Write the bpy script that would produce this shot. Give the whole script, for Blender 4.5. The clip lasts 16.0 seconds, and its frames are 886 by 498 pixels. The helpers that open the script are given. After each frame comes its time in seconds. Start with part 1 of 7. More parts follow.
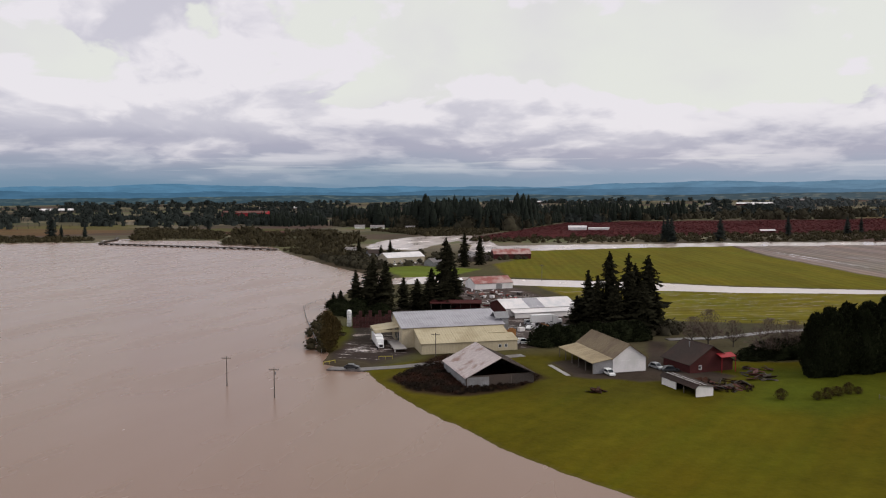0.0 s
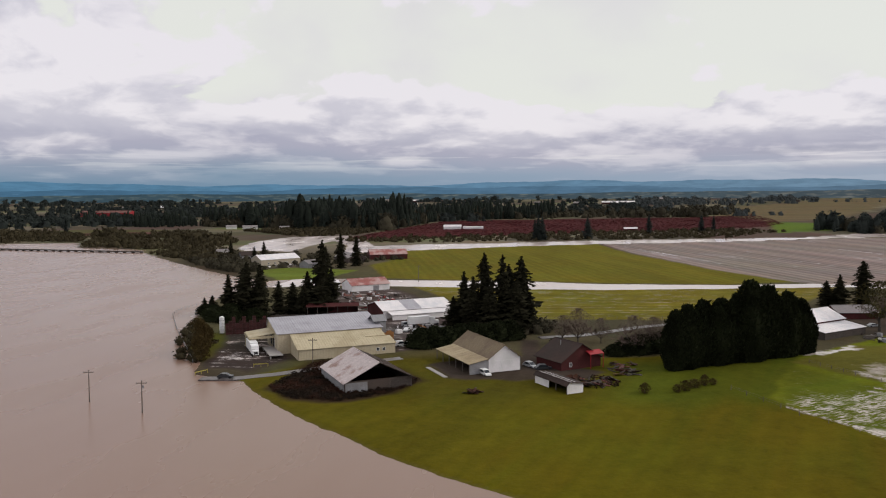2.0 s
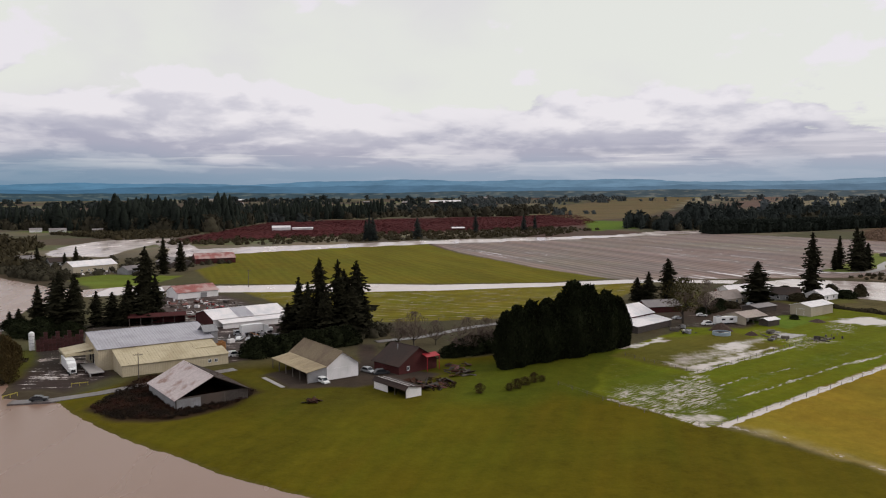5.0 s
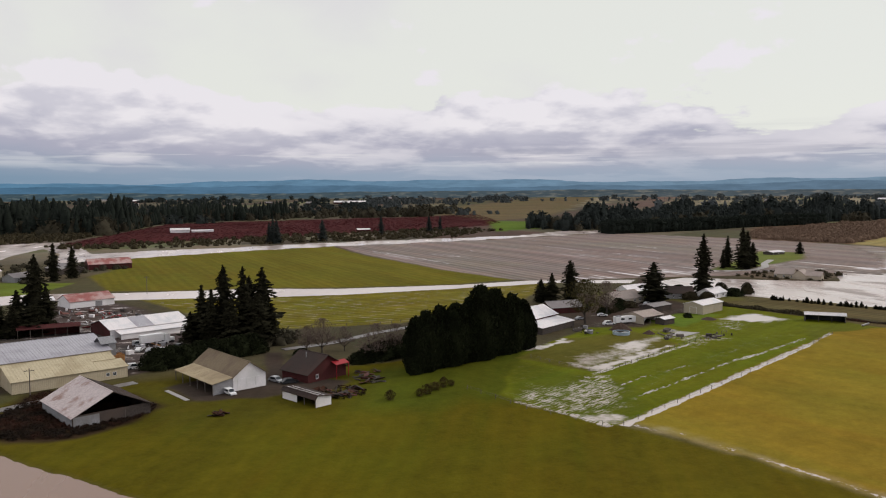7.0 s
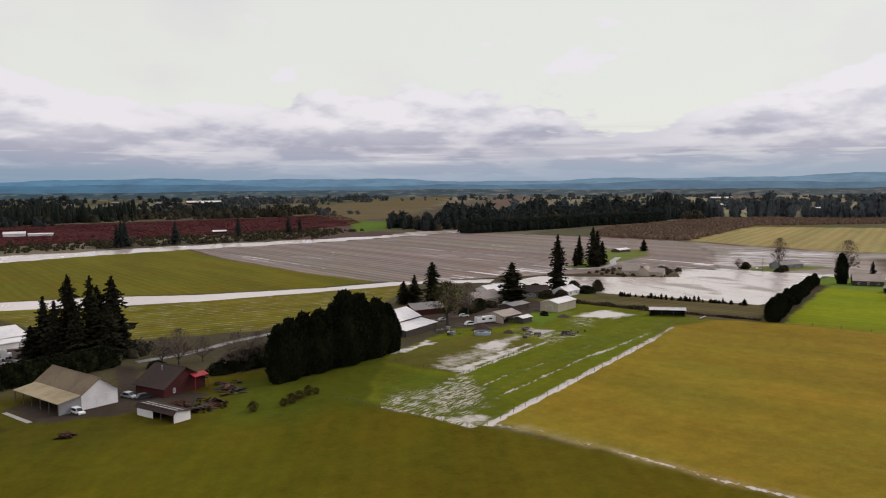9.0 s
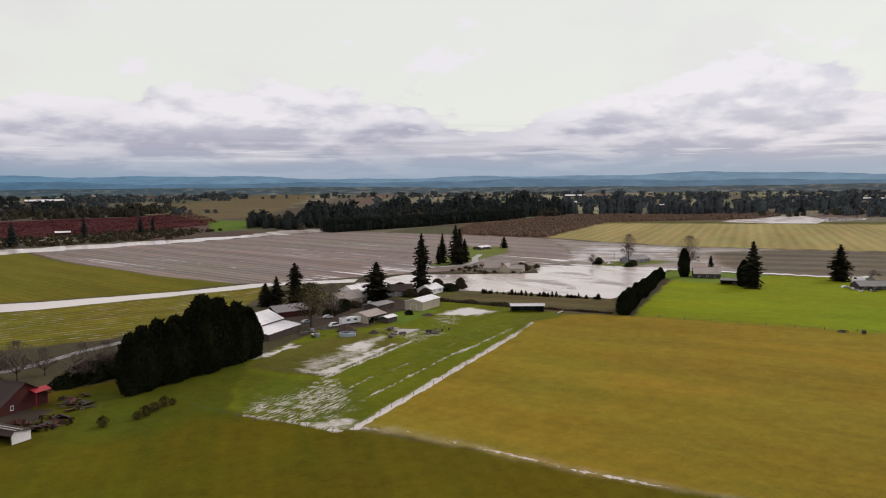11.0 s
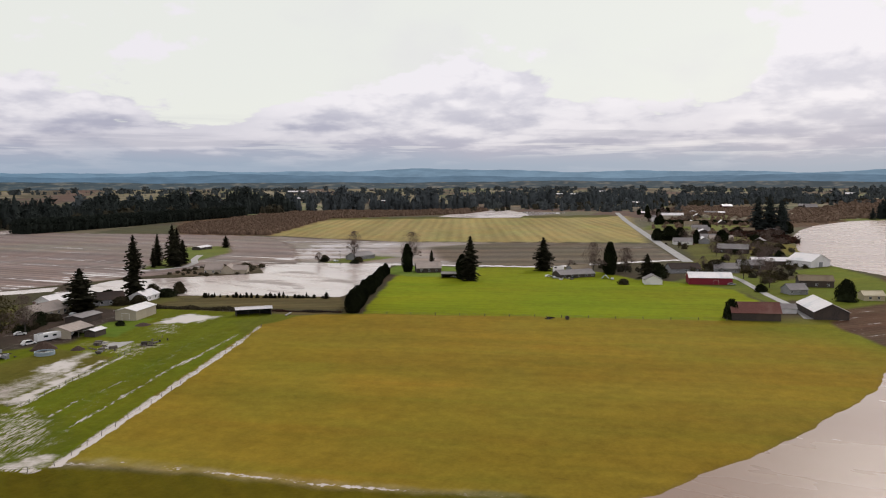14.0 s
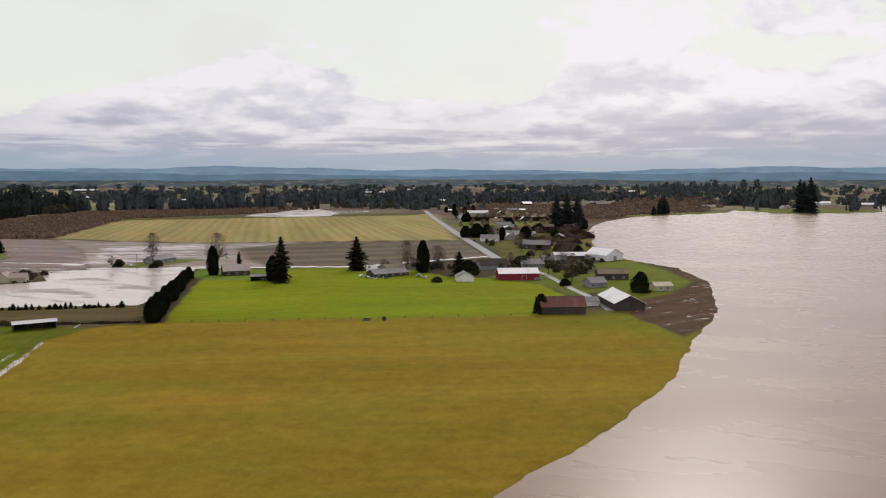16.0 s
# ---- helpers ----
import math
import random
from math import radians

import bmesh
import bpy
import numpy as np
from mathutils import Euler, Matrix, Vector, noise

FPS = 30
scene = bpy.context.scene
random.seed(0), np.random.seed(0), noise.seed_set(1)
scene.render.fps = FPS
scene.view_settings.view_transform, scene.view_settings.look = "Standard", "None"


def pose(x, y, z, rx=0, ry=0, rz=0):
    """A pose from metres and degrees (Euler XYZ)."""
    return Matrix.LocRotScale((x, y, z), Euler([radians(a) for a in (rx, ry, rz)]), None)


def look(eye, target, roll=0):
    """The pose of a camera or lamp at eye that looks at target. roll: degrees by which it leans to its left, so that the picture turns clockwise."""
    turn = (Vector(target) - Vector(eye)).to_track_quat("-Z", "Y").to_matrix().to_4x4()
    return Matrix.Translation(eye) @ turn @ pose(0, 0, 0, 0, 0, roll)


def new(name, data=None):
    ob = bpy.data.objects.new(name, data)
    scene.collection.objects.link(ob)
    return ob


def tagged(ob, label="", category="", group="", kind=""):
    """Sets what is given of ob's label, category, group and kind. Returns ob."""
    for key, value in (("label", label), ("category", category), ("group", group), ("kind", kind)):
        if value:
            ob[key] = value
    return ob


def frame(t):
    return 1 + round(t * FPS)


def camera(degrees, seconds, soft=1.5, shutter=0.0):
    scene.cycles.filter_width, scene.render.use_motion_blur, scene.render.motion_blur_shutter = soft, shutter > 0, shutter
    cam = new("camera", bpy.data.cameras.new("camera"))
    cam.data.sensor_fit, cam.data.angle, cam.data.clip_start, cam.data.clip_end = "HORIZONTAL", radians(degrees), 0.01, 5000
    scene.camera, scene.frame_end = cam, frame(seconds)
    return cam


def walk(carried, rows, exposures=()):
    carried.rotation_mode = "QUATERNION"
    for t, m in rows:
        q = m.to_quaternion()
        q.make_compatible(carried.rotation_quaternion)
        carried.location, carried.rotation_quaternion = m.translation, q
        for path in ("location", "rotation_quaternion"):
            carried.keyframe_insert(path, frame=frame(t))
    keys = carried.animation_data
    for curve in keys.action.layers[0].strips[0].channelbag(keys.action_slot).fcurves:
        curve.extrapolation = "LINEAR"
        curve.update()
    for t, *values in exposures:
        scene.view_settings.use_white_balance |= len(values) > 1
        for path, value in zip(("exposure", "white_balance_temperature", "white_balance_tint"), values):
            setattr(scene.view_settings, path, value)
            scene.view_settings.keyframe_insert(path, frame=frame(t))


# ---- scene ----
cam = camera(59.04, 16.0, soft=1.1)
# seconds, x, y, z, yaw, pitch, roll
PATH = [
    (0, 5.95, -228.78, 50.65, 16.094, -3.840, -0.403),
    (0.5, 5.93, -228.76, 51.16, 14.569, -3.897, -0.365),
    (1, 5.96, -228.73, 51.64, 12.733, -3.937, -0.357),
    (1.5, 5.92, -228.78, 51.95, 9.946, -3.966, -0.356),
    (2, 5.74, -228.79, 52.26, 7.026, -4.016, -0.390),
    (2.5, 5.45, -228.78, 52.54, 4.633, -4.047, -0.396),
    (3, 5.18, -228.80, 52.89, 2.474, -4.077, -0.380),
    (3.5, 4.90, -229.00, 53.30, -0.000, -4.107, -0.369),
    (4, 4.43, -229.19, 53.65, -2.295, -4.138, -0.369),
    (6.5, 2.82, -229.82, 55.96, -10.010, -4.206, -0.351),
    (7, 2.51, -230.00, 56.50, -12.432, -4.240, -0.381),
    (7.5, 2.21, -230.12, 57.02, -15.218, -4.284, -0.369),
    (8, 1.99, -230.17, 57.53, -17.830, -4.327, -0.386),
    (8.5, 1.80, -230.22, 58.00, -20.202, -4.366, -0.387),
    (9, 1.59, -230.09, 58.37, -22.634, -4.377, -0.391),
    (11.5, 2.32, -228.41, 59.36, -34.962, -4.669, -0.348),
    (12, 2.73, -227.56, 59.51, -37.276, -4.716, -0.345),
    (12.5, 3.39, -226.48, 59.60, -40.037, -4.763, -0.343),
    (13, 4.27, -225.24, 59.73, -43.631, -4.828, -0.281),
    (13.5, 5.20, -223.91, 59.90, -47.933, -4.907, -0.242),
    (14, 6.22, -222.35, 60.09, -52.702, -4.990, -0.152),
    (14.5, 7.29, -220.65, 60.20, -57.085, -5.046, -0.070),
    (15, 8.72, -219.01, 60.26, -60.532, -5.071, -0.023),
    (15.5, 10.66, -217.30, 60.26, -64.048, -5.107, -0.014),
    (16, 12.81, -215.56, 60.18, -66.670, -5.141, -0.001),
]
walk(cam, [(t, pose(x, y, z, 90 + pitch, 0, yaw) @ pose(0, 0, 0, 0, 0, roll)) for t, x, y, z, yaw, pitch, roll in PATH],
     [(0.0, 0.0), (9.0, 0.0), (13.0, 0.07), (16.0, 0.04)])

# ---- light ----
SUN_AZ, SUN_EL = 86.0, 33.0   # degrees clockwise from +y, and above the horizon
world = bpy.data.worlds.new("world")
scene.world = world
world.use_nodes = True


class Nodes:
    """A short way to write node trees."""

    def __init__(self, tree):
        self.t = tree
        tree.nodes.clear()

    def n(self, kind, **values):
        node = self.t.nodes.new(kind)
        for key, value in values.items():
            if key == "op":
                node.operation = value
            elif key == "blend":
                node.blend_type = value
            elif key == "dtype":
                node.data_type = value
            elif key == "attr":
                node.attribute_name = value
            elif key == "dims":
                node.noise_dimensions = value
        return node

    def put(self, socket, value):
        if isinstance(value, bpy.types.NodeSocket):
            self.t.links.new(value, socket)
        elif value is not None:
            socket.default_value = value

    def math(self, op, a, b=None, c=None, clamp=False):
        m = self.n("ShaderNodeMath", op=op)
        m.use_clamp = clamp
        for i, v in enumerate((a, b, c)):
            self.put(m.inputs[i], v)
        return m.outputs[0]

    def mix(self, fac, a, b, blend="MIX"):
        m = self.n("ShaderNodeMix", dtype="RGBA", blend=blend)
        self.put(m.inputs[0], fac)
        self.put(m.inputs[6], (*a, 1) if isinstance(a, tuple) and len(a) == 3 else a)
        self.put(m.inputs[7], (*b, 1) if isinstance(b, tuple) and len(b) == 3 else b)
        return m.outputs[2]

    def noise(self, scale, vector=None, detail=3.0, rough=0.55):
        m = self.n("ShaderNodeTexNoise")
        m.inputs["Scale"].default_value = scale
        m.inputs["Detail"].default_value = detail
        m.inputs["Roughness"].default_value = rough
        if vector is not None:
            self.put(m.inputs["Vector"], vector)
        return m.outputs["Fac"]

    def smooth(self, value, lo, hi, a=0.0, b=1.0):
        m = self.n("ShaderNodeMapRange")
        m.interpolation_type = "SMOOTHSTEP"
        for i, v in enumerate((value, lo, hi, a, b)):
            self.put(m.inputs[i], v)
        return m.outputs[0]

    def combine(self, x, y, z):
        m = self.n("ShaderNodeCombineXYZ")
        for i, v in enumerate((x, y, z)):
            self.put(m.inputs[i], v)
        return m.outputs[0]


def make_world():
    g = Nodes(world.node_tree)
    co = g.n("ShaderNodeTexCoord").outputs["Generated"]
    sep = g.n("ShaderNodeSeparateXYZ")
    g.put(sep.inputs[0], co)
    x, y, z = sep.outputs
    up = g.math("MAXIMUM", z, 0.0)
    sky = g.n("ShaderNodeTexSky")
    sky.sky_type = "NISHITA"
    sky.sun_disc = False
    sky.sun_elevation = radians(SUN_EL)
    sky.sun_rotation = radians(SUN_AZ)
    clear = g.mix(1.0, sky.outputs[0], (0.1, 0.1, 0.1), "MULTIPLY")
    # cloud decks: long flat banks low down, rounder masses higher up
    lift = g.math("LOGARITHM", g.math("ADD", up, 0.03), 2.71828)
    heading = g.math("ARCTAN2", x, y)
    warp = g.math("MULTIPLY", g.math("SUBTRACT", g.noise(4.0, g.combine(x, y, g.math("MULTIPLY", lift, 0.5)), 3.0), 0.5), 0.35)

    def deck(shift, wide=3.0):
        return g.combine(g.math("ADD", g.math("MULTIPLY", x, wide), warp), g.math("ADD", g.math("MULTIPLY", y, wide), warp), g.math("ADD", lift, shift))

    def window(value, a, b, c, d):
        return g.math("MULTIPLY", g.smooth(value, a, b), g.smooth(value, c, d, 1.0, 0.0))
    def mass(shift):
        lump = g.math("MULTIPLY", g.math("SUBTRACT", g.noise(4.6, deck(shift), 6.0, 0.55), 0.5), 0.42)
        return g.math("ADD", g.noise(1.45, deck(shift), 5.0, 0.5), lump)
    body = mass(0.0)
    above = mass(0.17)
    veil = g.noise(0.9, deck(3.0), 5.0, 0.5)
    az = radians(SUN_AZ - 40)
    toward = g.math("ADD", g.math("MULTIPLY", x, math.sin(az)), g.math("MULTIPLY", y, math.cos(az)))
    bias = g.math("ADD", g.smooth(up, 0.060, 0.155, 0.26, -0.095), g.smooth(toward, 0.35, 0.98, 0.05, -0.045))
    bias = g.math("ADD", bias, g.smooth(heading, -0.75, -0.30, 0.085, 0.0))
    bias = g.math("ADD", bias, g.smooth(heading, 1.10, 1.50, 0.0, 0.17))
    dens = g.math("ADD", body, bias)
    cover = g.smooth(dens, 0.485, 0.535)
    # tops catch the light, flat bases stay grey
    edge = g.math("ADD", g.math("SUBTRACT", body, above), g.math("MULTIPLY", g.math("SUBTRACT", 0.66, dens), 0.30))
    lit = g.smooth(edge, -0.12, 0.075)
    white = (0.805, 0.812, 0.762)
    pale = g.mix(g.smooth(veil, 0.46, 0.66, 0.0, 0.7), white, (0.73, 0.70, 0.735))
    low = g.math("ADD", up, g.math("MULTIPLY", g.math("SUBTRACT", body, 0.5), 0.11))
    tone = g.math("ADD", g.smooth(low, 0.015, 0.115, 0.0, 0.72), g.math("MULTIPLY", g.math("SUBTRACT", lit, 0.40), 0.60), clamp=True)
    thick = g.mix(tone, (0.415, 0.41, 0.515), (0.85, 0.81, 0.85))
    cloud = g.mix(cover, pale, thick)
    # thin dark shelves and bright slits between them, low over the horizon
    shelf = g.noise(1.0, g.combine(g.math("MULTIPLY", x, 2.6), g.math("MULTIPLY", y, 2.6), g.math("MULTIPLY", up, 62.0)), 5.0, 0.55)
    slit = g.noise(1.0, g.combine(g.math("MULTIPLY", x, 5.0), g.math("MULTIPLY", y, 5.0), g.math("ADD", g.math("MULTIPLY", up, 105.0), 7.0)), 4.0, 0.55)
    cloud = g.mix(g.math("MULTIPLY", g.math("MULTIPLY", g.smooth(shelf, 0.50, 0.62), window(up, 0.026, 0.040, 0.060, 0.085)), 0.42), cloud, (0.35, 0.355, 0.45))
    cloud = g.mix(g.math("MULTIPLY", g.math("MULTIPLY", g.smooth(slit, 0.56, 0.63), window(up, 0.026, 0.034, 0.042, 0.056)), 0.45), cloud, (0.84, 0.81, 0.82))
    # rain-blue base of the overcast along the horizon
    wob = g.math("ADD", up, g.math("MULTIPLY", g.math("SUBTRACT", body, 0.5), 0.035))
    band = g.smooth(wob, 0.010, g.smooth(toward, 0.2, 0.95, 0.064, 0.050), 1.0, 0.0)
    blue = g.mix(g.smooth(toward, 0.2, 0.95), (0.12, 0.24, 0.36), (0.29, 0.38, 0.50))
    cloud = g.mix(g.math("MULTIPLY", band, 0.88), cloud, blue)
    col = g.mix(0.93, clear, cloud)
    bg = g.n("ShaderNodeBackground")
    g.put(bg.inputs[0], col)
    bg.inputs[1].default_value = 1.0
    out = g.n("ShaderNodeOutputWorld")
    g.put(out.inputs[0], bg.outputs[0])


make_world()
sun = new("sun", bpy.data.lights.new("sun", "SUN"))
sun.data.energy, sun.data.angle, sun.data.color = 1.3, radians(16), (1.0, 0.94, 0.85)
_a, _e = radians(SUN_AZ), radians(SUN_EL)
sun.matrix_world = look((math.sin(_a) * math.cos(_e) * 300, math.cos(_a) * math.cos(_e) * 300, math.sin(_e) * 300), (0, 0, 0))

# ---- materials ----


def material(name, color, rough=0.8, vary=0.25, scale=1.0, second=None, second_at=(0.45, 0.7), second_scale=0.15,
             bump=0.3, metal=0.0, stripes=0.0, island=0.0, spec=0.3, coat=0.0):
    """A weathered surface: fine grain, blotches of a second colour, relief, and ribs along the object's x."""
    m = bpy.data.materials.new(name)
    m.use_nodes = True
    g = Nodes(m.node_tree)
    co = g.n("ShaderNodeTexCoord").outputs["Object"]
    fine = g.noise(scale * 3.0, co, 4.0)
    big = g.noise(second_scale, co, 4.0)
    dark = tuple(c * (1 - vary) for c in color)
    light = tuple(min(1.0, c * (1 + vary)) for c in color)
    col = g.mix(g.smooth(fine, 0.3, 0.7), dark, light)
    if second:
        col = g.mix(g.smooth(big, *second_at), col, second)
    else:
        col = g.mix(g.smooth(big, 0.3, 0.75, 0.0, 0.5), col, dark)
    if island:
        r = g.n("ShaderNodeNewGeometry").outputs["Random Per Island"]
        o = g.n("ShaderNodeObjectInfo").outputs["Random"]
        v = g.math("ADD", g.math("MULTIPLY", r, island), g.math("MULTIPLY", o, island * 0.5))
        v = g.math("ADD", v, 1.0 - island * 0.7)
        col = g.mix(1.0, col, g.combine(v, v, v), "MULTIPLY")
    p = g.n("ShaderNodeBsdfPrincipled")
    g.put(p.inputs["Base Color"], col)
    g.put(p.inputs["Roughness"], g.smooth(big, 0.2, 0.8, max(0.02, rough - 0.08), min(1.0, rough + 0.08)))
    p.inputs["Metallic"].default_value = metal
    p.inputs["Specular IOR Level"].default_value = spec
    p.inputs["Coat Weight"].default_value = coat
    h = fine
    if stripes:
        sep = g.n("ShaderNodeSeparateXYZ")
        g.put(sep.inputs[0], co)
        h = g.math("ADD", h, g.math("SINE", g.math("MULTIPLY", sep.outputs[0], 6.2832 / stripes)))
    if bump:
        b = g.n("ShaderNodeBump")
        b.inputs["Strength"].default_value = bump
        b.inputs["Distance"].default_value = 0.05
        g.put(b.inputs["Height"], h)
        g.put(p.inputs["Normal"], b.outputs[0])
    out = g.n("ShaderNodeOutputMaterial")
    g.put(out.inputs[0], p.outputs[0])
    return m


def ground_material():
    """Land cover comes from the sheet's own colour layer; grain, tussocks, rows and standing water on top."""
    m = bpy.data.materials.new("land")
    m.use_nodes = True
    g = Nodes(m.node_tree)
    co = g.n("ShaderNodeTexCoord").outputs["Object"]
    cover = g.n("ShaderNodeAttribute", attr="cover")
    row = g.n("ShaderNodeAttribute", attr="row").outputs["Fac"]
    along = g.n("ShaderNodeAttribute", attr="along").outputs["Fac"]
    row_amount = g.n("ShaderNodeAttribute", attr="row_amount").outputs["Fac"]
    wet = g.n("ShaderNodeAttribute", attr="wet").outputs["Fac"]
    net = g.n("ShaderNodeAttribute", attr="net").outputs["Fac"]
    sheen = g.n("ShaderNodeAttribute", attr="sheen").outputs["Fac"]
    dash = g.n("ShaderNodeAttribute", attr="dash").outputs["Fac"]
    sheet = g.n("ShaderNodeAttribute", attr="sheet").outputs["Fac"]
    fine = g.noise(1.1, co, 5.0, 0.65)
    mid = g.noise(0.12, co, 4.0)
    big = g.noise(0.022, co, 3.0)
    drill = g.noise(1.0, g.combine(g.math("MULTIPLY", row, 1.6), g.math("MULTIPLY", along, 0.10), 0.0), 5.0, 0.6)
    broad = g.noise(1.0, g.combine(g.math("MULTIPLY", row, 0.22), g.math("MULTIPLY", along, 0.04), 3.0), 3.0, 0.5)
    f = g.math("ADD", g.smooth(fine, 0.25, 0.75, 0.91, 1.09), g.smooth(mid, 0.3, 0.7, -0.07, 0.07))
    comb = g.smooth(row_amount, 0.05, 0.6, 0.35, 1.0)
    f = g.math("ADD", f, g.math("MULTIPLY", g.smooth(drill, 0.3, 0.7, -0.09, 0.09), comb))
    f = g.math("ADD", f, g.smooth(broad, 0.3, 0.7, -0.10, 0.10))
    worn = g.noise(0.30, co, 4.0, 0.6)
    f = g.math("ADD", f, g.smooth(worn, 0.3, 0.7, -0.07, 0.07))
    col = g.mix(1.0, cover.outputs["Color"], g.combine(f, f, f), "MULTIPLY")
    warm = g.mix(1.0, col, (1.18, 0.94, 0.75), "MULTIPLY")
    col = g.mix(g.smooth(big, 0.35, 0.7, 0.0, 0.4), col, warm)
    # long soft swathes along the way a field is worked, straw-brown and olive
    swath = g.noise(1.0, g.combine(g.math("MULTIPLY", row, 0.65), g.math("MULTIPLY", along, 0.035), 9.0), 4.0, 0.6)
    col = g.mix(g.smooth(swath, 0.50, 0.68, 0.0, 0.38), col, g.mix(1.0, col, (0.80, 1.0, 0.9), "MULTIPLY"))
    col = g.mix(g.smooth(swath, 0.32, 0.48, 0.32, 0.0), col, g.mix(1.0, col, (1.10, 0.92, 1.0), "MULTIPLY"))
    fleck = g.noise(1.0, g.combine(g.math("MULTIPLY", row, 3.2), g.math("MULTIPLY", along, 0.5), 4.0), 3.0, 0.6)
    col = g.mix(g.smooth(fleck, 0.66, 0.76, 0.0, 0.35), col, g.mix(1.0, col, (0.62, 0.60, 0.7), "MULTIPLY"))
    tussock = g.noise(0.42, co, 6.0, 0.72)
    col = g.mix(g.smooth(tussock, 0.58, 0.70, 0.0, 0.22), col, g.mix(1.0, col, (0.62, 0.72, 0.7), "MULTIPLY"))
    vast = g.noise(0.009, co, 3.0)
    col = g.mix(g.smooth(vast, 0.42, 0.70, 0.0, 0.4), col, g.mix(1.0, col, (0.84, 1.06, 0.85), "MULTIPLY"))
    s = g.math("SINE", g.math("MULTIPLY", row, 6.2832))
    s2 = g.math("SINE", g.math("MULTIPLY", row, 6.2832 * 0.23))
    rows = g.math("MULTIPLY", g.math("ADD", g.math("MULTIPLY", s, 0.6), g.math("MULTIPLY", s2, 0.4)), row_amount)
    r = g.math("ADD", 1.0, g.math("MULTIPLY", rows, 0.38))
    col = g.mix(1.0, col, g.combine(r, r, r), "MULTIPLY")
    # standing water: follows the furrows and the hollows
    level = g.math("ADD", g.math("ADD", g.math("MULTIPLY", fine, 0.20), g.math("MULTIPLY", mid, 0.22)), g.math("MULTIPLY", drill, 0.58))
    crease = g.noise(1.0, g.combine(g.math("MULTIPLY", row, 3.1), g.math("MULTIPLY", along, 0.42), 5.0), 4.0, 0.60)
    vein = g.smooth(g.math("ABSOLUTE", g.math("SUBTRACT", crease, 0.5)), 0.0, 0.12, 1.0, 0.0)
    tramp = g.math("ADD", g.math("ADD", g.math("MULTIPLY", fine, 0.12), g.math("MULTIPLY", worn, 0.42)), g.math("MULTIPLY", vein, 0.33))
    level = g.math("ADD", g.math("MULTIPLY", level, g.math("SUBTRACT", 1.0, net)), g.math("MULTIPLY", tramp, net))
    level = g.math("ADD", g.math("ADD", level, g.math("MULTIPLY", rows, -0.07)), g.math("MULTIPLY", g.math("SUBTRACT", wet, 0.5), 0.62))
    pool = g.mix(net, g.smooth(level, 0.50, 0.545), g.smooth(level, 0.465, 0.70, 0.0, 0.85))
    pool = g.math("MULTIPLY", pool, g.smooth(wet, 0.02, 0.12))
    # short pools in the wheelings of the drilled field
    bit = g.noise(1.0, g.combine(g.math("MULTIPLY", g.math("FLOOR", row), 7.31), g.math("MULTIPLY", along, 0.17), 0.0), 3.0, 0.6)
    bits = g.math("MULTIPLY", g.smooth(s, 0.72, 0.98), g.smooth(bit, 0.47, 0.60))
    bits = g.math("MULTIPLY", g.math("MULTIPLY", bits, g.smooth(mid, 0.38, 0.56, 0.1, 0.5)), dash)
    pool = g.math("MAXIMUM", pool, bits)
    spread = g.math("ADD", g.math("MULTIPLY", g.math("SUBTRACT", worn, 0.5), 0.8), g.math("MULTIPLY", g.math("SUBTRACT", mid, 0.5), 0.7))
    spread = g.smooth(g.math("ADD", sheet, g.math("ADD", spread, g.math("MULTIPLY", g.math("SUBTRACT", fine, 0.5), 0.5))), 0.40, 1.0, 0.0, 0.9)
    pool = g.math("MAXIMUM", pool, g.math("MULTIPLY", spread, g.smooth(sheet, 0.03, 0.2)))
    damp = g.mix(g.smooth(sheen, 0.35, 1.0, 0.0, 0.3), col, (0.085, 0.062, 0.055))
    land = g.n("ShaderNodeBsdfPrincipled")
    g.put(land.inputs["Base Color"], damp)
    g.put(land.inputs["Roughness"], g.smooth(sheen, 0.25, 0.6, 0.95, 0.24))
    g.put(land.inputs["Specular IOR Level"], g.smooth(sheen, 0.28, 0.5, 0.03, 0.6))
    b = g.n("ShaderNodeBump")
    b.inputs["Strength"].default_value = 0.45
    b.inputs["Distance"].default_value = 0.25
    flat = g.smooth(sheen, 0.2, 0.4, 1.0, 0.3)
    g.put(b.inputs["Height"], g.math("MULTIPLY", g.math("ADD", fine, g.math("MULTIPLY", rows, 0.6)), flat))
    g.put(land.inputs["Normal"], b.outputs[0])
    pond = g.n("ShaderNodeBsdfPrincipled")
    # paler than silty water: part of the sky's reflection is in this colour
    pond.inputs["Base Color"].default_value = (0.55, 0.47, 0.44, 1)
    pond.inputs["Roughness"].default_value = 0.10
    pond.inputs["IOR"].default_value = 1.33
    blend = g.n("ShaderNodeMixShader")
    g.put(blend.inputs[0], pool)
    g.put(blend.inputs[1], land.outputs[0])
    g.put(blend.inputs[2], pond.outputs[0])
    out = g.n("ShaderNodeOutputMaterial")
    g.put(out.inputs[0], blend.outputs[0])
    return m


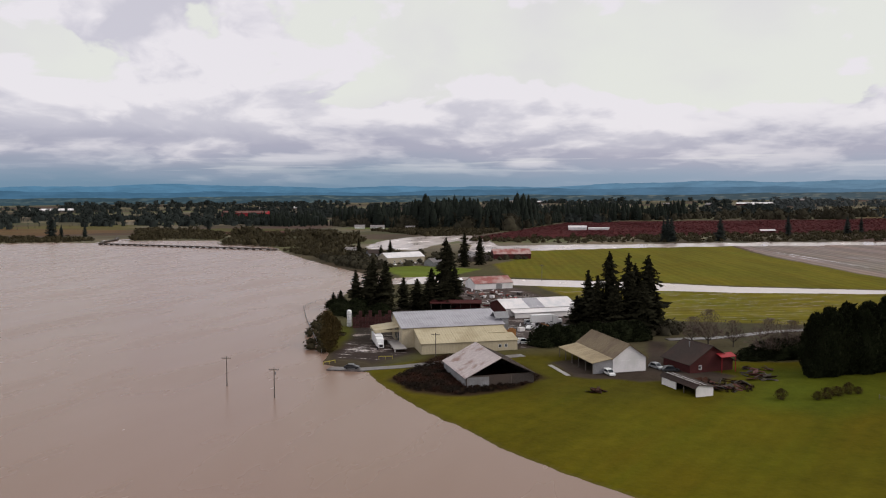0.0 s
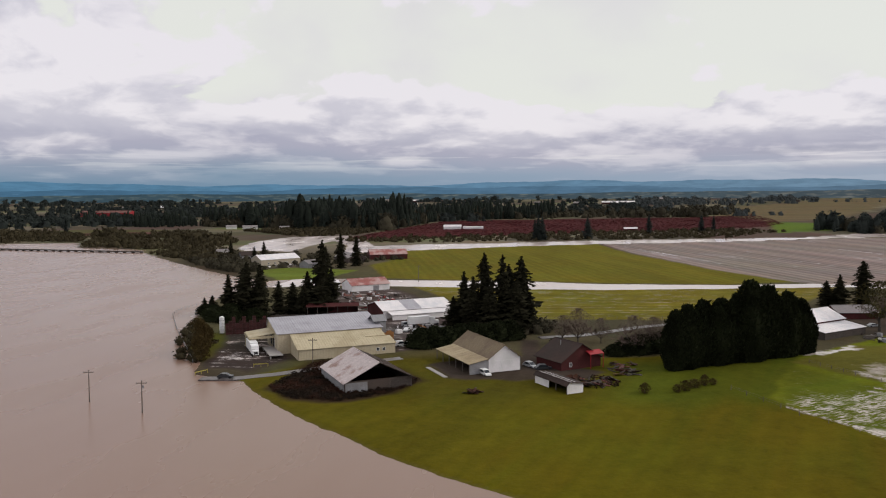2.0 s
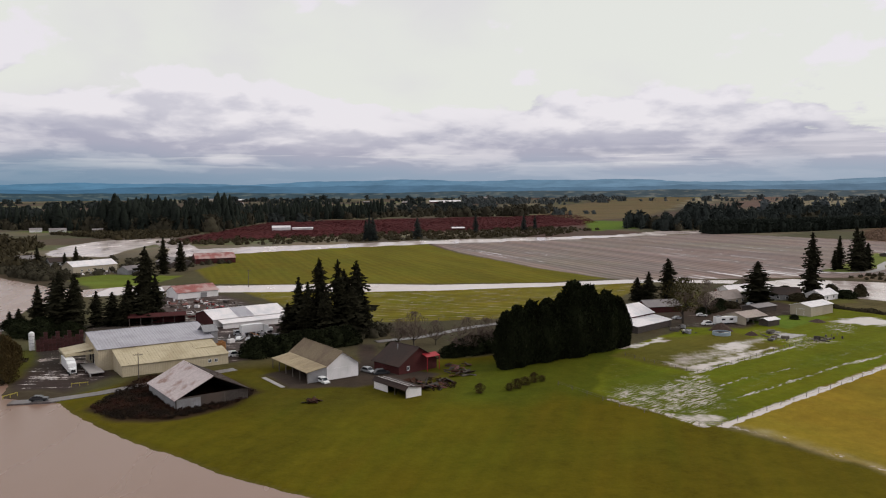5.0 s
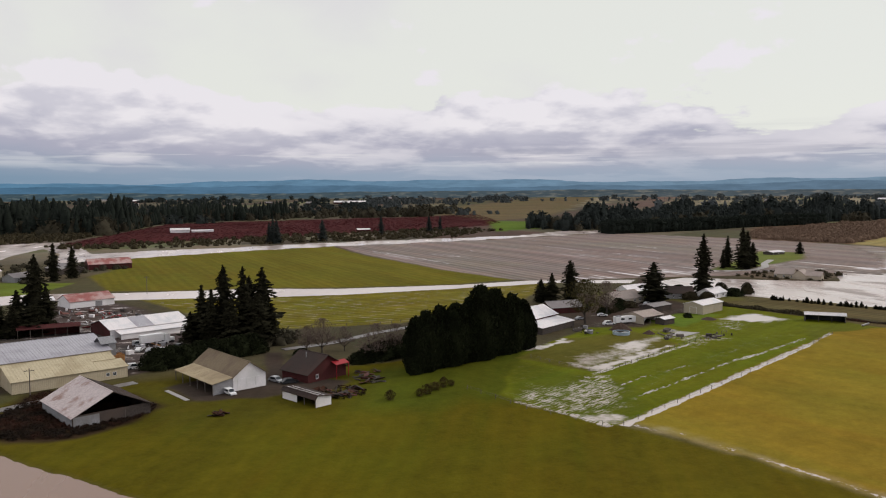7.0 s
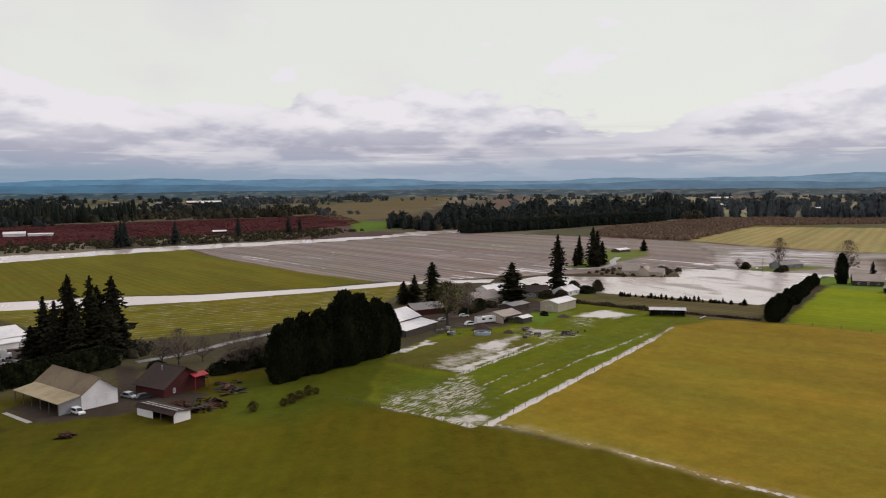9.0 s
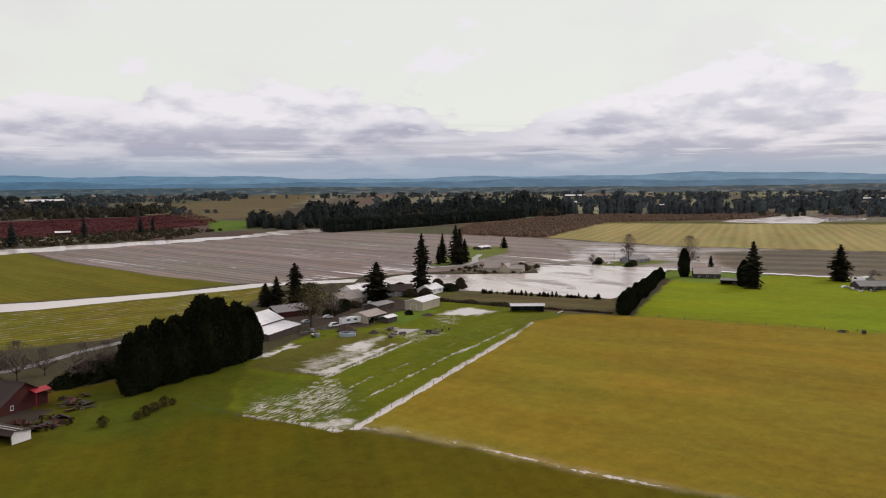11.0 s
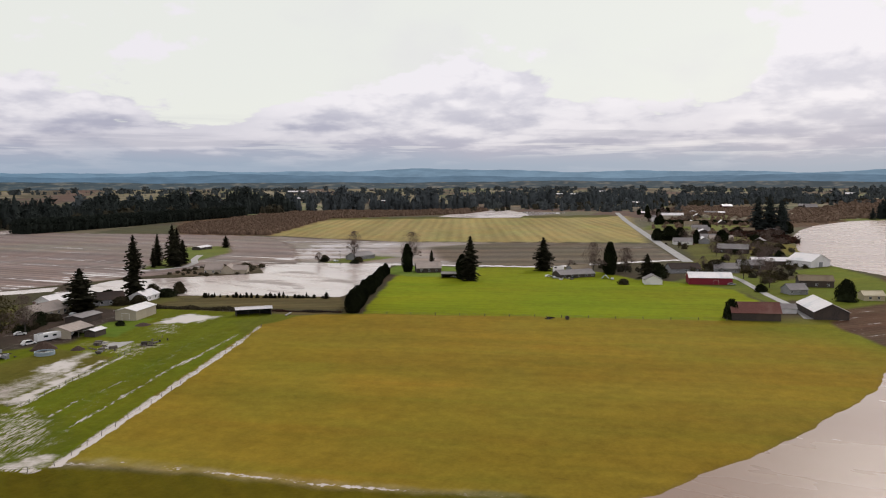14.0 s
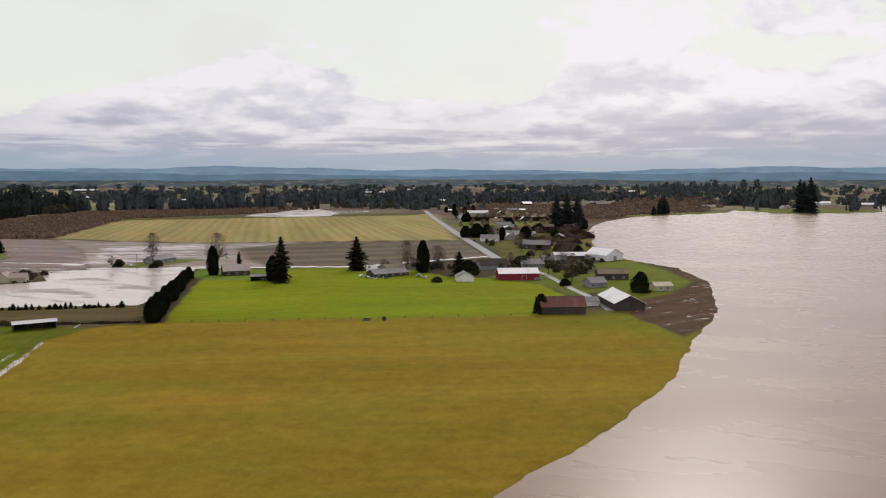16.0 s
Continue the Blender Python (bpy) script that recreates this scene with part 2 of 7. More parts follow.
def water_material():
    m = bpy.data.materials.new("flood_water")
    m.use_nodes = True
    g = Nodes(m.node_tree)
    co = g.n("ShaderNodeTexCoord").outputs["Object"]
    mp = g.n("ShaderNodeMapping")
    g.put(mp.inputs[0], co)
    mp.inputs["Rotation"].default_value = (0, 0, 0.5)
    mp.inputs["Scale"].default_value = (1.0, 0.35, 1.0)
    big = g.noise(0.012, mp.outputs[0], 4.0)
    streak = g.noise(0.05, mp.outputs[0], 4.0)
    col = g.mix(g.smooth(big, 0.3, 0.7), (0.222, 0.135, 0.096), (0.254, 0.165, 0.126))
    p = g.n("ShaderNodeBsdfPrincipled")
    g.put(p.inputs["Base Color"], col)
    g.put(p.inputs["Roughness"], g.smooth(streak, 0.3, 0.75, 0.24, 0.30))
    p.inputs["Specular IOR Level"].default_value = 0.43
    p.inputs["IOR"].default_value = 1.33
    ripple = g.math("ADD", g.noise(1.3, mp.outputs[0], 4.0), g.math("MULTIPLY", g.noise(0.15, co, 2.0), 0.5))
    b = g.n("ShaderNodeBump")
    b.inputs["Strength"].default_value = 0.024
    b.inputs["Distance"].default_value = 0.3
    g.put(b.inputs["Height"], ripple)
    g.put(p.inputs["Normal"], b.outputs[0])
    out = g.n("ShaderNodeOutputMaterial")
    g.put(out.inputs[0], p.outputs[0])
    return m


def calm_material(mud=0.0):
    m = bpy.data.materials.new("shallow_muddy_flood" if mud else "calm_flood_water")
    m.use_nodes = True
    g = Nodes(m.node_tree)
    co = g.n("ShaderNodeTexCoord").outputs["Object"]
    mp = g.n("ShaderNodeMapping")
    g.put(mp.inputs[0], co)
    mp.inputs["Rotation"].default_value = (0, 0, 0.5)
    mp.inputs["Scale"].default_value = (1.0, 0.35, 1.0)
    big = g.noise(0.012, mp.outputs[0], 4.0)
    streak = g.noise(0.05, mp.outputs[0], 4.0)
    # both tones raised, with some of the reflected sky put into the colour
    col = g.mix(g.smooth(big, 0.3, 0.7), (0.49, 0.405, 0.375), (0.61, 0.525, 0.495))
    rough = g.smooth(streak, 0.3, 0.75, 0.12, 0.30)
    if mud:
        bar = g.noise(0.055, mp.outputs[0], 6.0, 0.65)
        show = g.smooth(g.math("ADD", bar, g.math("MULTIPLY", g.math("SUBTRACT", big, 0.5), 0.6)), 0.50, 0.62, 0.0, mud)
        col = g.mix(show, col, (0.20, 0.155, 0.140))
        rough = g.math("ADD", rough, g.math("MULTIPLY", show, 0.35))
    p = g.n("ShaderNodeBsdfPrincipled")
    g.put(p.inputs["Base Color"], col)
    g.put(p.inputs["Roughness"], rough)
    p.inputs["IOR"].default_value = 1.33
    ripple = g.math("ADD", g.noise(0.9, mp.outputs[0], 3.0), g.math("MULTIPLY", g.noise(0.15, co, 2.0), 1.5))
    b = g.n("ShaderNodeBump")
    b.inputs["Strength"].default_value = 0.11
    b.inputs["Distance"].default_value = 0.3
    g.put(b.inputs["Height"], ripple)
    g.put(p.inputs["Normal"], b.outputs[0])
    out = g.n("ShaderNodeOutputMaterial")
    g.put(out.inputs[0], p.outputs[0])
    return m


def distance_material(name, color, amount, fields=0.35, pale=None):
    """Far hills and plain: self-lit, with the air's blue haze put into their dull colour."""
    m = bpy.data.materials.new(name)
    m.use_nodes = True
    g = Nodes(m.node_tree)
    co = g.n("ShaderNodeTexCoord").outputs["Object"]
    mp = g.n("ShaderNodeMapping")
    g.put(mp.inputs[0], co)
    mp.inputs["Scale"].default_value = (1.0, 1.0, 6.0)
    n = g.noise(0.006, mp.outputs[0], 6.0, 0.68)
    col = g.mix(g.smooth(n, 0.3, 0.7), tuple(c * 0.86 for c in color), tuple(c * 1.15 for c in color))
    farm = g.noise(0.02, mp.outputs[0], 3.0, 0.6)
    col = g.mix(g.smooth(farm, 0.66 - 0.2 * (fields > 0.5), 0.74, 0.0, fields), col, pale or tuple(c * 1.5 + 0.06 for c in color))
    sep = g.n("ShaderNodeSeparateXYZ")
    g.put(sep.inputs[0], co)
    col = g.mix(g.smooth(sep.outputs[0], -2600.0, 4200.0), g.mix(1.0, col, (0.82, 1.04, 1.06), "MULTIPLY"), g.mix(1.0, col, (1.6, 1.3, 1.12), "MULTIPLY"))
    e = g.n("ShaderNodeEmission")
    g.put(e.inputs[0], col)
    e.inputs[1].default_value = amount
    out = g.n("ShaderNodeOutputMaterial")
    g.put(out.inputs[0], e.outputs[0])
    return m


def glass_material():
    m = bpy.data.materials.new("window_glass")
    m.use_nodes = True
    p = m.node_tree.nodes["Principled BSDF"]
    p.inputs["Base Color"].default_value = (0.02, 0.025, 0.03, 1)
    p.inputs["Roughness"].default_value = 0.06
    return m


M = {
    "land": ground_material(), "water": water_material(), "calm": calm_material(), "shallow": calm_material(0.75), "glass": glass_material(),
    "conifer": material("conifer_needles", (0.0180, 0.0172, 0.0098), 0.95, 0.45, 0.5, island=0.8, bump=0, spec=0.03),
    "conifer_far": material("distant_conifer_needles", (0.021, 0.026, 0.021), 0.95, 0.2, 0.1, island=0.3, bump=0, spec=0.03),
    # needles for distance: haze is put into these colours as a paler grey
    "conifer_hazed": material("hazed_needles", (0.066, 0.075, 0.075), 0.95, 0.15, 0.1, island=0.25, bump=0, spec=0.03),
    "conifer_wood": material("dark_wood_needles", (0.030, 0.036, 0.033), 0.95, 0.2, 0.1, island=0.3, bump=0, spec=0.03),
    "conifer_hazed_pale": material("pale_hazed_needles", (0.074, 0.085, 0.089), 0.95, 0.15, 0.1, island=0.22, bump=0, spec=0.03),
    "cypress": material("cypress_foliage", (0.0165, 0.0200, 0.0092), 0.95, 0.4, 0.6, island=0.8, bump=0, spec=0.03),
    "leaf": material("olive_foliage", (0.050, 0.043, 0.017), 0.95, 0.3, 0.6, island=0.5, bump=0, spec=0.05),
    "willow": material("willow_shoots", (0.062, 0.044, 0.017), 0.95, 0.4, 0.6, island=0.7, bump=0, spec=0.05),
    "bark": material("bark", (0.06, 0.05, 0.042), 0.95, 0.4, 2.0),
    "twig": material("bare_twigs", (0.145, 0.108, 0.092), 0.95, 0.2, 1.0, island=0.2, bump=0, spec=0.05),
    "scrub": material("brown_scrub", (0.150, 0.100, 0.070), 0.95, 0.2, 0.2, island=0.22, bump=0, spec=0.1),
    "scrub_olive": material("olive_scrub", (0.045, 0.037, 0.020), 0.95, 0.3, 0.2, island=0.4, bump=0, spec=0.1),
    "scrub_dark": material("dull_broadleaf_twigs", (0.045, 0.040, 0.026), 0.95, 0.4, 0.05, island=0.8, bump=0, spec=0.1),
    "scrub_red": material("red_berry_canes", (0.060, 0.0125, 0.0145), 0.95, 0.25, 0.05, island=0.35, bump=0, spec=0.1),
    "bramble": material("dead_brambles", (0.050, 0.021, 0.013), 0.95, 0.25, 0.4, (0.020, 0.014, 0.010), (0.42, 0.58), 0.07, island=0.25, bump=0, spec=0.1),
    "roof_metal": material("grey_metal_roof", (0.36, 0.35, 0.385), 0.5, 0.10, 0.6, (0.29, 0.28, 0.31), stripes=0.9, bump=0.4),
    "roof_white": material("white_metal_roof", (0.76, 0.72, 0.725), 0.5, 0.08, 0.6, (0.6, 0.6, 0.62), stripes=0.9, bump=0.3),
    "roof_cream": material("cream_metal_roof", (0.45, 0.385, 0.255), 0.6, 0.10, 0.6, (0.36, 0.30, 0.19), stripes=0.9, bump=0.3),
    "roof_worn": material("worn_tin_roof", (0.50, 0.43, 0.42), 0.75, 0.18, 0.7, (0.30, 0.20, 0.17), (0.5, 0.68), 0.22, stripes=0.7, bump=0.4),
    "roof_tan": material("tan_tin_roof", (0.36, 0.29, 0.18), 0.75, 0.12, 0.7, (0.27, 0.21, 0.13), stripes=0.7, bump=0.4),
    "roof_brown": material("brown_tin_roof", (0.19, 0.145, 0.09), 0.8, 0.15, 0.7, (0.14, 0.10, 0.07), stripes=0.7, bump=0.4),
    "roof_dark": material("dark_shingle_roof", (0.040, 0.028, 0.024), 0.95, 0.3, 1.5, (0.058, 0.036, 0.030)),
    "roof_grey": material("grey_shingle_roof", (0.22, 0.20, 0.20), 0.85, 0.15, 1.2, (0.28, 0.26, 0.25)),
    "roof_pale": material("pinkish_grey_shingle_roof", (0.36, 0.30, 0.265), 0.85, 0.12, 1.2, (0.28, 0.24, 0.215)),
    "roof_red": material("rust_red_roof", (0.28, 0.095, 0.085), 0.8, 0.2, 0.8, (0.42, 0.29, 0.27), (0.42, 0.62), 0.14, stripes=0.8, bump=0.3),
    "roof_maroon": material("maroon_roof", (0.14, 0.055, 0.045), 0.8, 0.2, 0.8, (0.19, 0.10, 0.08)),
    "wall_white": material("white_painted_boards", (0.75, 0.725, 0.73), 0.7, 0.06, 1.2, (0.62, 0.61, 0.60), stripes=0.4, bump=0.25),
    "wall_cream": material("cream_metal_wall", (0.47, 0.405, 0.285), 0.65, 0.08, 0.8, (0.39, 0.33, 0.22), stripes=0.5, bump=0.25),
    "wall_grey": material("grey_weathered_boards", (0.25, 0.25, 0.26), 0.85, 0.2, 1.2, (0.19, 0.18, 0.18), stripes=0.3, bump=0.4),
    "wall_tan": material("tan_siding", (0.40, 0.35, 0.27), 0.8, 0.08, 1.0, (0.34, 0.30, 0.23)),
    "wall_dark": material("dark_weathered_boards", (0.055, 0.045, 0.04), 0.9, 0.3, 1.2, (0.08, 0.06, 0.05), stripes=0.3, bump=0.4),
    "wall_red": material("dark_red_boards", (0.065, 0.013, 0.013), 0.85, 0.25, 1.0, (0.05, 0.013, 0.011), stripes=0.3, bump=0.3),
    "crimson": material("dark_crimson_boards", (0.20, 0.014, 0.030), 0.6, 0.12, 1.0, stripes=0.4),
    "red": material("bright_red_paint", (0.33, 0.022, 0.03), 0.5, 0.12, 1.0),
    "orange": material("orange_wooden_crates", (0.36, 0.17, 0.06), 0.85, 0.2, 1.0),
    "timber": material("weathered_timber", (0.13, 0.11, 0.095), 0.9, 0.25, 2.0),
    "white": material("white_paint", (0.78, 0.78, 0.78), 0.5, 0.05, 1.0, (0.66, 0.65, 0.63)),
    "dark": material("black_rubber_and_steel", (0.02, 0.02, 0.022), 0.7, 0.2, 2.0),
    "blue": material("blue_plastic", (0.30, 0.37, 0.43), 0.4, 0.1, 1.0),
    "soil": material("brown_soil", (0.062, 0.038, 0.028), 0.95, 0.3, 1.5),
    "bins": material("mixed_dark_fruit_bins", (0.050, 0.018, 0.017), 0.9, 0.3, 1.5, island=1.1),
    "wet_lane": material("wet_dark_lane", (0.105, 0.092, 0.090), 0.35, 0.2, 0.6, (0.16, 0.14, 0.14), (0.5, 0.65), 0.3),
    "concrete": material("wet_concrete", (0.30, 0.28, 0.27), 0.55, 0.12, 0.8, (0.40, 0.38, 0.37)),
    "asphalt": material("wet_asphalt_road", (0.20, 0.19, 0.19), 0.6, 0.12, 0.5, (0.27, 0.26, 0.26), second_scale=0.05),
    "paint_red": material("red_car_paint", (0.30, 0.03, 0.03), 0.35, 0.1, 1.0, coat=0.3),
    "paint_grey": material("silver_car_paint", (0.35, 0.36, 0.38), 0.35, 0.1, 1.0, coat=0.3),
    "paint_black": material("dark_car_paint", (0.03, 0.032, 0.036), 0.35, 0.1, 1.0, coat=0.3),
    "yellow": material("yellow_paint", (0.32, 0.27, 0.06), 0.5, 0.15, 1.0),
}

# ---- tools ----
rng = np.random.default_rng(7)


def part(name, verts, faces, mat, parent=None, label=""):
    """One mesh object from vertices and faces, under a thing."""
    me = bpy.data.meshes.new(name)
    me.from_pydata([tuple(v) for v in verts], [], [tuple(f) for f in faces])
    me.materials.append(M[mat])
    me.update()
    ob = new(name, me)
    ob.parent = parent
    if label:
        ob["label"] = label
    return ob


def thing(name, x, y, z, turn, label, category, group="", kind=""):
    ob = new(name)
    ob.matrix_basis = pose(x, y, z, 0, 0, turn)
    return tagged(ob, label, category, group, kind)


class Solid:
    """Collects boxes, prisms and rods into one mesh."""

    def __init__(self):
        self.v, self.f = [], []

    def box(self, x0, y0, z0, x1, y1, z1, bevel=0.0):
        if bevel:
            return self.prism([(x0 + bevel, y0), (x1 - bevel, y0), (x1, y0 + bevel), (x1, y1 - bevel),
                               (x1 - bevel, y1), (x0 + bevel, y1), (x0, y1 - bevel), (x0, y0 + bevel)], z0, z1)
        return self.prism([(x0, y0), (x1, y0), (x1, y1), (x0, y1)], z0, z1)

    def prism(self, outline, z0, z1):
        n, k = len(outline), len(self.v)
        self.v += [(x, y, z0) for x, y in outline] + [(x, y, z1) for x, y in outline]
        self.f += [tuple(k + i for i in reversed(range(n))), tuple(k + n + i for i in range(n))]
        self.f += [(k + i, k + (i + 1) % n, k + n + (i + 1) % n, k + n + i) for i in range(n)]
        return self

    def slab(self, corners, thick):
        """A sheet of even thickness with its top on the corners."""
        n, k = len(corners), len(self.v)
        a, b, c = (Vector(corners[i]) for i in (0, 1, 2))
        nm = (b - a).cross(c - a).normalized() * thick
        self.v += [tuple(Vector(p)) for p in corners] + [tuple(Vector(p) - nm) for p in corners]
        self.f += [tuple(k + i for i in range(n)), tuple(k + n + i for i in reversed(range(n)))]
        self.f += [(k + i, k + n + i, k + n + (i + 1) % n, k + (i + 1) % n) for i in range(n)]
        return self

    def rod(self, p, q, r0, r1=None, n=6):
        r1 = r0 if r1 is None else r1
        p, q = Vector(p), Vector(q)
        d = (q - p).normalized()
        a = d.orthogonal().normalized()
        b = d.cross(a)
        k = len(self.v)
        for c, r in ((p, r0), (q, r1)):
            for i in range(n):
                t = 2 * math.pi * i / n
                self.v.append(tuple(c + (a * math.cos(t) + b * math.sin(t)) * r))
        self.f += [(k + i, k + (i + 1) % n, k + n + (i + 1) % n, k + n + i) for i in range(n)]
        self.f += [tuple(k + i for i in reversed(range(n))), tuple(k + n + i for i in range(n))]
        return self

    def done(self, name, mat, parent=None, label=""):
        return part(name, self.v, self.f, mat, parent, label)


def signed_distance(px, py, poly):
    """Metres to the outline, minus inside."""
    best = np.full(px.shape, 1e18)
    inside = np.zeros(px.shape, bool)
    n = len(poly)
    for i in range(n):
        ax, ay = poly[i]
        bx, by = poly[(i + 1) % n]
        dx, dy = bx - ax, by - ay
        t = np.clip(((px - ax) * dx + (py - ay) * dy) / (dx * dx + dy * dy + 1e-9), 0, 1)
        best = np.minimum(best, (px - ax - t * dx) ** 2 + (py - ay - t * dy) ** 2)
        if ay != by:
            inside ^= ((ay > py) != (by > py)) & (px < dx * (py - ay) / (by - ay) + ax)
    d = np.sqrt(best)
    return np.where(inside, -d, d)


def wobble(px, py, size, seed):
    """Smooth noise from a few sine waves."""
    r = np.random.default_rng(seed)
    out = np.zeros(px.shape)
    for k in range(7):
        a, ph = r.uniform(0, 2 * np.pi, 2)
        w = 2 * np.pi / (size * r.uniform(0.35, 1.6))
        out += np.sin((px * np.cos(a) + py * np.sin(a)) * w + ph)
    return out / 3.0


# ---- ground, water, distance ----
LAND = 0.35


def rise(x, y):
    """The plain climbs gently towards the hills."""
    t = np.clip((np.hypot(x, y + 220) - 1700) / 2900, 0, 1)
    return 50 * t * t * (3 - 2 * t)


LAKE = [(5, -98), (-12, -88), (-28, -75), (-46, -58), (-61, -43), (-70, -30), (-77, -21), (-94, -13), (-101, 3), (-120, 36),
        (-134, 66), (-143, 99), (-151, 128), (-160, 165), (-150, 200), (-160, 228), (-190, 255), (-220, 286), (-278, 351),
        (-357, 449), (-380, 488), (-460, 510), (-513, 592), (-613, 560), (-640, 600), (-655, 590), (-615, 520), (-669, 525),
        (-735, 495), (-1500, 560), (-1900, -600), (0, -1900), (2600, -1900), (2600, -420), (1610, -389), (1553, -343), (1487, -269), (1462, -212),
        (1522, -185), (1598, -134), (1489, -129), (1414, -100), (1337, -52), (1256, -3), (1120, 11), (1000, 2), (898, -14), (720, -60), (640, -90), (600, -112), (557, -153), (489, -179), (384, -191),
        (301, -187), (254, -188), (198, -180), (148, -167), (80, -145), (40, -123)]
RIVER = [(-270, 480), (-221, 474), (-229, 546), (-225, 640), (-190, 560), (-168, 452), (-132, 475), (-90, 505), (-8, 556), (72, 588),
         (217, 634), (330, 690), (440, 735), (470, 790), (400, 790), (300, 700), (114, 656), (54, 638), (-41, 592), (-101, 580),
         (-160, 548), (-190, 640), (-235, 745), (-300, 720), (-312, 626), (-292, 520)]
ROAD_FLOOD = [(-150, 196), (-121, 207), (-81, 208), (-49, 206), (-3, 199), (39, 198), (109, 209), (175, 220), (215, 206), (226, 222), (160, 236),
              (114, 226), (41, 226), (-4, 238), (-53, 239), (-87, 239), (-103, 244), (-132, 246), (-158, 232)]
FLOODED = [(212, 200), (222, 170), (240, 146), (273, 104), (294, 64), (346, 86), (425, 143), (405, 185), (374, 226), (340, 180), (300, 200), (262, 224)]
PUDDLE = [(193, 74), (204, 80), (215, 82), (221, 64), (207, 60), (198, 61)]


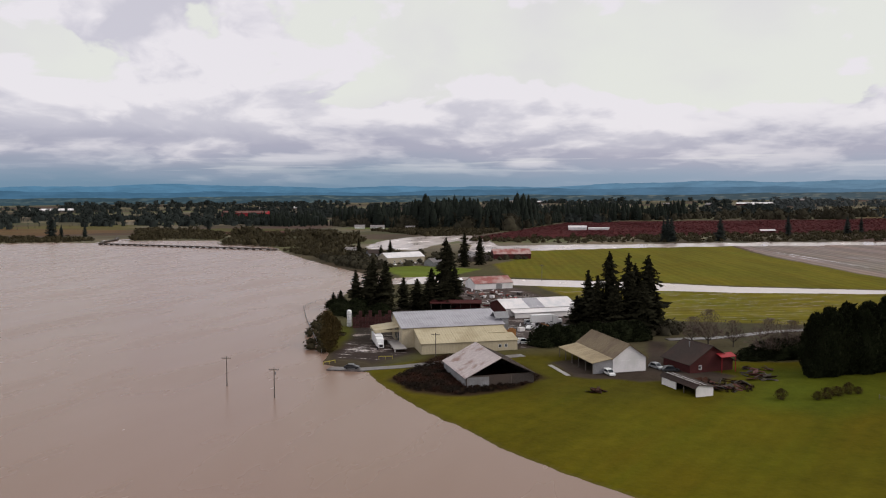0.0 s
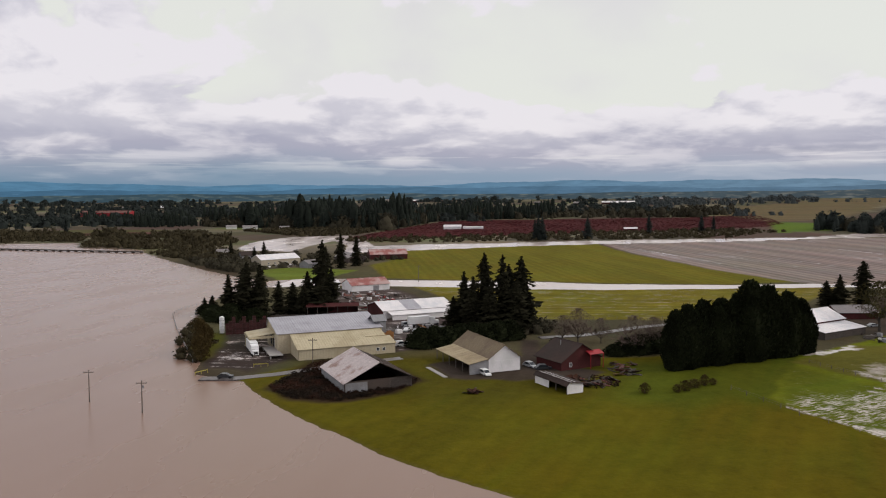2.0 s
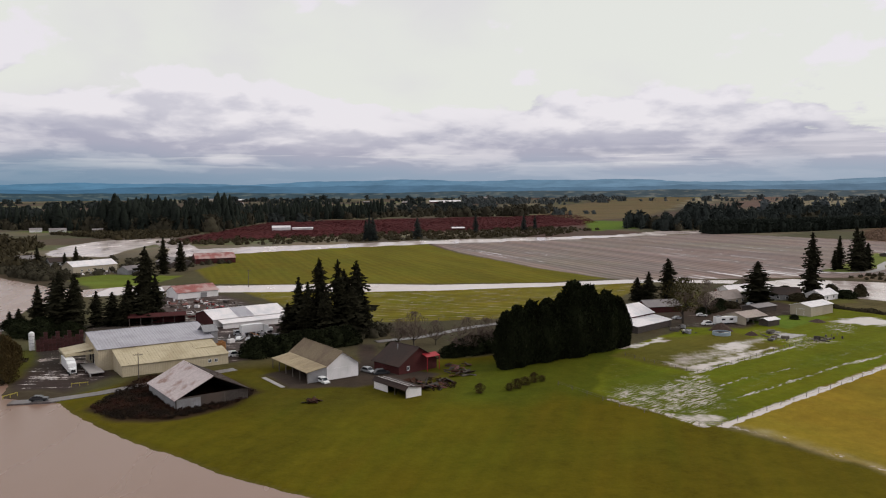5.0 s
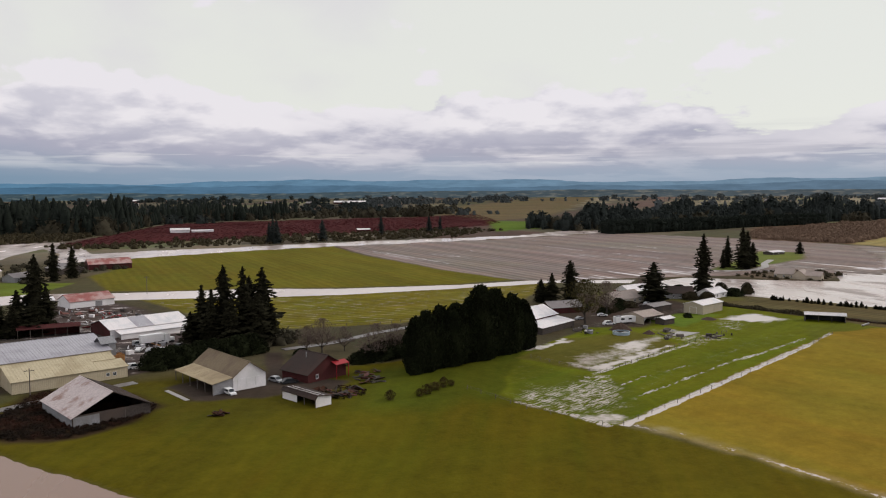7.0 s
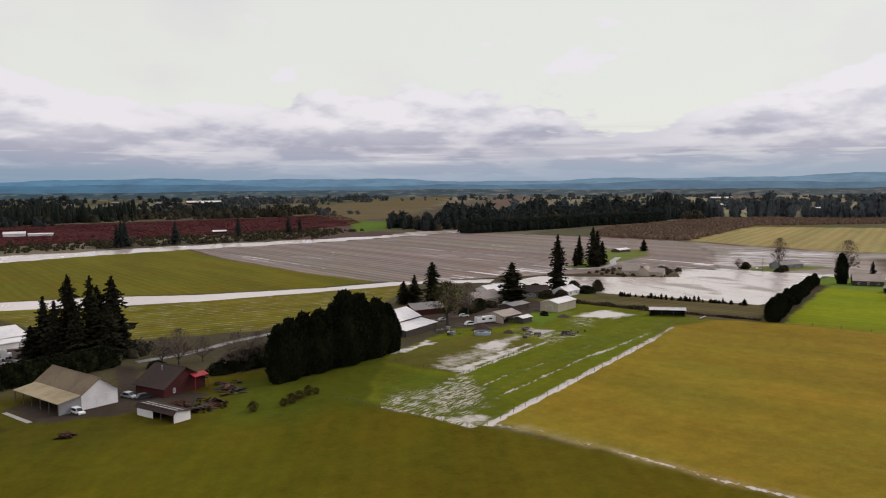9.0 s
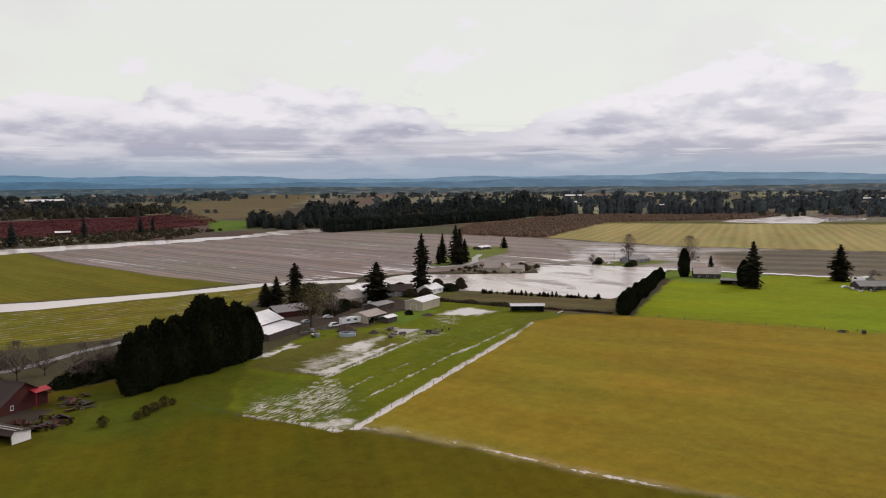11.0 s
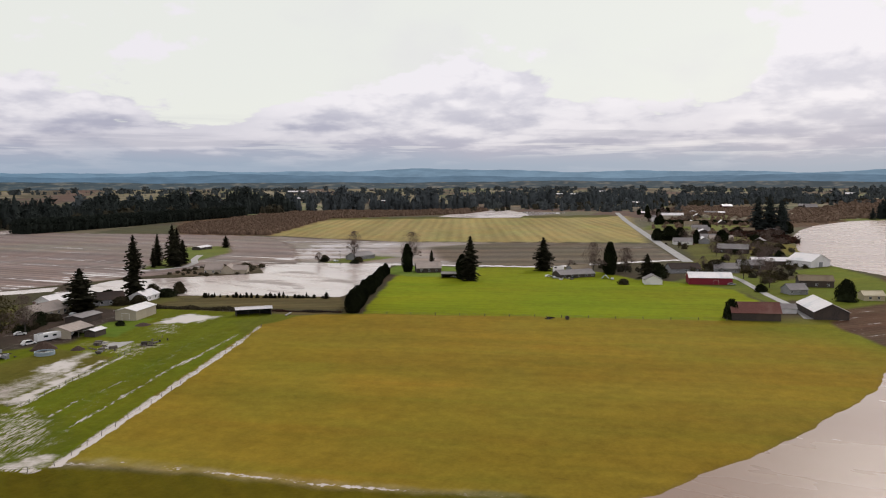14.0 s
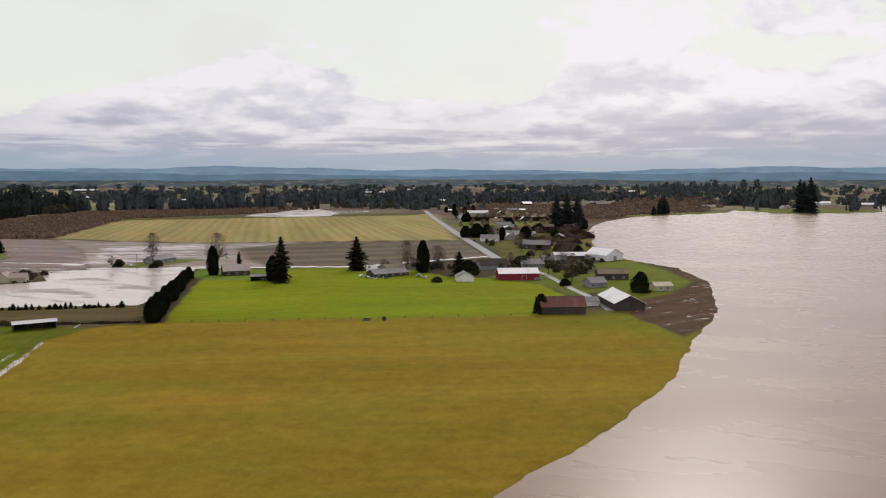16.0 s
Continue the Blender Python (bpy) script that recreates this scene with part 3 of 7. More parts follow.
def cover_layers():
    """Outline, colour, edge softness, wetness, row heading (degrees), row spacing, row strength."""
    return [
        ([(-230, 640), (-215, 760), (-200, 1000), (-172, 1250), (-80, 1310), (330, 1455), (520, 1740), (461, 1370), (400, 1100), (353, 1000), (230, 880), (134, 846), (-12, 758)], (0.066, 0.016, 0.017), 8, 0, 20, 9, 0.6),
        ([(390, 1140), (469, 1136), (401, 883), (301, 800)], (0.09, 0.14, 0.02), 6, 0, 0, 5, 0),
        ([(410, 1180), (387, 1901), (1077, 2774), (1374, 2893), (560, 1327)], (0.12, 0.092, 0.05), 15, 0, 0, 12, 0.3),
        ([(-1130, 1017), (-959, 1032), (-816, 834), (-842, 700), (-1195, 800)], (0.1, 0.088, 0.035), 10, 0, 30, 10, 0.2),
        ([(-842, 646), (-774, 771), (-816, 834), (-1300, 900), (-1300, 700)], (0.12, 0.075, 0.042), 10, 0, 30, 10, 0.3),
        ([(-774, 771), (-579, 707), (-540, 900), (-712, 921)], (0.075, 0.072, 0.03), 10, 0, 30, 10, 0.2),
        ([(-590, 734), (-451, 800), (-531, 850), (-640, 800)], (0.10, 0.04, 0.04), 8, 0, 30, 8, 0.4),
        ([(-129, 369), (-134, 463), (-90, 503), (-8, 553), (64, 583), (81, 463), (121, 317), (151, 240), (114, 228), (41, 229), (-4, 240), (-53, 241), (-89, 247)], (0.120, 0.106, 0.012), 4, 0.08, 104, 6, 0.25),
        ([(-66, 207), (-48, 205), (-3, 197), (39, 196), (109, 207), (165, 214), (140, 170), (117, 138), (53, 96), (4, 95), (-30, 135)], (0.130, 0.112, 0.013), 4, 0.28, 6, 5, 0.5),
        ([(68, 590), (217, 632), (344, 690), (440, 722), (530, 551), (565, 443), (500, 330), (395, 205), (278, 226), (182, 229), (151, 240), (121, 317), (84, 463)], (0.185, 0.140, 0.130), 4, 0.355, 104, 8, 0.85),
        ([(565, 443), (589, 283), (712, 68), (578, -8), (500, 35), (482, 50), (430, 143), (395, 205), (500, 330)], (0.185, 0.145, 0.125), 4, 0.385, 128, 9, 1.0),
        ([(478, 140), (560, 215), (640, 190), (712, 68), (578, -8), (500, 35), (482, 50), (452, 100)], (0.118, 0.096, 0.074), 12, 0.30, 128, 9, 0.9),
        ([(575, 452), (885, 672), (1210, 350), (1240, 330), (722, 76), (592, 283)], (0.285, 0.232, 0.100), 5, 0.06, 36, 12, 0.35),
        ([(860, 655), (905, 690), (1260, 362), (1180, 330)], (0.09, 0.085, 0.028), 8, 0, 36, 12, 0.3),
        ([(530, 551), (572, 450), (890, 676), (1150, 590), (1300, 640), (1010, 900), (700, 800), (612, 674)], (0.145, 0.090, 0.055), 5, 0, 0, 6, 0),
        ([(1042, 575), (1054, 520), (1142, 466), (1300, 470), (1290, 560), (1180, 600)], (0.2, 0.17, 0.15), 5, 1.4, 0, 6, 0),
        ([(0, -112), (-34, -84), (-60, -56), (-78, -34), (-88, -22), (-79, -16), (-66, -2), (-35, 12), (0, 14), (30, 20), (60, 30), (86, 26), (64, -26), (84, -60), (102, -92), (112, -115), (129, -144), (148, -184), (80, -160), (38, -138)], (0.090, 0.075, 0.005), 5, 0.02, 70, 5, 0.12),
        ([(-70, -24), (-50, -34), (-30, -40), (0, -36), (24, -24), (30, 2), (20, 22), (-20, 22), (-66, 4)], (0.069, 0.060, 0.006), 24, 0.02, 70, 5, 0.1),
        ([(22, -32), (30, 10), (39, 14), (60, 16), (84, 36), (96, 30), (76, -16), (66, -34), (54, -28), (40, -36)], (0.067, 0.079, 0.007), 16, 0.05, 70, 5, 0.1),
        ([(64, -26), (79, -59), (86, -58), (134, -25), (189, 14), (238, 48), (215, 108), (150, 88), (86, 24)], (0.106, 0.119, 0.008), 2, 0.22, 34, 3.5, 0.08),
        ([(66, -26), (79, -57), (96, -48), (104, -26), (96, -14), (80, 12)], (0.084, 0.097, 0.009), 5, 0.27, 34, 3.5, 0.08),
        ([(82, 18), (99, -8), (148, 27), (142, 54), (112, 46)], (0.100, 0.092, 0.016), 2, 0.27, 34, 4, 0.08),
        ([(196, 16), (216, 28), (250, 32), (264, 14), (256, 42), (236, 54), (212, 46)], (0.098, 0.110, 0.012), 3, 0.2, 34, 4, 0.08),
        ([(86, -58), (134, -25), (189, 14), (216, 32), (243, 38), (262, 19), (300, -46), (341, -119), (357, -157), (308, -202), (254, -204), (198, -196), (148, -186), (129, -144), (112, -115), (102, -92)], (0.208, 0.147, 0.018), 3, 0.0, 118, 6, 0.07),
        ([(292, -210), (345, -200), (372, -160), (345, -122), (322, -128), (322, -160), (306, -184)], (0.150, 0.150, 0.014), 36, 0.0, 118, 6, 0.07),
        ([(262, 19), (377, 98), (446, 85), (481, 47), (472, 0), (450, -30), (455, -67), (439, -93), (402, -116), (341, -119), (300, -46)], (0.172, 0.200, 0.008), 3, 0.02, 118, 7, 0.14),
        ([(357, -157), (318, -184), (341, -189), (387, -192), (489, -179), (480, -172), (430, -163), (395, -150)], (0.088, 0.053, 0.036), 4, 0.38, 150, 3, 0.3),
        ([(489, -179), (557, -153), (540, -146), (484, -168)], (0.088, 0.053, 0.036), 4, 0.38, 150, 3, 0.3),
        ([(395, -150), (430, -164), (484, -170), (540, -147), (600, -112), (560, -95), (470, -118), (420, -128)], (0.12, 0.14, 0.02), 5, 0.03, 150, 5, 0.1),
        ([(600, -14), (760, 66), (905, 20), (890, -12), (720, -58), (640, -88), (570, -70), (500, -100), (470, -80), (540, -30)], (0.108, 0.104, 0.030), 8, 0.08, 150, 6, 0.1),
        ([(960, 60), (1190, -20), (1320, 0), (1180, 150), (1040, 170)], (0.095, 0.058, 0.036), 10, 0, 20, 8, 0.5),
        ([(216, 110), (226, 82), (242, 40), (262, 22), (292, 62), (272, 102), (240, 140)], (0.090, 0.074, 0.034), 3, 0.05, 120, 5, 0.6),
        ([(-114, 50), (-98, 54), (-72, 10), (-80, -8), (-94, -6), (-100, 6), (-110, 30)], (0.048, 0.037, 0.034), 4, 0.455, 0, 5, 0),
        ([(-98, 56), (-60, 52), (-41, 22), (-28, 34), (-24, 112), (-60, 170), (-76, 196), (-110, 192), (-112, 100)], (0.066, 0.052, 0.050), 5, 0.44, 0, 5, 0),
        ([(-122, 52), (-106, 2), (-100, 0), (-99, 8), (-105, 34), (-112, 54)], (0.075, 0.072, 0.014), 4, 0.1, 0, 5, 0),
        ([(-270, 400), (-170, 300), (-130, 300), (-110, 370), (-130, 440), (-240, 450)], (0.095, 0.078, 0.052), 6, 0.15, 0, 5, 0),
        ([(-190, 290), (-154, 234), (-128, 236), (-118, 298), (-150, 306), (-172, 312)], (0.12, 0.15, 0.025), 3, 0, 0, 5, 0),
        ([(-68, -28), (-57, -40), (-42, -41), (-31, -30), (-26, -16), (-34, -4), (-48, 12), (-64, 10)], (0.034, 0.021, 0.012), 4, 0, 0, 5, 0),
        ([(-500, 950), (-440, 915), (-330, 885), (-340, 900), (-430, 950), (-500, 980)], (0.10, 0.13, 0.03), 6, 0, 0, 5, 0),
        ([(-28, 4), (-20, -13), (0, -14), (8, -10), (20, -10), (24, 0), (8, 10), (6, 48), (0, 48), (0, 8), (-18, 12)], (0.052, 0.040, 0.033), 3, 0.25, 0, 5, 0),
        ([(140, 96), (236, 120), (244, 142), (226, 170), (180, 172), (135, 130)], (0.088, 0.088, 0.026), 5, 0.2, 0, 5, 0),
        ([(120, 70), (150, 62), (170, 78), (205, 104), (200, 130), (165, 128), (125, 104)], (0.058, 0.043, 0.035), 5, 0.36, 0, 5, 0),
        ([(165, 58), (200, 84), (182, 92), (160, 76)], (0.11, 0.16, 0.02), 3, 0.1, 0, 5, 0),
        ([(297, 224), (341, 240), (372, 215), (331, 183), (306, 198)], (0.11, 0.085, 0.06), 4, 0.15, 0, 5, 0),
        ([(303, 262), (318, 248), (350, 275), (420, 318), (460, 372), (432, 395), (380, 340)], (0.13, 0.15, 0.04), 5, 0.22, 0, 5, 0),
        ([(405, 190), (420, 176), (470, 176), (468, 200), (430, 205)], (0.13, 0.15, 0.04), 4, 0.2, 0, 5, 0),
        ([(1300, 286), (1324, 136), (2216, 376), (2332, 675)], (0.130, 0.094, 0.062), 20, 0, 20, 12, 0.4),
        ([(895, 153), (963, 41), (1078, 78), (1013, 194)], (0.125, 0.135, 0.035), 8, 0.03, 20, 6, 0.1),
        ([(1188, 198), (1196, 147), (1418, 219), (1397, 267)], (0.150, 0.160, 0.055), 8, 0.03, 20, 6, 0.1),
        ([(640, -50), (691, -73), (760, -50), (800, -25), (743, -5), (680, -20)], (0.150, 0.126, 0.032), 8, 0.05, 150, 6, 0.1),
        ([(1270, 0), (1337, -50), (1414, -98), (1489, -127), (1530, -115), (1430, -55), (1330, 15)], (0.130, 0.145, 0.035), 8, 0.03, 20, 6, 0.1),
        ([(1598, -132), (1522, -185), (1462, -212), (1487, -269), (1553, -343), (1620, -395), (1720, -380), (1700, -200)], (0.130, 0.140, 0.038), 10, 0.03, 20, 6, 0.1),
        ([(452, -52), (505, -58), (505, -112), (430, -130), (398, -122), (439, -93)], (0.112, 0.128, 0.024), 6, 0.05, 150, 6, 0.1),
        ([(385, 118), (425, 138), (450, 84), (446, 80), (400, 60), (380, 90)], (0.13, 0.18, 0.03), 4, 0.15, 0, 5, 0),
    ]


def build_ground():
    def axis(lo, hi, fine_lo, fine_hi, step, grow=1.042):
        a = list(np.arange(fine_lo, fine_hi, step))
        s, v = step, a[-1]
        while v < hi:
            s *= grow
            v += s
            a.append(v)
        s, v = step, a[0]
        while v > lo:
            s *= grow
            v -= s
            a.insert(0, v)
        return np.array(a)
    def finer(a, lo, hi):
        mid = (a[1:] + a[:-1]) / 2
        return np.sort(np.concatenate([a, mid[(mid > lo) & (mid < hi)]]))
    xs = finer(axis(-6000, 6000, -170, 400, 2.2), -112, 362)
    ys = finer(axis(-3000, 6000, -210, 260, 2.2), -210, 110)
    px, py = np.meshgrid(xs, ys, indexing="ij")
    wx = px + wobble(px, py, 32, 1) * 0.5 + wobble(px, py, 7, 5) * 0.3
    wy = py + wobble(px, py, 32, 2) * 0.5 + wobble(px, py, 7, 6) * 0.3
    h = np.full(px.shape, LAND) + wobble(px, py, 90, 3) * 0.08
    for poly, deep in ((LAKE, 1.4), (RIVER, 1.2), (ROAD_FLOOD, 0.8), (FLOODED, 0.7)):
        d = signed_distance(wx, wy, poly)
        h = np.minimum(h, np.clip(d * 0.14, -deep, LAND + 0.3))
    h = h + rise(px, py)
    col = np.zeros(px.shape + (3,))
    patch = wobble(px, py, 420, 11) * 0.5 + wobble(px, py, 160, 12) * 0.3
    a, b, c = np.array((0.062, 0.054, 0.033)), np.array((0.088, 0.080, 0.042)), np.array((0.062, 0.042, 0.033))
    k = np.clip(patch, 0, 1)[..., None]
    j = np.clip(-patch, 0, 1)[..., None]
    col[:] = a + (b - a) * k + (c - a) * j
    # patchwork of far fields
    u, w = px * 0.88 + py * 0.47, -px * 0.47 + py * 0.88
    cell = np.floor(u / 230 + wobble(px, py, 900, 15) * 0.2).astype(int) * 7919 + np.floor(w / 120 + wobble(px, py, 700, 16) * 0.25).astype(int) * 104729
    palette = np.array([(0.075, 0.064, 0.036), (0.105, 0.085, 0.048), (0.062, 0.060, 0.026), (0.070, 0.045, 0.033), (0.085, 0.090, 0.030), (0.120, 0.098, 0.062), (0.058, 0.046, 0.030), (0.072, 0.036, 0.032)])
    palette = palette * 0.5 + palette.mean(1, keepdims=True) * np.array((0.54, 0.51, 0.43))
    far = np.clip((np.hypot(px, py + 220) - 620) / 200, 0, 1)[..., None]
    # brighter towards +x: haze over the far plain is put into the field colours
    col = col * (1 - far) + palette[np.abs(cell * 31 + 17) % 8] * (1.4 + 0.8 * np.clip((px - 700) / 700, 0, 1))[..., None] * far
    wet, row, along, amount, sheen = np.zeros(px.shape), px / 8, py / 8, np.zeros(px.shape), np.zeros(px.shape)
    for poly, rgb, soft, w, heading, spacing, strength in cover_layers():
        d = signed_distance(px + wobble(px, py, 25, 21) * 0.8, py + wobble(px, py, 25, 22) * 0.8, poly)
        cell = np.maximum(soft * 0.5, 1.0)
        m = np.clip(0.5 - d / (2 * cell), 0, 1)
        m = m * m * (3 - 2 * m)
        col = col * (1 - m[..., None]) + np.array(rgb) * m[..., None]
        wet = wet * (1 - m) + w * m
        amount = amount * (1 - m) + strength * m
        sheen = sheen * (1 - m) + (w if strength > 0.8 else 0.0) * m
        t = radians(heading)
        row = np.where(d < cell, (-px * math.sin(t) + py * math.cos(t)) / spacing, row)
        along = np.where(d < cell, (px * math.cos(t) + py * math.sin(t)) / spacing * (0.33 if strength > 0.8 else 4.0 if 0.45 < strength < 0.6 else 1.0), along)
    drilled = np.clip(0.5 - signed_distance(px, py, [(-66, 207), (-48, 205), (-3, 197), (39, 196), (109, 207), (165, 214), (140, 170), (117, 138), (53, 96), (4, 95), (-30, 135)]) / 4, 0, 1)
    # trodden, waterlogged parts of the pasture
    net = np.clip(0.5 - signed_distance(px, py, [(60, -28), (79, -62), (190, 12), (240, 46), (216, 110), (150, 92), (84, 26)]) / 3, 0, 1)
    net = net * (1 - 0.45 * np.clip(0.5 - signed_distance(px, py, [(82, 18), (99, -8), (148, 27), (142, 54), (112, 46)]) / 2, 0, 1))
    net = net * np.clip(0.5 + (signed_distance(px, py, PUDDLE) - 2) / 3, 0, 1)
    for poly, w, soft in (
            ([(68, -27), (74, -20), (90, -20), (97, -11), (101, -13), (95, -36), (94, -42), (82, -50), (76, -48), (67, -37)], 0.47, 7),
            ([(86, -22), (97, -11), (101, -13), (95, -34), (84, -46), (80, -38)], 0.56, 6),
            ([(67, -37), (68, -27), (73, -24), (76, -44)], 0.56, 6),
            ([(106, -30), (140, -6), (200, 34), (192, 40), (130, 0), (104, -20)], 0.31, 10),
            ([(186, 66), (195, 72), (198, 60), (182, 46), (176, 50)], 0.50, 8),
            ([(150, 20), (172, 34), (165, 46), (150, 40)], 0.52, 6)):
        d = signed_distance(px + wobble(px, py, 9, 41) * 1.6, py + wobble(px, py, 9, 42) * 1.6, poly)
        m = np.clip(0.5 - d / soft, 0, 1)
        wet = np.maximum(wet, wet + (w - wet) * m)
    # shallow sheets of water on grass
    sheet = np.zeros(px.shape)
    for poly, w, soft in (([(103, 21), (123, 27), (134, 18), (112, 2), (98, -4), (95, 6)], 0.66, 12), ([(99, -9), (146, 25), (140, 25), (110, 6), (100, -1)], 1.0, 4),
                          ([(95, 7), (99, -8), (103, -3), (98, 8)], 0.85, 4), ([(122, 33), (139, 37), (136, 26), (128, 16), (122, 23)], 0.95, 6),
                          ([(150, 59), (161, 57), (165, 44), (156, 41)], 0.8, 6), ([(132, 38), (146, 46), (152, 38), (140, 28)], 0.66, 8),
                          ([(88, 30), (92, 27), (114, 44), (111, 48)], 1.0, 3), (PUDDLE, 1.1, 8), ([(76, -50), (79, -58), (86, -58), (91, -53), (83, -48)], 0.85, 4)):
        d = signed_distance(px + wobble(px, py, 9, 45) * 1.4, py + wobble(px, py, 9, 46) * 1.4, poly)
        sheet = np.maximum(sheet, w * np.clip(0.5 - d / soft, 0, 1))
    # waterlogged ends of the ploughed fields
    for poly, w in (([(388, 230), (474, 296), (525, 317), (560, 299), (495, 226), (431, 208)], 0.52), ([(443, 188), (507, 204), (598, 279), (569, 295), (500, 250)], 0.50),
                    ([(165, 226), (277, 285), (323, 281), (300, 240), (237, 226)], 0.50)):
        m = np.clip(0.5 - signed_distance(px + wobble(px, py, 30, 43) * 6, py + wobble(px, py, 30, 44) * 6, poly) / 26, 0, 1)
        wet = np.maximum(wet, wet + (w - wet) * m)
    # water's edge: a thin muddy rim
    rim = np.clip(1 - (h - rise(px, py)) / 0.12, 0, 1)[..., None]
    col = col * (1 - rim * 0.3) + np.array((0.11, 0.085, 0.06)) * rim * 0.3
    # wet line along the pasture fence and the ditch that runs on from it
    for a, b, width, w in (((84, -60), (190, 13), 1.5, 0.85), ((190, 13), (214, 31), 1.0, 0.7), ((85, -59), (91, -66), 2.0, 0.52), ((91, -66), (99, -82), 2.2, 0.50), ((99, -82), (111, -112), 1.7, 0.46), ((111, -112), (127, -144), 1.2, 0.46), ((97, -38), (116, -26), 0.6, 0.66), ((116, -26), (150, -3), 0.6, 0.62), ((150, -3), (166, 5), 0.9, 0.74), ((166, 5), (198, 25), 0.7, 0.66), ((92, -30), (112, -16), 0.4, 0.62), ((112, -16), (132, -6), 0.4, 0.58), ((66, -34), (76, -50), 1.1, 0.76), ((76, -50), (80, -59), 1.7, 0.85), ((99, -9), (150, 25), 1.1, 0.74), ((478, 48), (432, 136), 3.5, 0.95),
                           ((578, -10), (478, 48), 3.5, 0.95), ((432, 136), (395, 205), 3.5, 0.9)):
        d = signed_distance(px, py, [a, b, b])
        d = np.abs(d + wobble(px, py, 5, 51) * 0.15) - wobble(px, py, 14, 52) * 0.25
        m = np.clip(1.5 - d / width, 0, 1)
        wet = np.maximum(wet, w * m)
        amount = amount * (1 - m)
    # bleached, flattened grass beside that ditch
    for a, b, width in (((85, -59), (91, -66), 3.0), ((91, -66), (99, -82), 3.0), ((99, -82), (111, -112), 2.4), ((111, -112), (129, -146), 1.8)):
        d = np.abs(signed_distance(px + wobble(px, py, 11, 53) * 0.5, py + wobble(px, py, 11, 54) * 0.5, [a, b, b]))
        m = np.clip(1.3 - d / width, 0, 1)[..., None] * (0.36 + 0.22 * wobble(px, py, 8, 55))[..., None]
        col = col * (1 - m) + np.array((0.30, 0.24, 0.13)) * m
    nx, ny = px.shape
    v = np.stack([px, py, h], -1).reshape(-1, 3)
    idx = np.arange(nx * ny).reshape(nx, ny)
    quads = np.stack([idx[:-1, :-1], idx[1:, :-1], idx[1:, 1:], idx[:-1, 1:]], -1).reshape(-1, 4)
    me = bpy.data.meshes.new("ground")
    me.vertices.add(len(v))
    me.vertices.foreach_set("co", v.ravel())
    me.loops.add(quads.size)
    me.loops.foreach_set("vertex_index", quads.ravel())
    me.polygons.add(len(quads))
    me.polygons.foreach_set("loop_start", np.arange(len(quads)) * 4)
    me.polygons.foreach_set("use_smooth", np.ones(len(quads), bool))
    me.update(calc_edges=True)
    layer = me.attributes.new("cover", "FLOAT_COLOR", "POINT")
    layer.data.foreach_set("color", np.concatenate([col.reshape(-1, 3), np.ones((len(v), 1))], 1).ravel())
    for name, values in (("wet", wet), ("row", row), ("along", along), ("row_amount", amount), ("net", net), ("sheen", sheen), ("dash", drilled), ("sheet", sheet)):
        layer = me.attributes.new(name, "FLOAT", "POINT")
        layer.data.foreach_set("value", values.ravel())
    me.materials.append(M["land"])
    tagged(new("ground", me), "flat farmland with wet grass fields and furrowed soil", "ground", kind="structure")


build_ground()
tagged(Solid().slab([(-2600, -2600, 0), (2800, -2600, 0), (2800, 900, 0), (-2600, 900, 0)], 0.05).done("water", "water"),
       "muddy brown flood water covering low fields", "flood water", kind="structure")
for x0, y0, x1, y1, kind in ((190, 55, 440, 245, "shallow"), (-146, 192, 189, 250, "calm"), (-325, 452, 480, 800, "calm")):
    tagged(Solid().slab([(x0, y0, 0.012), (x1, y0, 0.012), (x1, y1, 0.012), (x0, y1, 0.012)], 0.01).done("water", kind),
           "calm pale flood water lying on fields and lanes", "flood water", kind="structure")

tagged(Solid().prism([(1031, 566), (1226, 662), (1369, 655), (1211, 505), (1088, 444), (1040, 491)], LAND - 0.1, LAND + 0.3).done("water", "calm"), "pale flood water lying beyond the striped field", "flood water", kind="structure")


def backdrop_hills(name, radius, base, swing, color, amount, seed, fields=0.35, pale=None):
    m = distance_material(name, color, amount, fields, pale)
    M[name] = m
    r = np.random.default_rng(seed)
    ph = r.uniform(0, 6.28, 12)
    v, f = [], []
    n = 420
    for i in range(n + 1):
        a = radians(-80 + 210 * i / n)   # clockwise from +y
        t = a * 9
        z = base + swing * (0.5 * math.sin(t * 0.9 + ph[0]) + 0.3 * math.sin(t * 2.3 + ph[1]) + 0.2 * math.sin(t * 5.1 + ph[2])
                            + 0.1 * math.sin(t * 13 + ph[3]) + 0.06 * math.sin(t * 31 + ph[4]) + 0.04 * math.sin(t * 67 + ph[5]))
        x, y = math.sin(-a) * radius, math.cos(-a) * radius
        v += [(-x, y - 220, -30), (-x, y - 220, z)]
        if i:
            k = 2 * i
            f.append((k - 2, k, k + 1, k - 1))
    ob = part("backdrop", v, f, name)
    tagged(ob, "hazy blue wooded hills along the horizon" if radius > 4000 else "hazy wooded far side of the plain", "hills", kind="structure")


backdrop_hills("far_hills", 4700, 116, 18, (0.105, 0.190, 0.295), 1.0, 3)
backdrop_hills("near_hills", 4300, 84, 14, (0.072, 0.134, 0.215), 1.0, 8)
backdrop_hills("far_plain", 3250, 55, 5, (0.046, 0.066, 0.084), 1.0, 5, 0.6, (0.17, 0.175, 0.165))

# ---- plants ----


def tri_mesh(name, v, f, mat):
    me = bpy.data.meshes.new(name)
    me.from_pydata([tuple(p) for p in v], [], [tuple(t) for t in f])
    me.materials.append(M[mat])
    me.update()
    return me


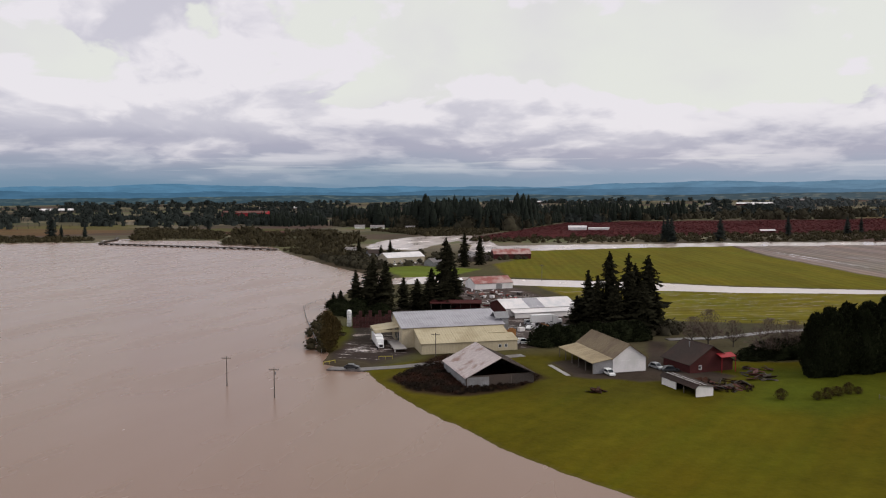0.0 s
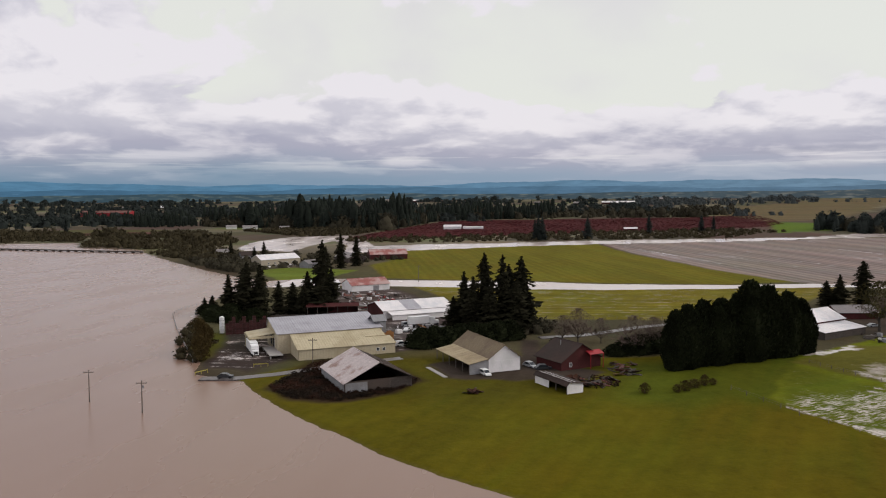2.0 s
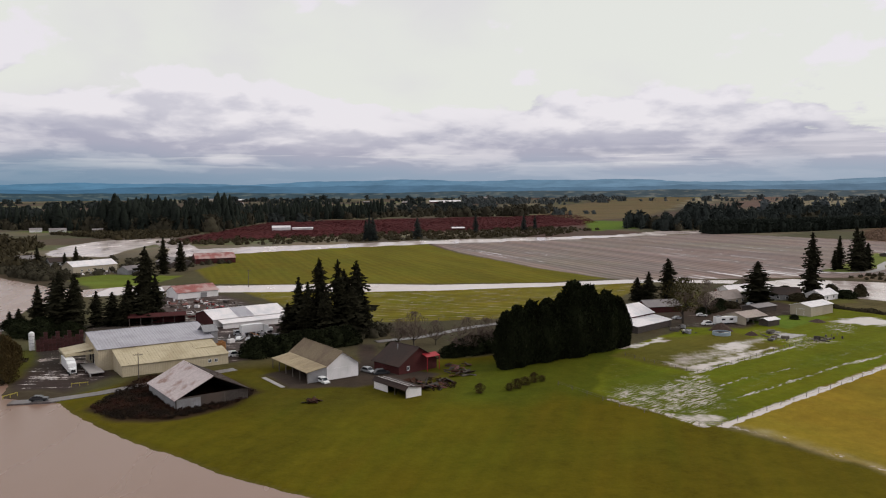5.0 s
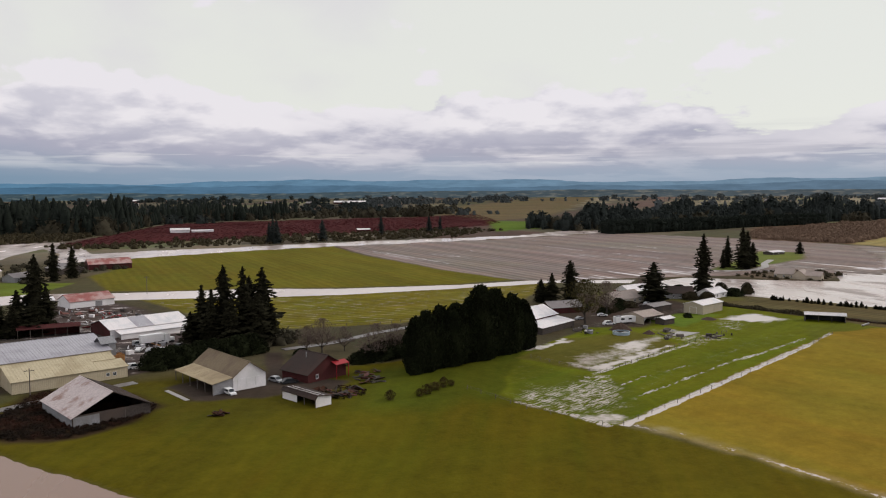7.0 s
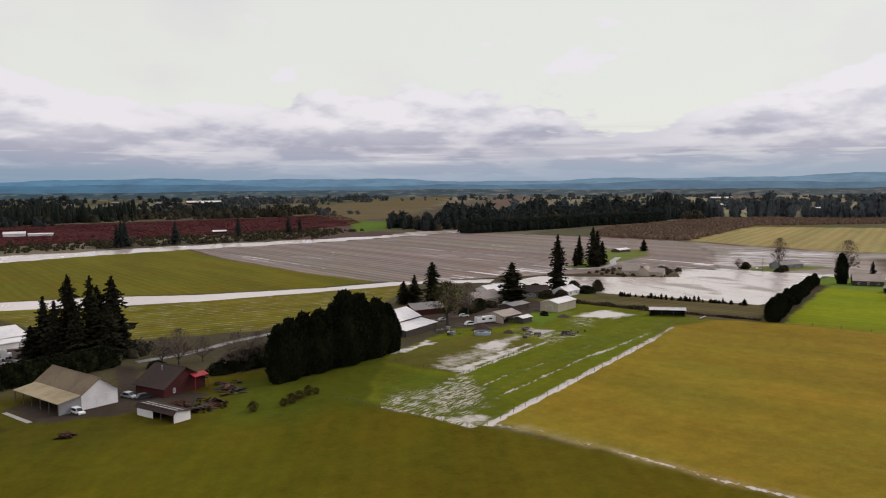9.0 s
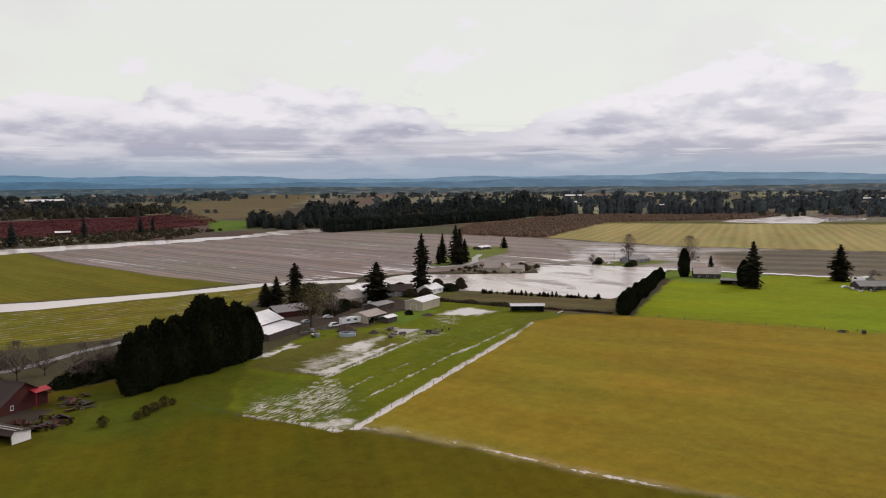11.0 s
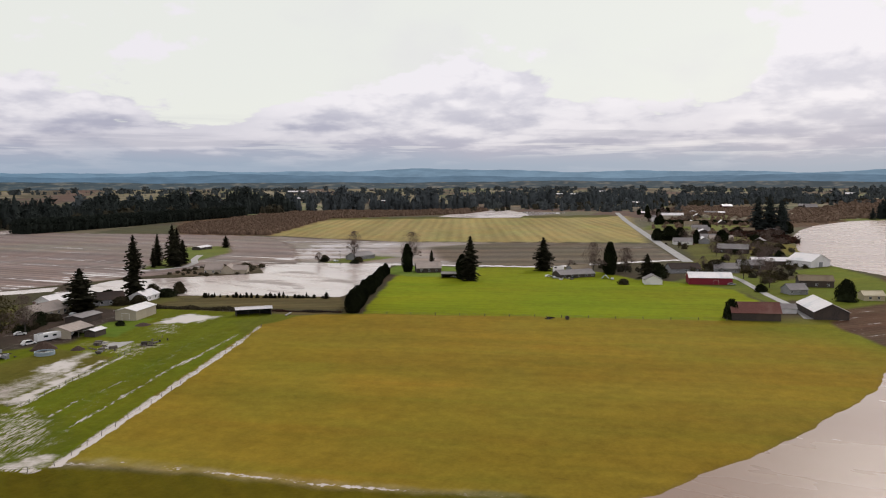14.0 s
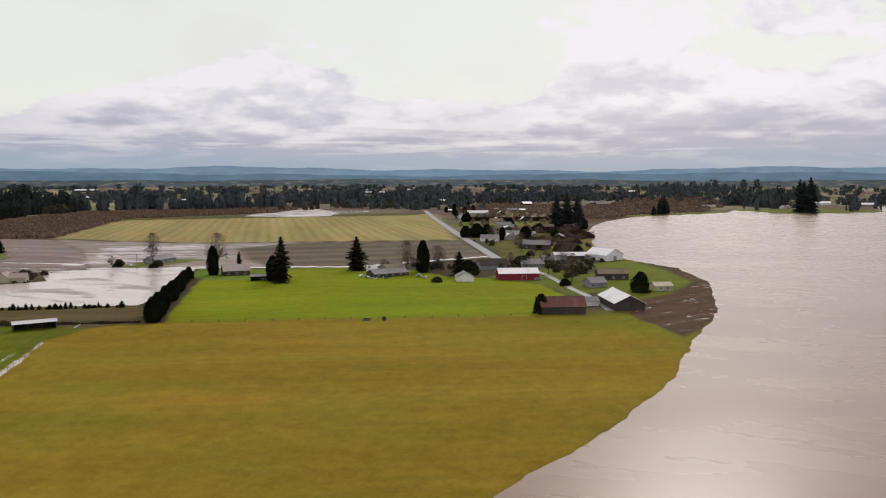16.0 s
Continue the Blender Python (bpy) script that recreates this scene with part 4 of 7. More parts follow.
def conifer_arrays(seed, whorls, arms, fronds=3, spread=0.2, open_low=0.10, core=0.45):
    """Crown of a fir of height 1: whorls of drooping, ragged boughs."""
    r = np.random.default_rng(seed)
    v, f = [], []
    for w in range(whorls):
        tier = open_low + (0.985 - open_low) * (w / (whorls - 1)) ** 0.92
        t = tier
        reach = spread * 0.92 * (1 - t) ** 0.7 * (1 - 0.38 * (1 - t) ** 3) * (0.84 + 0.3 * r.random()) + 0.006
        turn = r.uniform(0, 6.28)
        for a in range(arms):
            if r.random() < 0.10:
                continue
            ang = turn + 6.2832 * a / arms + r.normal(0, 0.2)
            t = min(0.985, tier + r.normal(0, 0.016))
            long = reach * r.uniform(0.45, 1.3)
            drop = long * r.uniform(-0.05, 0.45)
            for k in range(fronds):
                s0, s1 = k / (fronds + 0.6), (k + 1.5) / (fronds + 0.5)
                side = ang + r.normal(0, 0.22)
                wide = long * r.uniform(0.22, 0.38) * (1.15 - 0.3 * s1)
                lift = r.uniform(-0.004, 0.012)
                p0 = np.array((math.cos(ang) * long * s0, math.sin(ang) * long * s0, t - drop * s0 ** 1.4 + lift))
                p1 = np.array((math.cos(side) * long * s1, math.sin(side) * long * s1, t - drop * s1 ** 1.4 + r.uniform(-0.008, 0.006)))
                mid = (p0 + p1) / 2
                nx, ny = -math.sin(side), math.cos(side)
                a1 = mid + np.array((nx * wide, ny * wide, -0.012 - wide * 0.35))
                a2 = mid - np.array((nx * wide, ny * wide, 0.012 + wide * 0.35))
                n = len(v)
                v += [p0, a1, p1, a2]
                f += [(n, n + 1, n + 2), (n, n + 2, n + 3)]
    if core:
        n0, rings, seg = len(v), 7, 8
        for i in range(rings + 1):
            t = open_low + (0.97 - open_low) * i / rings
            for k in range(seg):
                a = 6.2832 * k / seg + i * 0.4
                rad = spread * core * 0.9 * (1 - t) ** 0.7 * (1 - 0.38 * (1 - t) ** 3) * r.uniform(0.7, 1.25) + 0.003
                v.append(np.array((math.cos(a) * rad, math.sin(a) * rad, t - 0.03 * r.random())))
        for i in range(rings):
            for k in range(seg):
                p, q = n0 + i * seg + k, n0 + i * seg + (k + 1) % seg
                f += [(p, q, q + seg), (p, q + seg, p + seg)]
    return np.array(v), np.array(f)


def conifer(name, x, y, high, wide, label, group, variant=0, z=LAND, far=False):
    """A fir: trunk and crown, from shared meshes."""
    crown_me, trunk_me = (FAR_FIRS if far else FIRS)[variant % len(FIRS)]
    ob = thing(name, x, y, z - 0.1, (x * 37 + y * 91) % 360, label, "tree", group)
    for nm, me in (("trunk", trunk_me), ("crown", crown_me)):
        o = new(nm, me)
        o.parent = ob
        o.scale = (wide, wide, high)
    return ob


def make_firs(needles):
    out = []
    for i, (wh, arms, sp, low) in enumerate(((36, 10, 0.25, 0.05), (32, 10, 0.29, 0.06), (40, 9, 0.22, 0.08), (30, 11, 0.34, 0.03))):
        v, f = conifer_arrays(40 + i, wh, arms, 3, sp, low)
        s = Solid()
        s.rod((0, 0, 0), (0, 0, 0.5), 0.014, 0.009, 8)
        s.rod((0, 0, 0.5), (0.002, 0, 0.99), 0.009, 0.001, 6)
        out.append((tri_mesh("fir_crown", v, f, needles), tri_mesh("fir_trunk", s.v, s.f, "bark")))
    return out


# the far set has paled needles: distance haze put into their colour
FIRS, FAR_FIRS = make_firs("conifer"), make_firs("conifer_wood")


def tuft_arrays(seed, count, shape, size, droop=0.0, core=True, rings=9, seg=10, fill=0.86):
    """Leaf tufts over a rounded body of unit height. shape(t, angle) gives the radius."""
    r = np.random.default_rng(seed)
    v, f = [], []
    for _ in range(count):
        t = r.random() ** 0.9
        a = r.uniform(0, 6.2832)
        rad = shape(t, a) * r.uniform(fill, 1.06)
        c = np.array((math.cos(a) * rad, math.sin(a) * rad, t))
        s = size * r.uniform(0.6, 1.4)
        out = np.array((math.cos(a), math.sin(a), 0.9 - droop))
        for _k in range(2):
            q = r.normal(0, 1, (3, 3)) * s * np.array((0.8, 0.8, 1.0))
            q[0] += out * s * 1.1
            n = len(v)
            v += [c + q[0], c + q[1], c + q[2]]
            f.append((n, n + 1, n + 2))
    if core:
        n0 = len(v)
        for i in range(rings + 1):
            t = i / rings
            for k in range(seg):
                a = 6.2832 * k / seg
                rad = shape(min(max(t, 0.02), 0.97), a) * 0.86 * (0.9 + 0.2 * r.random())
                v.append(np.array((math.cos(a) * rad, math.sin(a) * rad, t * 0.96)))
        for i in range(rings):
            for k in range(seg):
                p, q = n0 + i * seg + k, n0 + i * seg + (k + 1) % seg
                f += [(p, q, q + seg), (p, q + seg, p + seg)]
    return np.array(v), np.array(f)


def cypress_shape(t, a):
    return 0.26 * (1 - max(0, t - 0.35) ** 2.4 * 2.25) * (0.72 + 0.28 * min(1, t * 5)) * (1 + 0.10 * math.sin(3 * a + 9 * t)) if t < 0.99 else 0.02


def dome_shape(t, a):
    return 0.62 * math.sqrt(max(0.02, 1 - t * t)) * (1 + 0.16 * math.sin(3 * a + 4 * t) + 0.1 * math.sin(5 * a - 7 * t))


def egg_shape(t, a):
    return 0.50 * math.sin(3.1416 * min(0.98, t * 0.86 + 0.10)) ** 0.7 * (1 + 0.2 * math.sin(3 * a + 5 * t) + 0.14 * math.sin(5 * a - 8 * t))


CYPRESS = [tri_mesh("cypress_crown", *tuft_arrays(70 + i, 2500, cypress_shape, 0.0160), "cypress") for i in range(3)]
AIRY_LEAF = tri_mesh("airy_leaf_crown", *tuft_arrays(89, 2200, egg_shape, 0.0135, core=False, fill=0.15), "leaf")
AIRY_TWIG = tri_mesh("twig_crown", *tuft_arrays(87, 3000, egg_shape, 0.0092, core=False, fill=0.1), "twig")
WILLOW = tri_mesh("willow_crown", *tuft_arrays(92, 1100, egg_shape, 0.026, core=False, fill=0.2), "willow")
BUSH = [tri_mesh("bush_crown", *tuft_arrays(80 + i, 1100, dome_shape, 0.034), m) for i, m in enumerate(("leaf", "bramble", "cypress", "scrub_olive"))]


def stem_mesh():
    s = Solid()
    s.rod((0, 0, 0), (0, 0, 0.3), 0.03, 0.02, 7)
    return tri_mesh("short_stem", s.v, s.f, "bark")


STEM = stem_mesh()


def crowned(name, x, y, high, wide, mesh, label, category, group="", z=LAND):
    """A dense tree or bush: short stem and leafy crown."""
    ob = thing(name, x, y, z - 0.08, (x * 53 + y * 17) % 360, label, category, group)
    for nm, me in (("trunk", STEM), ("crown", mesh)):
        o = new(nm, me)
        o.parent = ob
        o.scale = (wide, wide, high)
    return ob


def bare_arrays(seed, depth=5, splay=0.55):
    """Leafless tree of height 1: trunk, limbs and twigs as tapered rods."""
    r = random.Random(seed)
    limbs, twigs = Solid(), Solid()

    def grow(p, d, long, thick, k):
        q = p + d * long
        if k > 2:
            limbs.rod(p, q, thick, thick * 0.7, 5)
        else:
            twigs.rod(p, q, max(thick, 0.0040), max(thick * 0.5, 0.0024), 3)
        if k == 0:
            return
        for _ in range(3 if k > 1 else 4):
            e = Vector((r.gauss(0, splay), r.gauss(0, splay), r.gauss(0.10, splay * 0.7)))
            grow(p + d * long * r.uniform(0.55, 1.0), (d + e).normalized(), long * r.uniform(0.62, 0.85), thick * 0.55, k - 1)
    grow(Vector((0, 0, 0)), Vector((0.03, 0, 1)).normalized(), 0.29, 0.022, depth)
    return limbs, twigs


def make_bare():
    out = []
    for i in range(3):
        limbs, twigs = bare_arrays(20 + i, 5, 0.45 + 0.1 * i)
        out.append((tri_mesh("limbs", limbs.v, limbs.f, "bark"), tri_mesh("twigs", twigs.v, twigs.f, "twig")))
    return out


BARE = make_bare()


def bare_tree(name, x, y, high, wide, label, group="", variant=0, leaves=None):
    ob = thing(name, x, y, LAND - 0.1, (x * 29 + y * 71) % 360, label, "tree", group)
    limbs, twigs = BARE[variant % 3]
    for nm, me in (("trunk", limbs), ("crown", twigs)):
        o = new(nm, me)
        o.parent = ob
        o.scale = (wide, wide, high)
    leaves = leaves or AIRY_TWIG
    if leaves:
        o = new("foliage", leaves)
        o.parent = ob
        o.location = (0, 0, high * 0.26)
        o.scale = (wide * 0.75, wide * 0.75, high * 0.72)
    return ob


def scatter(name, spots, shapes, mat, label, category, z=LAND):
    """Many plants in ONE mesh: spots are rows of x, y, height, width."""
    r = np.random.default_rng(len(spots))
    vs, fs, n = [], [], 0
    for x, y, high, wide in spots:
        v, f = shapes[r.integers(len(shapes))]
        a = r.uniform(0, 6.28)
        c, s = math.cos(a), math.sin(a)
        w = np.stack([(v[:, 0] * c - v[:, 1] * s) * wide + x, (v[:, 0] * s + v[:, 1] * c) * wide + y, v[:, 2] * high + z - 0.1 + rise(x, y)], 1)
        vs.append(w)
        fs.append(f + n)
        n += len(v)
    v, f = np.concatenate(vs), np.concatenate(fs)
    me = bpy.data.meshes.new(name)
    me.vertices.add(len(v))
    me.vertices.foreach_set("co", v.ravel())
    me.loops.add(f.size)
    me.loops.foreach_set("vertex_index", f.ravel().astype(np.int32))
    me.polygons.add(len(f))
    me.polygons.foreach_set("loop_start", np.arange(len(f)) * 3)
    me.update(calc_edges=True)
    me.materials.append(M[mat])
    return tagged(new(name, me), label, category, kind="stuff")


def spots_in(poly, spacing, high, wide, seed, keep=1.0, uneven=0.20):
    r = np.random.default_rng(seed)
    p = np.array(poly)
    lo, hi = p.min(0), p.max(0)
    gx, gy = np.meshgrid(np.arange(lo[0], hi[0], spacing), np.arange(lo[1], hi[1], spacing))
    gx = gx.ravel() + r.uniform(-0.5, 0.5, gx.size) * spacing
    gy = gy.ravel() + r.uniform(-0.5, 0.5, gy.size) * spacing
    ok = (signed_distance(gx, gy, poly) < 0) & (r.random(gx.size) < keep)
    gx, gy = gx[ok], gy[ok]
    hh = r.uniform(*high, gx.size) * (1 - uneven * 0.6 + uneven * wobble(gx, gy, 120, seed))
    return np.stack([gx, gy, hh, hh * r.uniform(*wide, gx.size)], 1)


FIR_LOW = [conifer_arrays(60 + i, 13, 7, 1, 0.22 + 0.04 * i, 0.03, 0.7) for i in range(4)]
SCRUB_LOW = [tuft_arrays(90 + i, 26, dome_shape, 0.13, rings=3, seg=6) for i in range(3)]
SCRUB_FINE = [tuft_arrays(140 + i, 54, dome_shape, 0.070, rings=3, seg=6) for i in range(3)]
FIR_TINY = [conifer_arrays(64 + i, 9, 5, 1, 0.26 + 0.04 * i, 0.03, 0) for i in range(3)]
ROUND_TINY = [tuft_arrays(98 + i, 18, dome_shape, 0.16, rings=3, seg=5) for i in range(2)]
ROUND_LOW = [tuft_arrays(95 + i, 46, dome_shape, 0.10, rings=4, seg=7) for i in range(3)]

COLUMN_LOW = [tuft_arrays(120 + i, 90, cypress_shape, 0.055) for i in range(2)]
BRAMBLE_LOW = [tuft_arrays(130 + i, 90, dome_shape, 0.075, core=False, fill=0.1) for i in range(3)]

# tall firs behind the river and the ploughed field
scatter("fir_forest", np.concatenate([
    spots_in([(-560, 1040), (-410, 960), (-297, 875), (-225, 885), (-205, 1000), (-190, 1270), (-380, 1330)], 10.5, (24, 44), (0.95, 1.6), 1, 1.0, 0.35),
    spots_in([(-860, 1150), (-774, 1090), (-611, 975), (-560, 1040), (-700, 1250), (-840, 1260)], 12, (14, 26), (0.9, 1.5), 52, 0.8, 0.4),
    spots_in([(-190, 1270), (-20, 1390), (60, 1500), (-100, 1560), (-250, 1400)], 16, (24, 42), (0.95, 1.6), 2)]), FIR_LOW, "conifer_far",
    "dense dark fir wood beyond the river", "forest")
scatter("fir_wood", np.concatenate([
    spots_in([(430, 800), (520, 800), (700, 860), (1060, 950), (1200, 1150), (800, 1120), (500, 1000)], 13, (20, 35), (0.7, 1.3), 3, 0.95, 0.35),
    spots_in([(360, 850), (430, 760), (470, 900), (400, 950)], 14, (14, 28), (1.0, 1.6), 4, 0.7)]), FIR_LOW[2:] + COLUMN_LOW, "conifer_wood",
    "dense dark fir wood behind the flooded field", "forest")
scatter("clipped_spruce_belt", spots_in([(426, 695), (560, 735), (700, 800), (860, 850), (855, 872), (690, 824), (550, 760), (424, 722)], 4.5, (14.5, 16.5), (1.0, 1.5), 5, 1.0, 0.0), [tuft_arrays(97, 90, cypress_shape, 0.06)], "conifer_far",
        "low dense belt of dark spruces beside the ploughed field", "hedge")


def clumps():
    """Ragged stands of tall firs strung out beyond the orchard."""
    r = np.random.default_rng(77)
    out = []
    for x0, y0, x1, y1, high in (
            (773, 1246, 809, 1187, 46), (811, 1183, 855, 1111, 45), (896, 1166, 945, 1086, 41), (947, 1082, 984, 1021, 38), (970, 994, 997, 949, 28),
            (1041, 1002, 1081, 960, 38), (1093, 947, 1105, 935, 50), (1120, 918, 1171, 865, 56), (1215, 886, 1229, 872, 46), (1233, 868, 1264, 834, 44),
            (1234, 798, 1303, 725, 52), (1306, 721, 1325, 701, 44), (1641, 904, 1652, 891, 48), (1482, 776, 1544, 707, 48), (1643, 740, 1675, 704, 48),
            (1598, 648, 1669, 570, 46), (1760, 620, 1850, 520, 42), (1900, 500, 1990, 380, 36), (2060, 420, 2180, 240, 36), (2228, 834, 2288, 759, 36), (1500, 470, 1560, 400, 26)):
        long = math.hypot(x1 - x0, y1 - y0) + 8
        peak, phase = r.uniform(0.3, 0.7), r.uniform(0, 6)
        for _ in range(int(long / 4.2)):
            t = r.uniform(-0.04, 1.04)
            hh = high * (1.0 - 0.45 * abs(t - peak)) * r.uniform(0.62, 1.03) * (0.86 + 0.14 * math.sin(9 * t + phase))
            out.append((x0 + (x1 - x0) * t + r.normal(0, 9), y0 + (y1 - y0) * t + r.normal(0, 9), hh, hh * r.uniform(0.8, 1.35)))
    return np.array(out)


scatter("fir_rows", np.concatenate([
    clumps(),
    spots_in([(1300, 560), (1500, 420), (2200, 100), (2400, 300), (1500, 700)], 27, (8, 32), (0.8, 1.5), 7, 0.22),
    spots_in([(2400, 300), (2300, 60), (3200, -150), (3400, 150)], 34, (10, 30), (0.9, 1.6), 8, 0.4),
    spots_in([(1580, -140), (1900, -130), (1950, -480), (1620, -480)], 40, (8, 26), (0.8, 1.4), 9, 0.35)]), FIR_LOW[2:] + COLUMN_LOW, "conifer_hazed_pale",
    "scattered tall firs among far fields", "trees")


def far_spots():
    r = np.random.default_rng(31)
    out = []
    for _ in range(760):
        a, d = radians(r.uniform(-56, 104)), r.uniform(1450, 3150)
        cx, cy = math.sin(a) * d, math.cos(a) * d - 220
        if 0 < cx < 420 and cy < 1600 or (cx < 0 and cy < 1450 and cx > -250):
            continue
        if cy < 500 and cx > 0 and d < 1900:
            continue
        if cx > 350 and cx < 1400 and cy > 1100 and cy < 2400:
            continue
        if a < 0.05 and r.random() < 0.45 or a > 0.50 and r.random() < (0.85 if d < 2000 else 0.45):
            continue
        long, n = r.uniform(60, 300), int(r.uniform(14, 44))
        b = a + 1.57 + r.normal(0, 0.3)
        for k in range(n):
            u, w = r.uniform(-long, long), r.normal(0, 14)
            hh = r.uniform(5, 17)
            out.append((cx + math.sin(b) * u + math.cos(b) * w, cy + math.cos(b) * u - math.sin(b) * w, hh, hh * r.uniform(0.7, 1.3)))
    return np.array(out)


scatter("broadleaf_wood", np.concatenate([
    spots_in([(-560, 1020), (-410, 940), (-297, 860), (-215, 880), (-200, 1000), (-190, 1240), (-380, 1300)], 24, (12, 24), (0.8, 1.2), 41),
    spots_in([(-190, 1260), (-20, 1370), (330, 1460), (520, 1740), (500, 1900), (200, 1700), (-100, 1560)], 26, (8, 20), (0.8, 1.3), 42, 0.8),
    spots_in([(360, 840), (430, 750), (700, 800), (1060, 900), (900, 960), (500, 900)], 24, (10, 22), (0.8, 1.2), 43, 0.4),
    spots_in([(1180, 640), (1350, 560), (1800, 350), (2200, 80), (2300, 300), (1500, 700)], 26, (6, 15), (0.9, 1.4), 44, 0.28)]), ROUND_LOW, "scrub_dark",
    "dull leafless broadleaf trees among the firs", "trees")
FAR = far_spots()
for side, needles, label in ((FAR[:, 0] < 300, "conifer_wood", "broken lines of dark trees across the far plain"), (FAR[:, 0] >= 300, "conifer_hazed", "broken lines of haze-greyed trees across the far plain")):
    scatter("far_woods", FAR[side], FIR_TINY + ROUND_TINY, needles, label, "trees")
scatter("river_scrub", np.concatenate([
    spots_in([(-613, 566), (-513, 600), (-600, 780), (-761, 773), (-660, 640)], 6, (2, 8), (0.9, 1.5), 11, 0.75, 0.6),
    spots_in([(-460, 516), (-370, 492), (-303, 480), (-330, 620), (-451, 800), (-560, 734)], 7, (2, 9), (0.9, 1.5), 12, 0.75, 0.6),
    spots_in([(-357, 452), (-296, 388), (-250, 345), (-235, 372), (-270, 440), (-330, 500)], 5, (2, 8), (0.9, 1.5), 13, 0.75, 0.5),
    spots_in([(-900, 510), (-735, 500), (-669, 530), (-660, 575), (-760, 570), (-900, 560)], 7, (2.5, 6), (1.0, 1.6), 14)]), SCRUB_LOW, "scrub_olive",
    "leafless olive-brown scrub along the water", "scrub")
scatter("river_bank_scrub", np.concatenate([
    spots_in([(-230, 660), (-12, 770), (134, 855), (300, 900), (320, 830), (217, 690), (54, 655), (-100, 600), (-190, 610)], 9, (2, 5), (1.0, 1.8), 15, 0.6),
    spots_in([(-290, 720), (-230, 760), (-220, 860), (-330, 900), (-420, 860)], 9, (3, 7), (0.9, 1.5), 16)]), SCRUB_LOW, "scrub_olive",
    "low brown bank scrub beside the river", "scrub")
scatter("berry_field", spots_in([(-225, 665), (-205, 1000), (-180, 1240), (-80, 1300), (330, 1445), (500, 1680), (455, 1370), (400, 1100), (350, 1005), (230, 885), (134, 850), (-12, 762)], 8, (0.4, 0.8), (4.5, 7.0), 17), ROUND_TINY, "scrub_red",
        "rows of dark red berry bushes", "crop")
scatter("brown_orchard", spots_in([(534, 553), (576, 456), (890, 678), (1150, 600), (1290, 640), (1010, 890), (800, 780), (612, 678)], 6.5, (4.5, 6.5), (1.0, 1.5), 18), SCRUB_FINE, "scrub",
        "dense leafless brown orchard trees", "orchard")
scatter("east_scrub", np.concatenate([
    spots_in([(800, 30), (1000, 60), (1300, 20), (1400, 120), (1200, 230), (950, 180)], 15, (2, 6), (0.9, 1.5), 19, 0.45),
    spots_in([(1400, -60), (1900, -120), (2300, 0), (2000, 150), (1500, 100)], 19, (4, 10), (1.0, 1.6), 20, 0.6),
    spots_in([(640, -40), (720, -30), (900, 40), (850, 90), (680, 40)], 13, (2, 5), (0.9, 1.4), 22, 0.2)]), SCRUB_LOW, "scrub",
    "brown leafless scrub and orchards around far houses", "scrub")

# ---- buildings ----


def opening(kind, parent, face, u, z, w, h, L, W, mat="white"):
    """A window or door on one face of a building: frame proud of the wall, pane or leaf set in it."""
    x0, y0, dx, dy, nx, ny = {"front": (0, -W / 2, 1, 0, 0, -1), "back": (0, W / 2, -1, 0, 0, 1),
                              "right": (L / 2, 0, 0, 1, 1, 0), "left": (-L / 2, 0, 0, -1, -1, 0)}[face]

    def P(a, b, out):
        return (x0 + dx * (u + a) + nx * out, y0 + dy * (u + a) + ny * out, z + b)

    def panel(a0, b0, a1, b1, o0, o1, s):
        k = len(s.v)
        s.v += [P(a0, b0, o0), P(a1, b0, o0), P(a1, b1, o0), P(a0, b1, o0), P(a0, b0, o1), P(a1, b0, o1), P(a1, b1, o1), P(a0, b1, o1)]
        s.f += [(k + 4, k + 5, k + 6, k + 7), (k, k + 1, k + 5, k + 4), (k + 1, k + 2, k + 6, k + 5), (k + 2, k + 3, k + 7, k + 6), (k + 3, k, k + 4, k + 7), (k + 3, k + 2, k + 1, k)]
    t = 0.09
    ob = new(kind)
    ob.parent = parent
    s = Solid()
    panel(-w / 2 - t, -t if kind == "window" else 0, -w / 2, h + t, 0.003, 0.07, s)
    panel(w / 2, -t if kind == "window" else 0, w / 2 + t, h + t, 0.003, 0.07, s)
    panel(-w / 2, h, w / 2, h + t, 0.003, 0.07, s)
    if kind == "window":
        panel(-w / 2, -t, w / 2, 0, 0.003, 0.10, s)
        panel(-0.03, 0, 0.03, h, 0.03, 0.06, s)
    s.done("frame", "white", ob)
    s = Solid()
    panel(-w / 2, 0, w / 2, h, 0.003, 0.03, s)
    s.done("pane" if kind == "window" else "leaf", "glass" if kind == "window" else mat, ob)


def add_ribs(sheet, mat, x0, x1, ya, za, yb, zb):
    """Standing seams up a metal roof, one piece each on one shared mesh."""
    n = max(2, int((x1 - x0) / 2.4))
    me = None
    for i in range(n + 1):
        xx = x0 + 0.06 + (x1 - x0 - 0.12) * i / n
        if me is None:
            s = Solid()
            q = [(-0.025, ya, za + 0.035), (0.025, ya, za + 0.035), (0.025, yb, zb + 0.035), (-0.025, yb, zb + 0.035)]
            s.slab(q if ya < yb else [q[1], q[0], q[3], q[2]], 0.033)
            o = s.done("rib", mat, sheet)
            me = o.data
        else:
            o = new("rib", me)
            o.parent = sheet
        o.location = (xx, 0, 0)


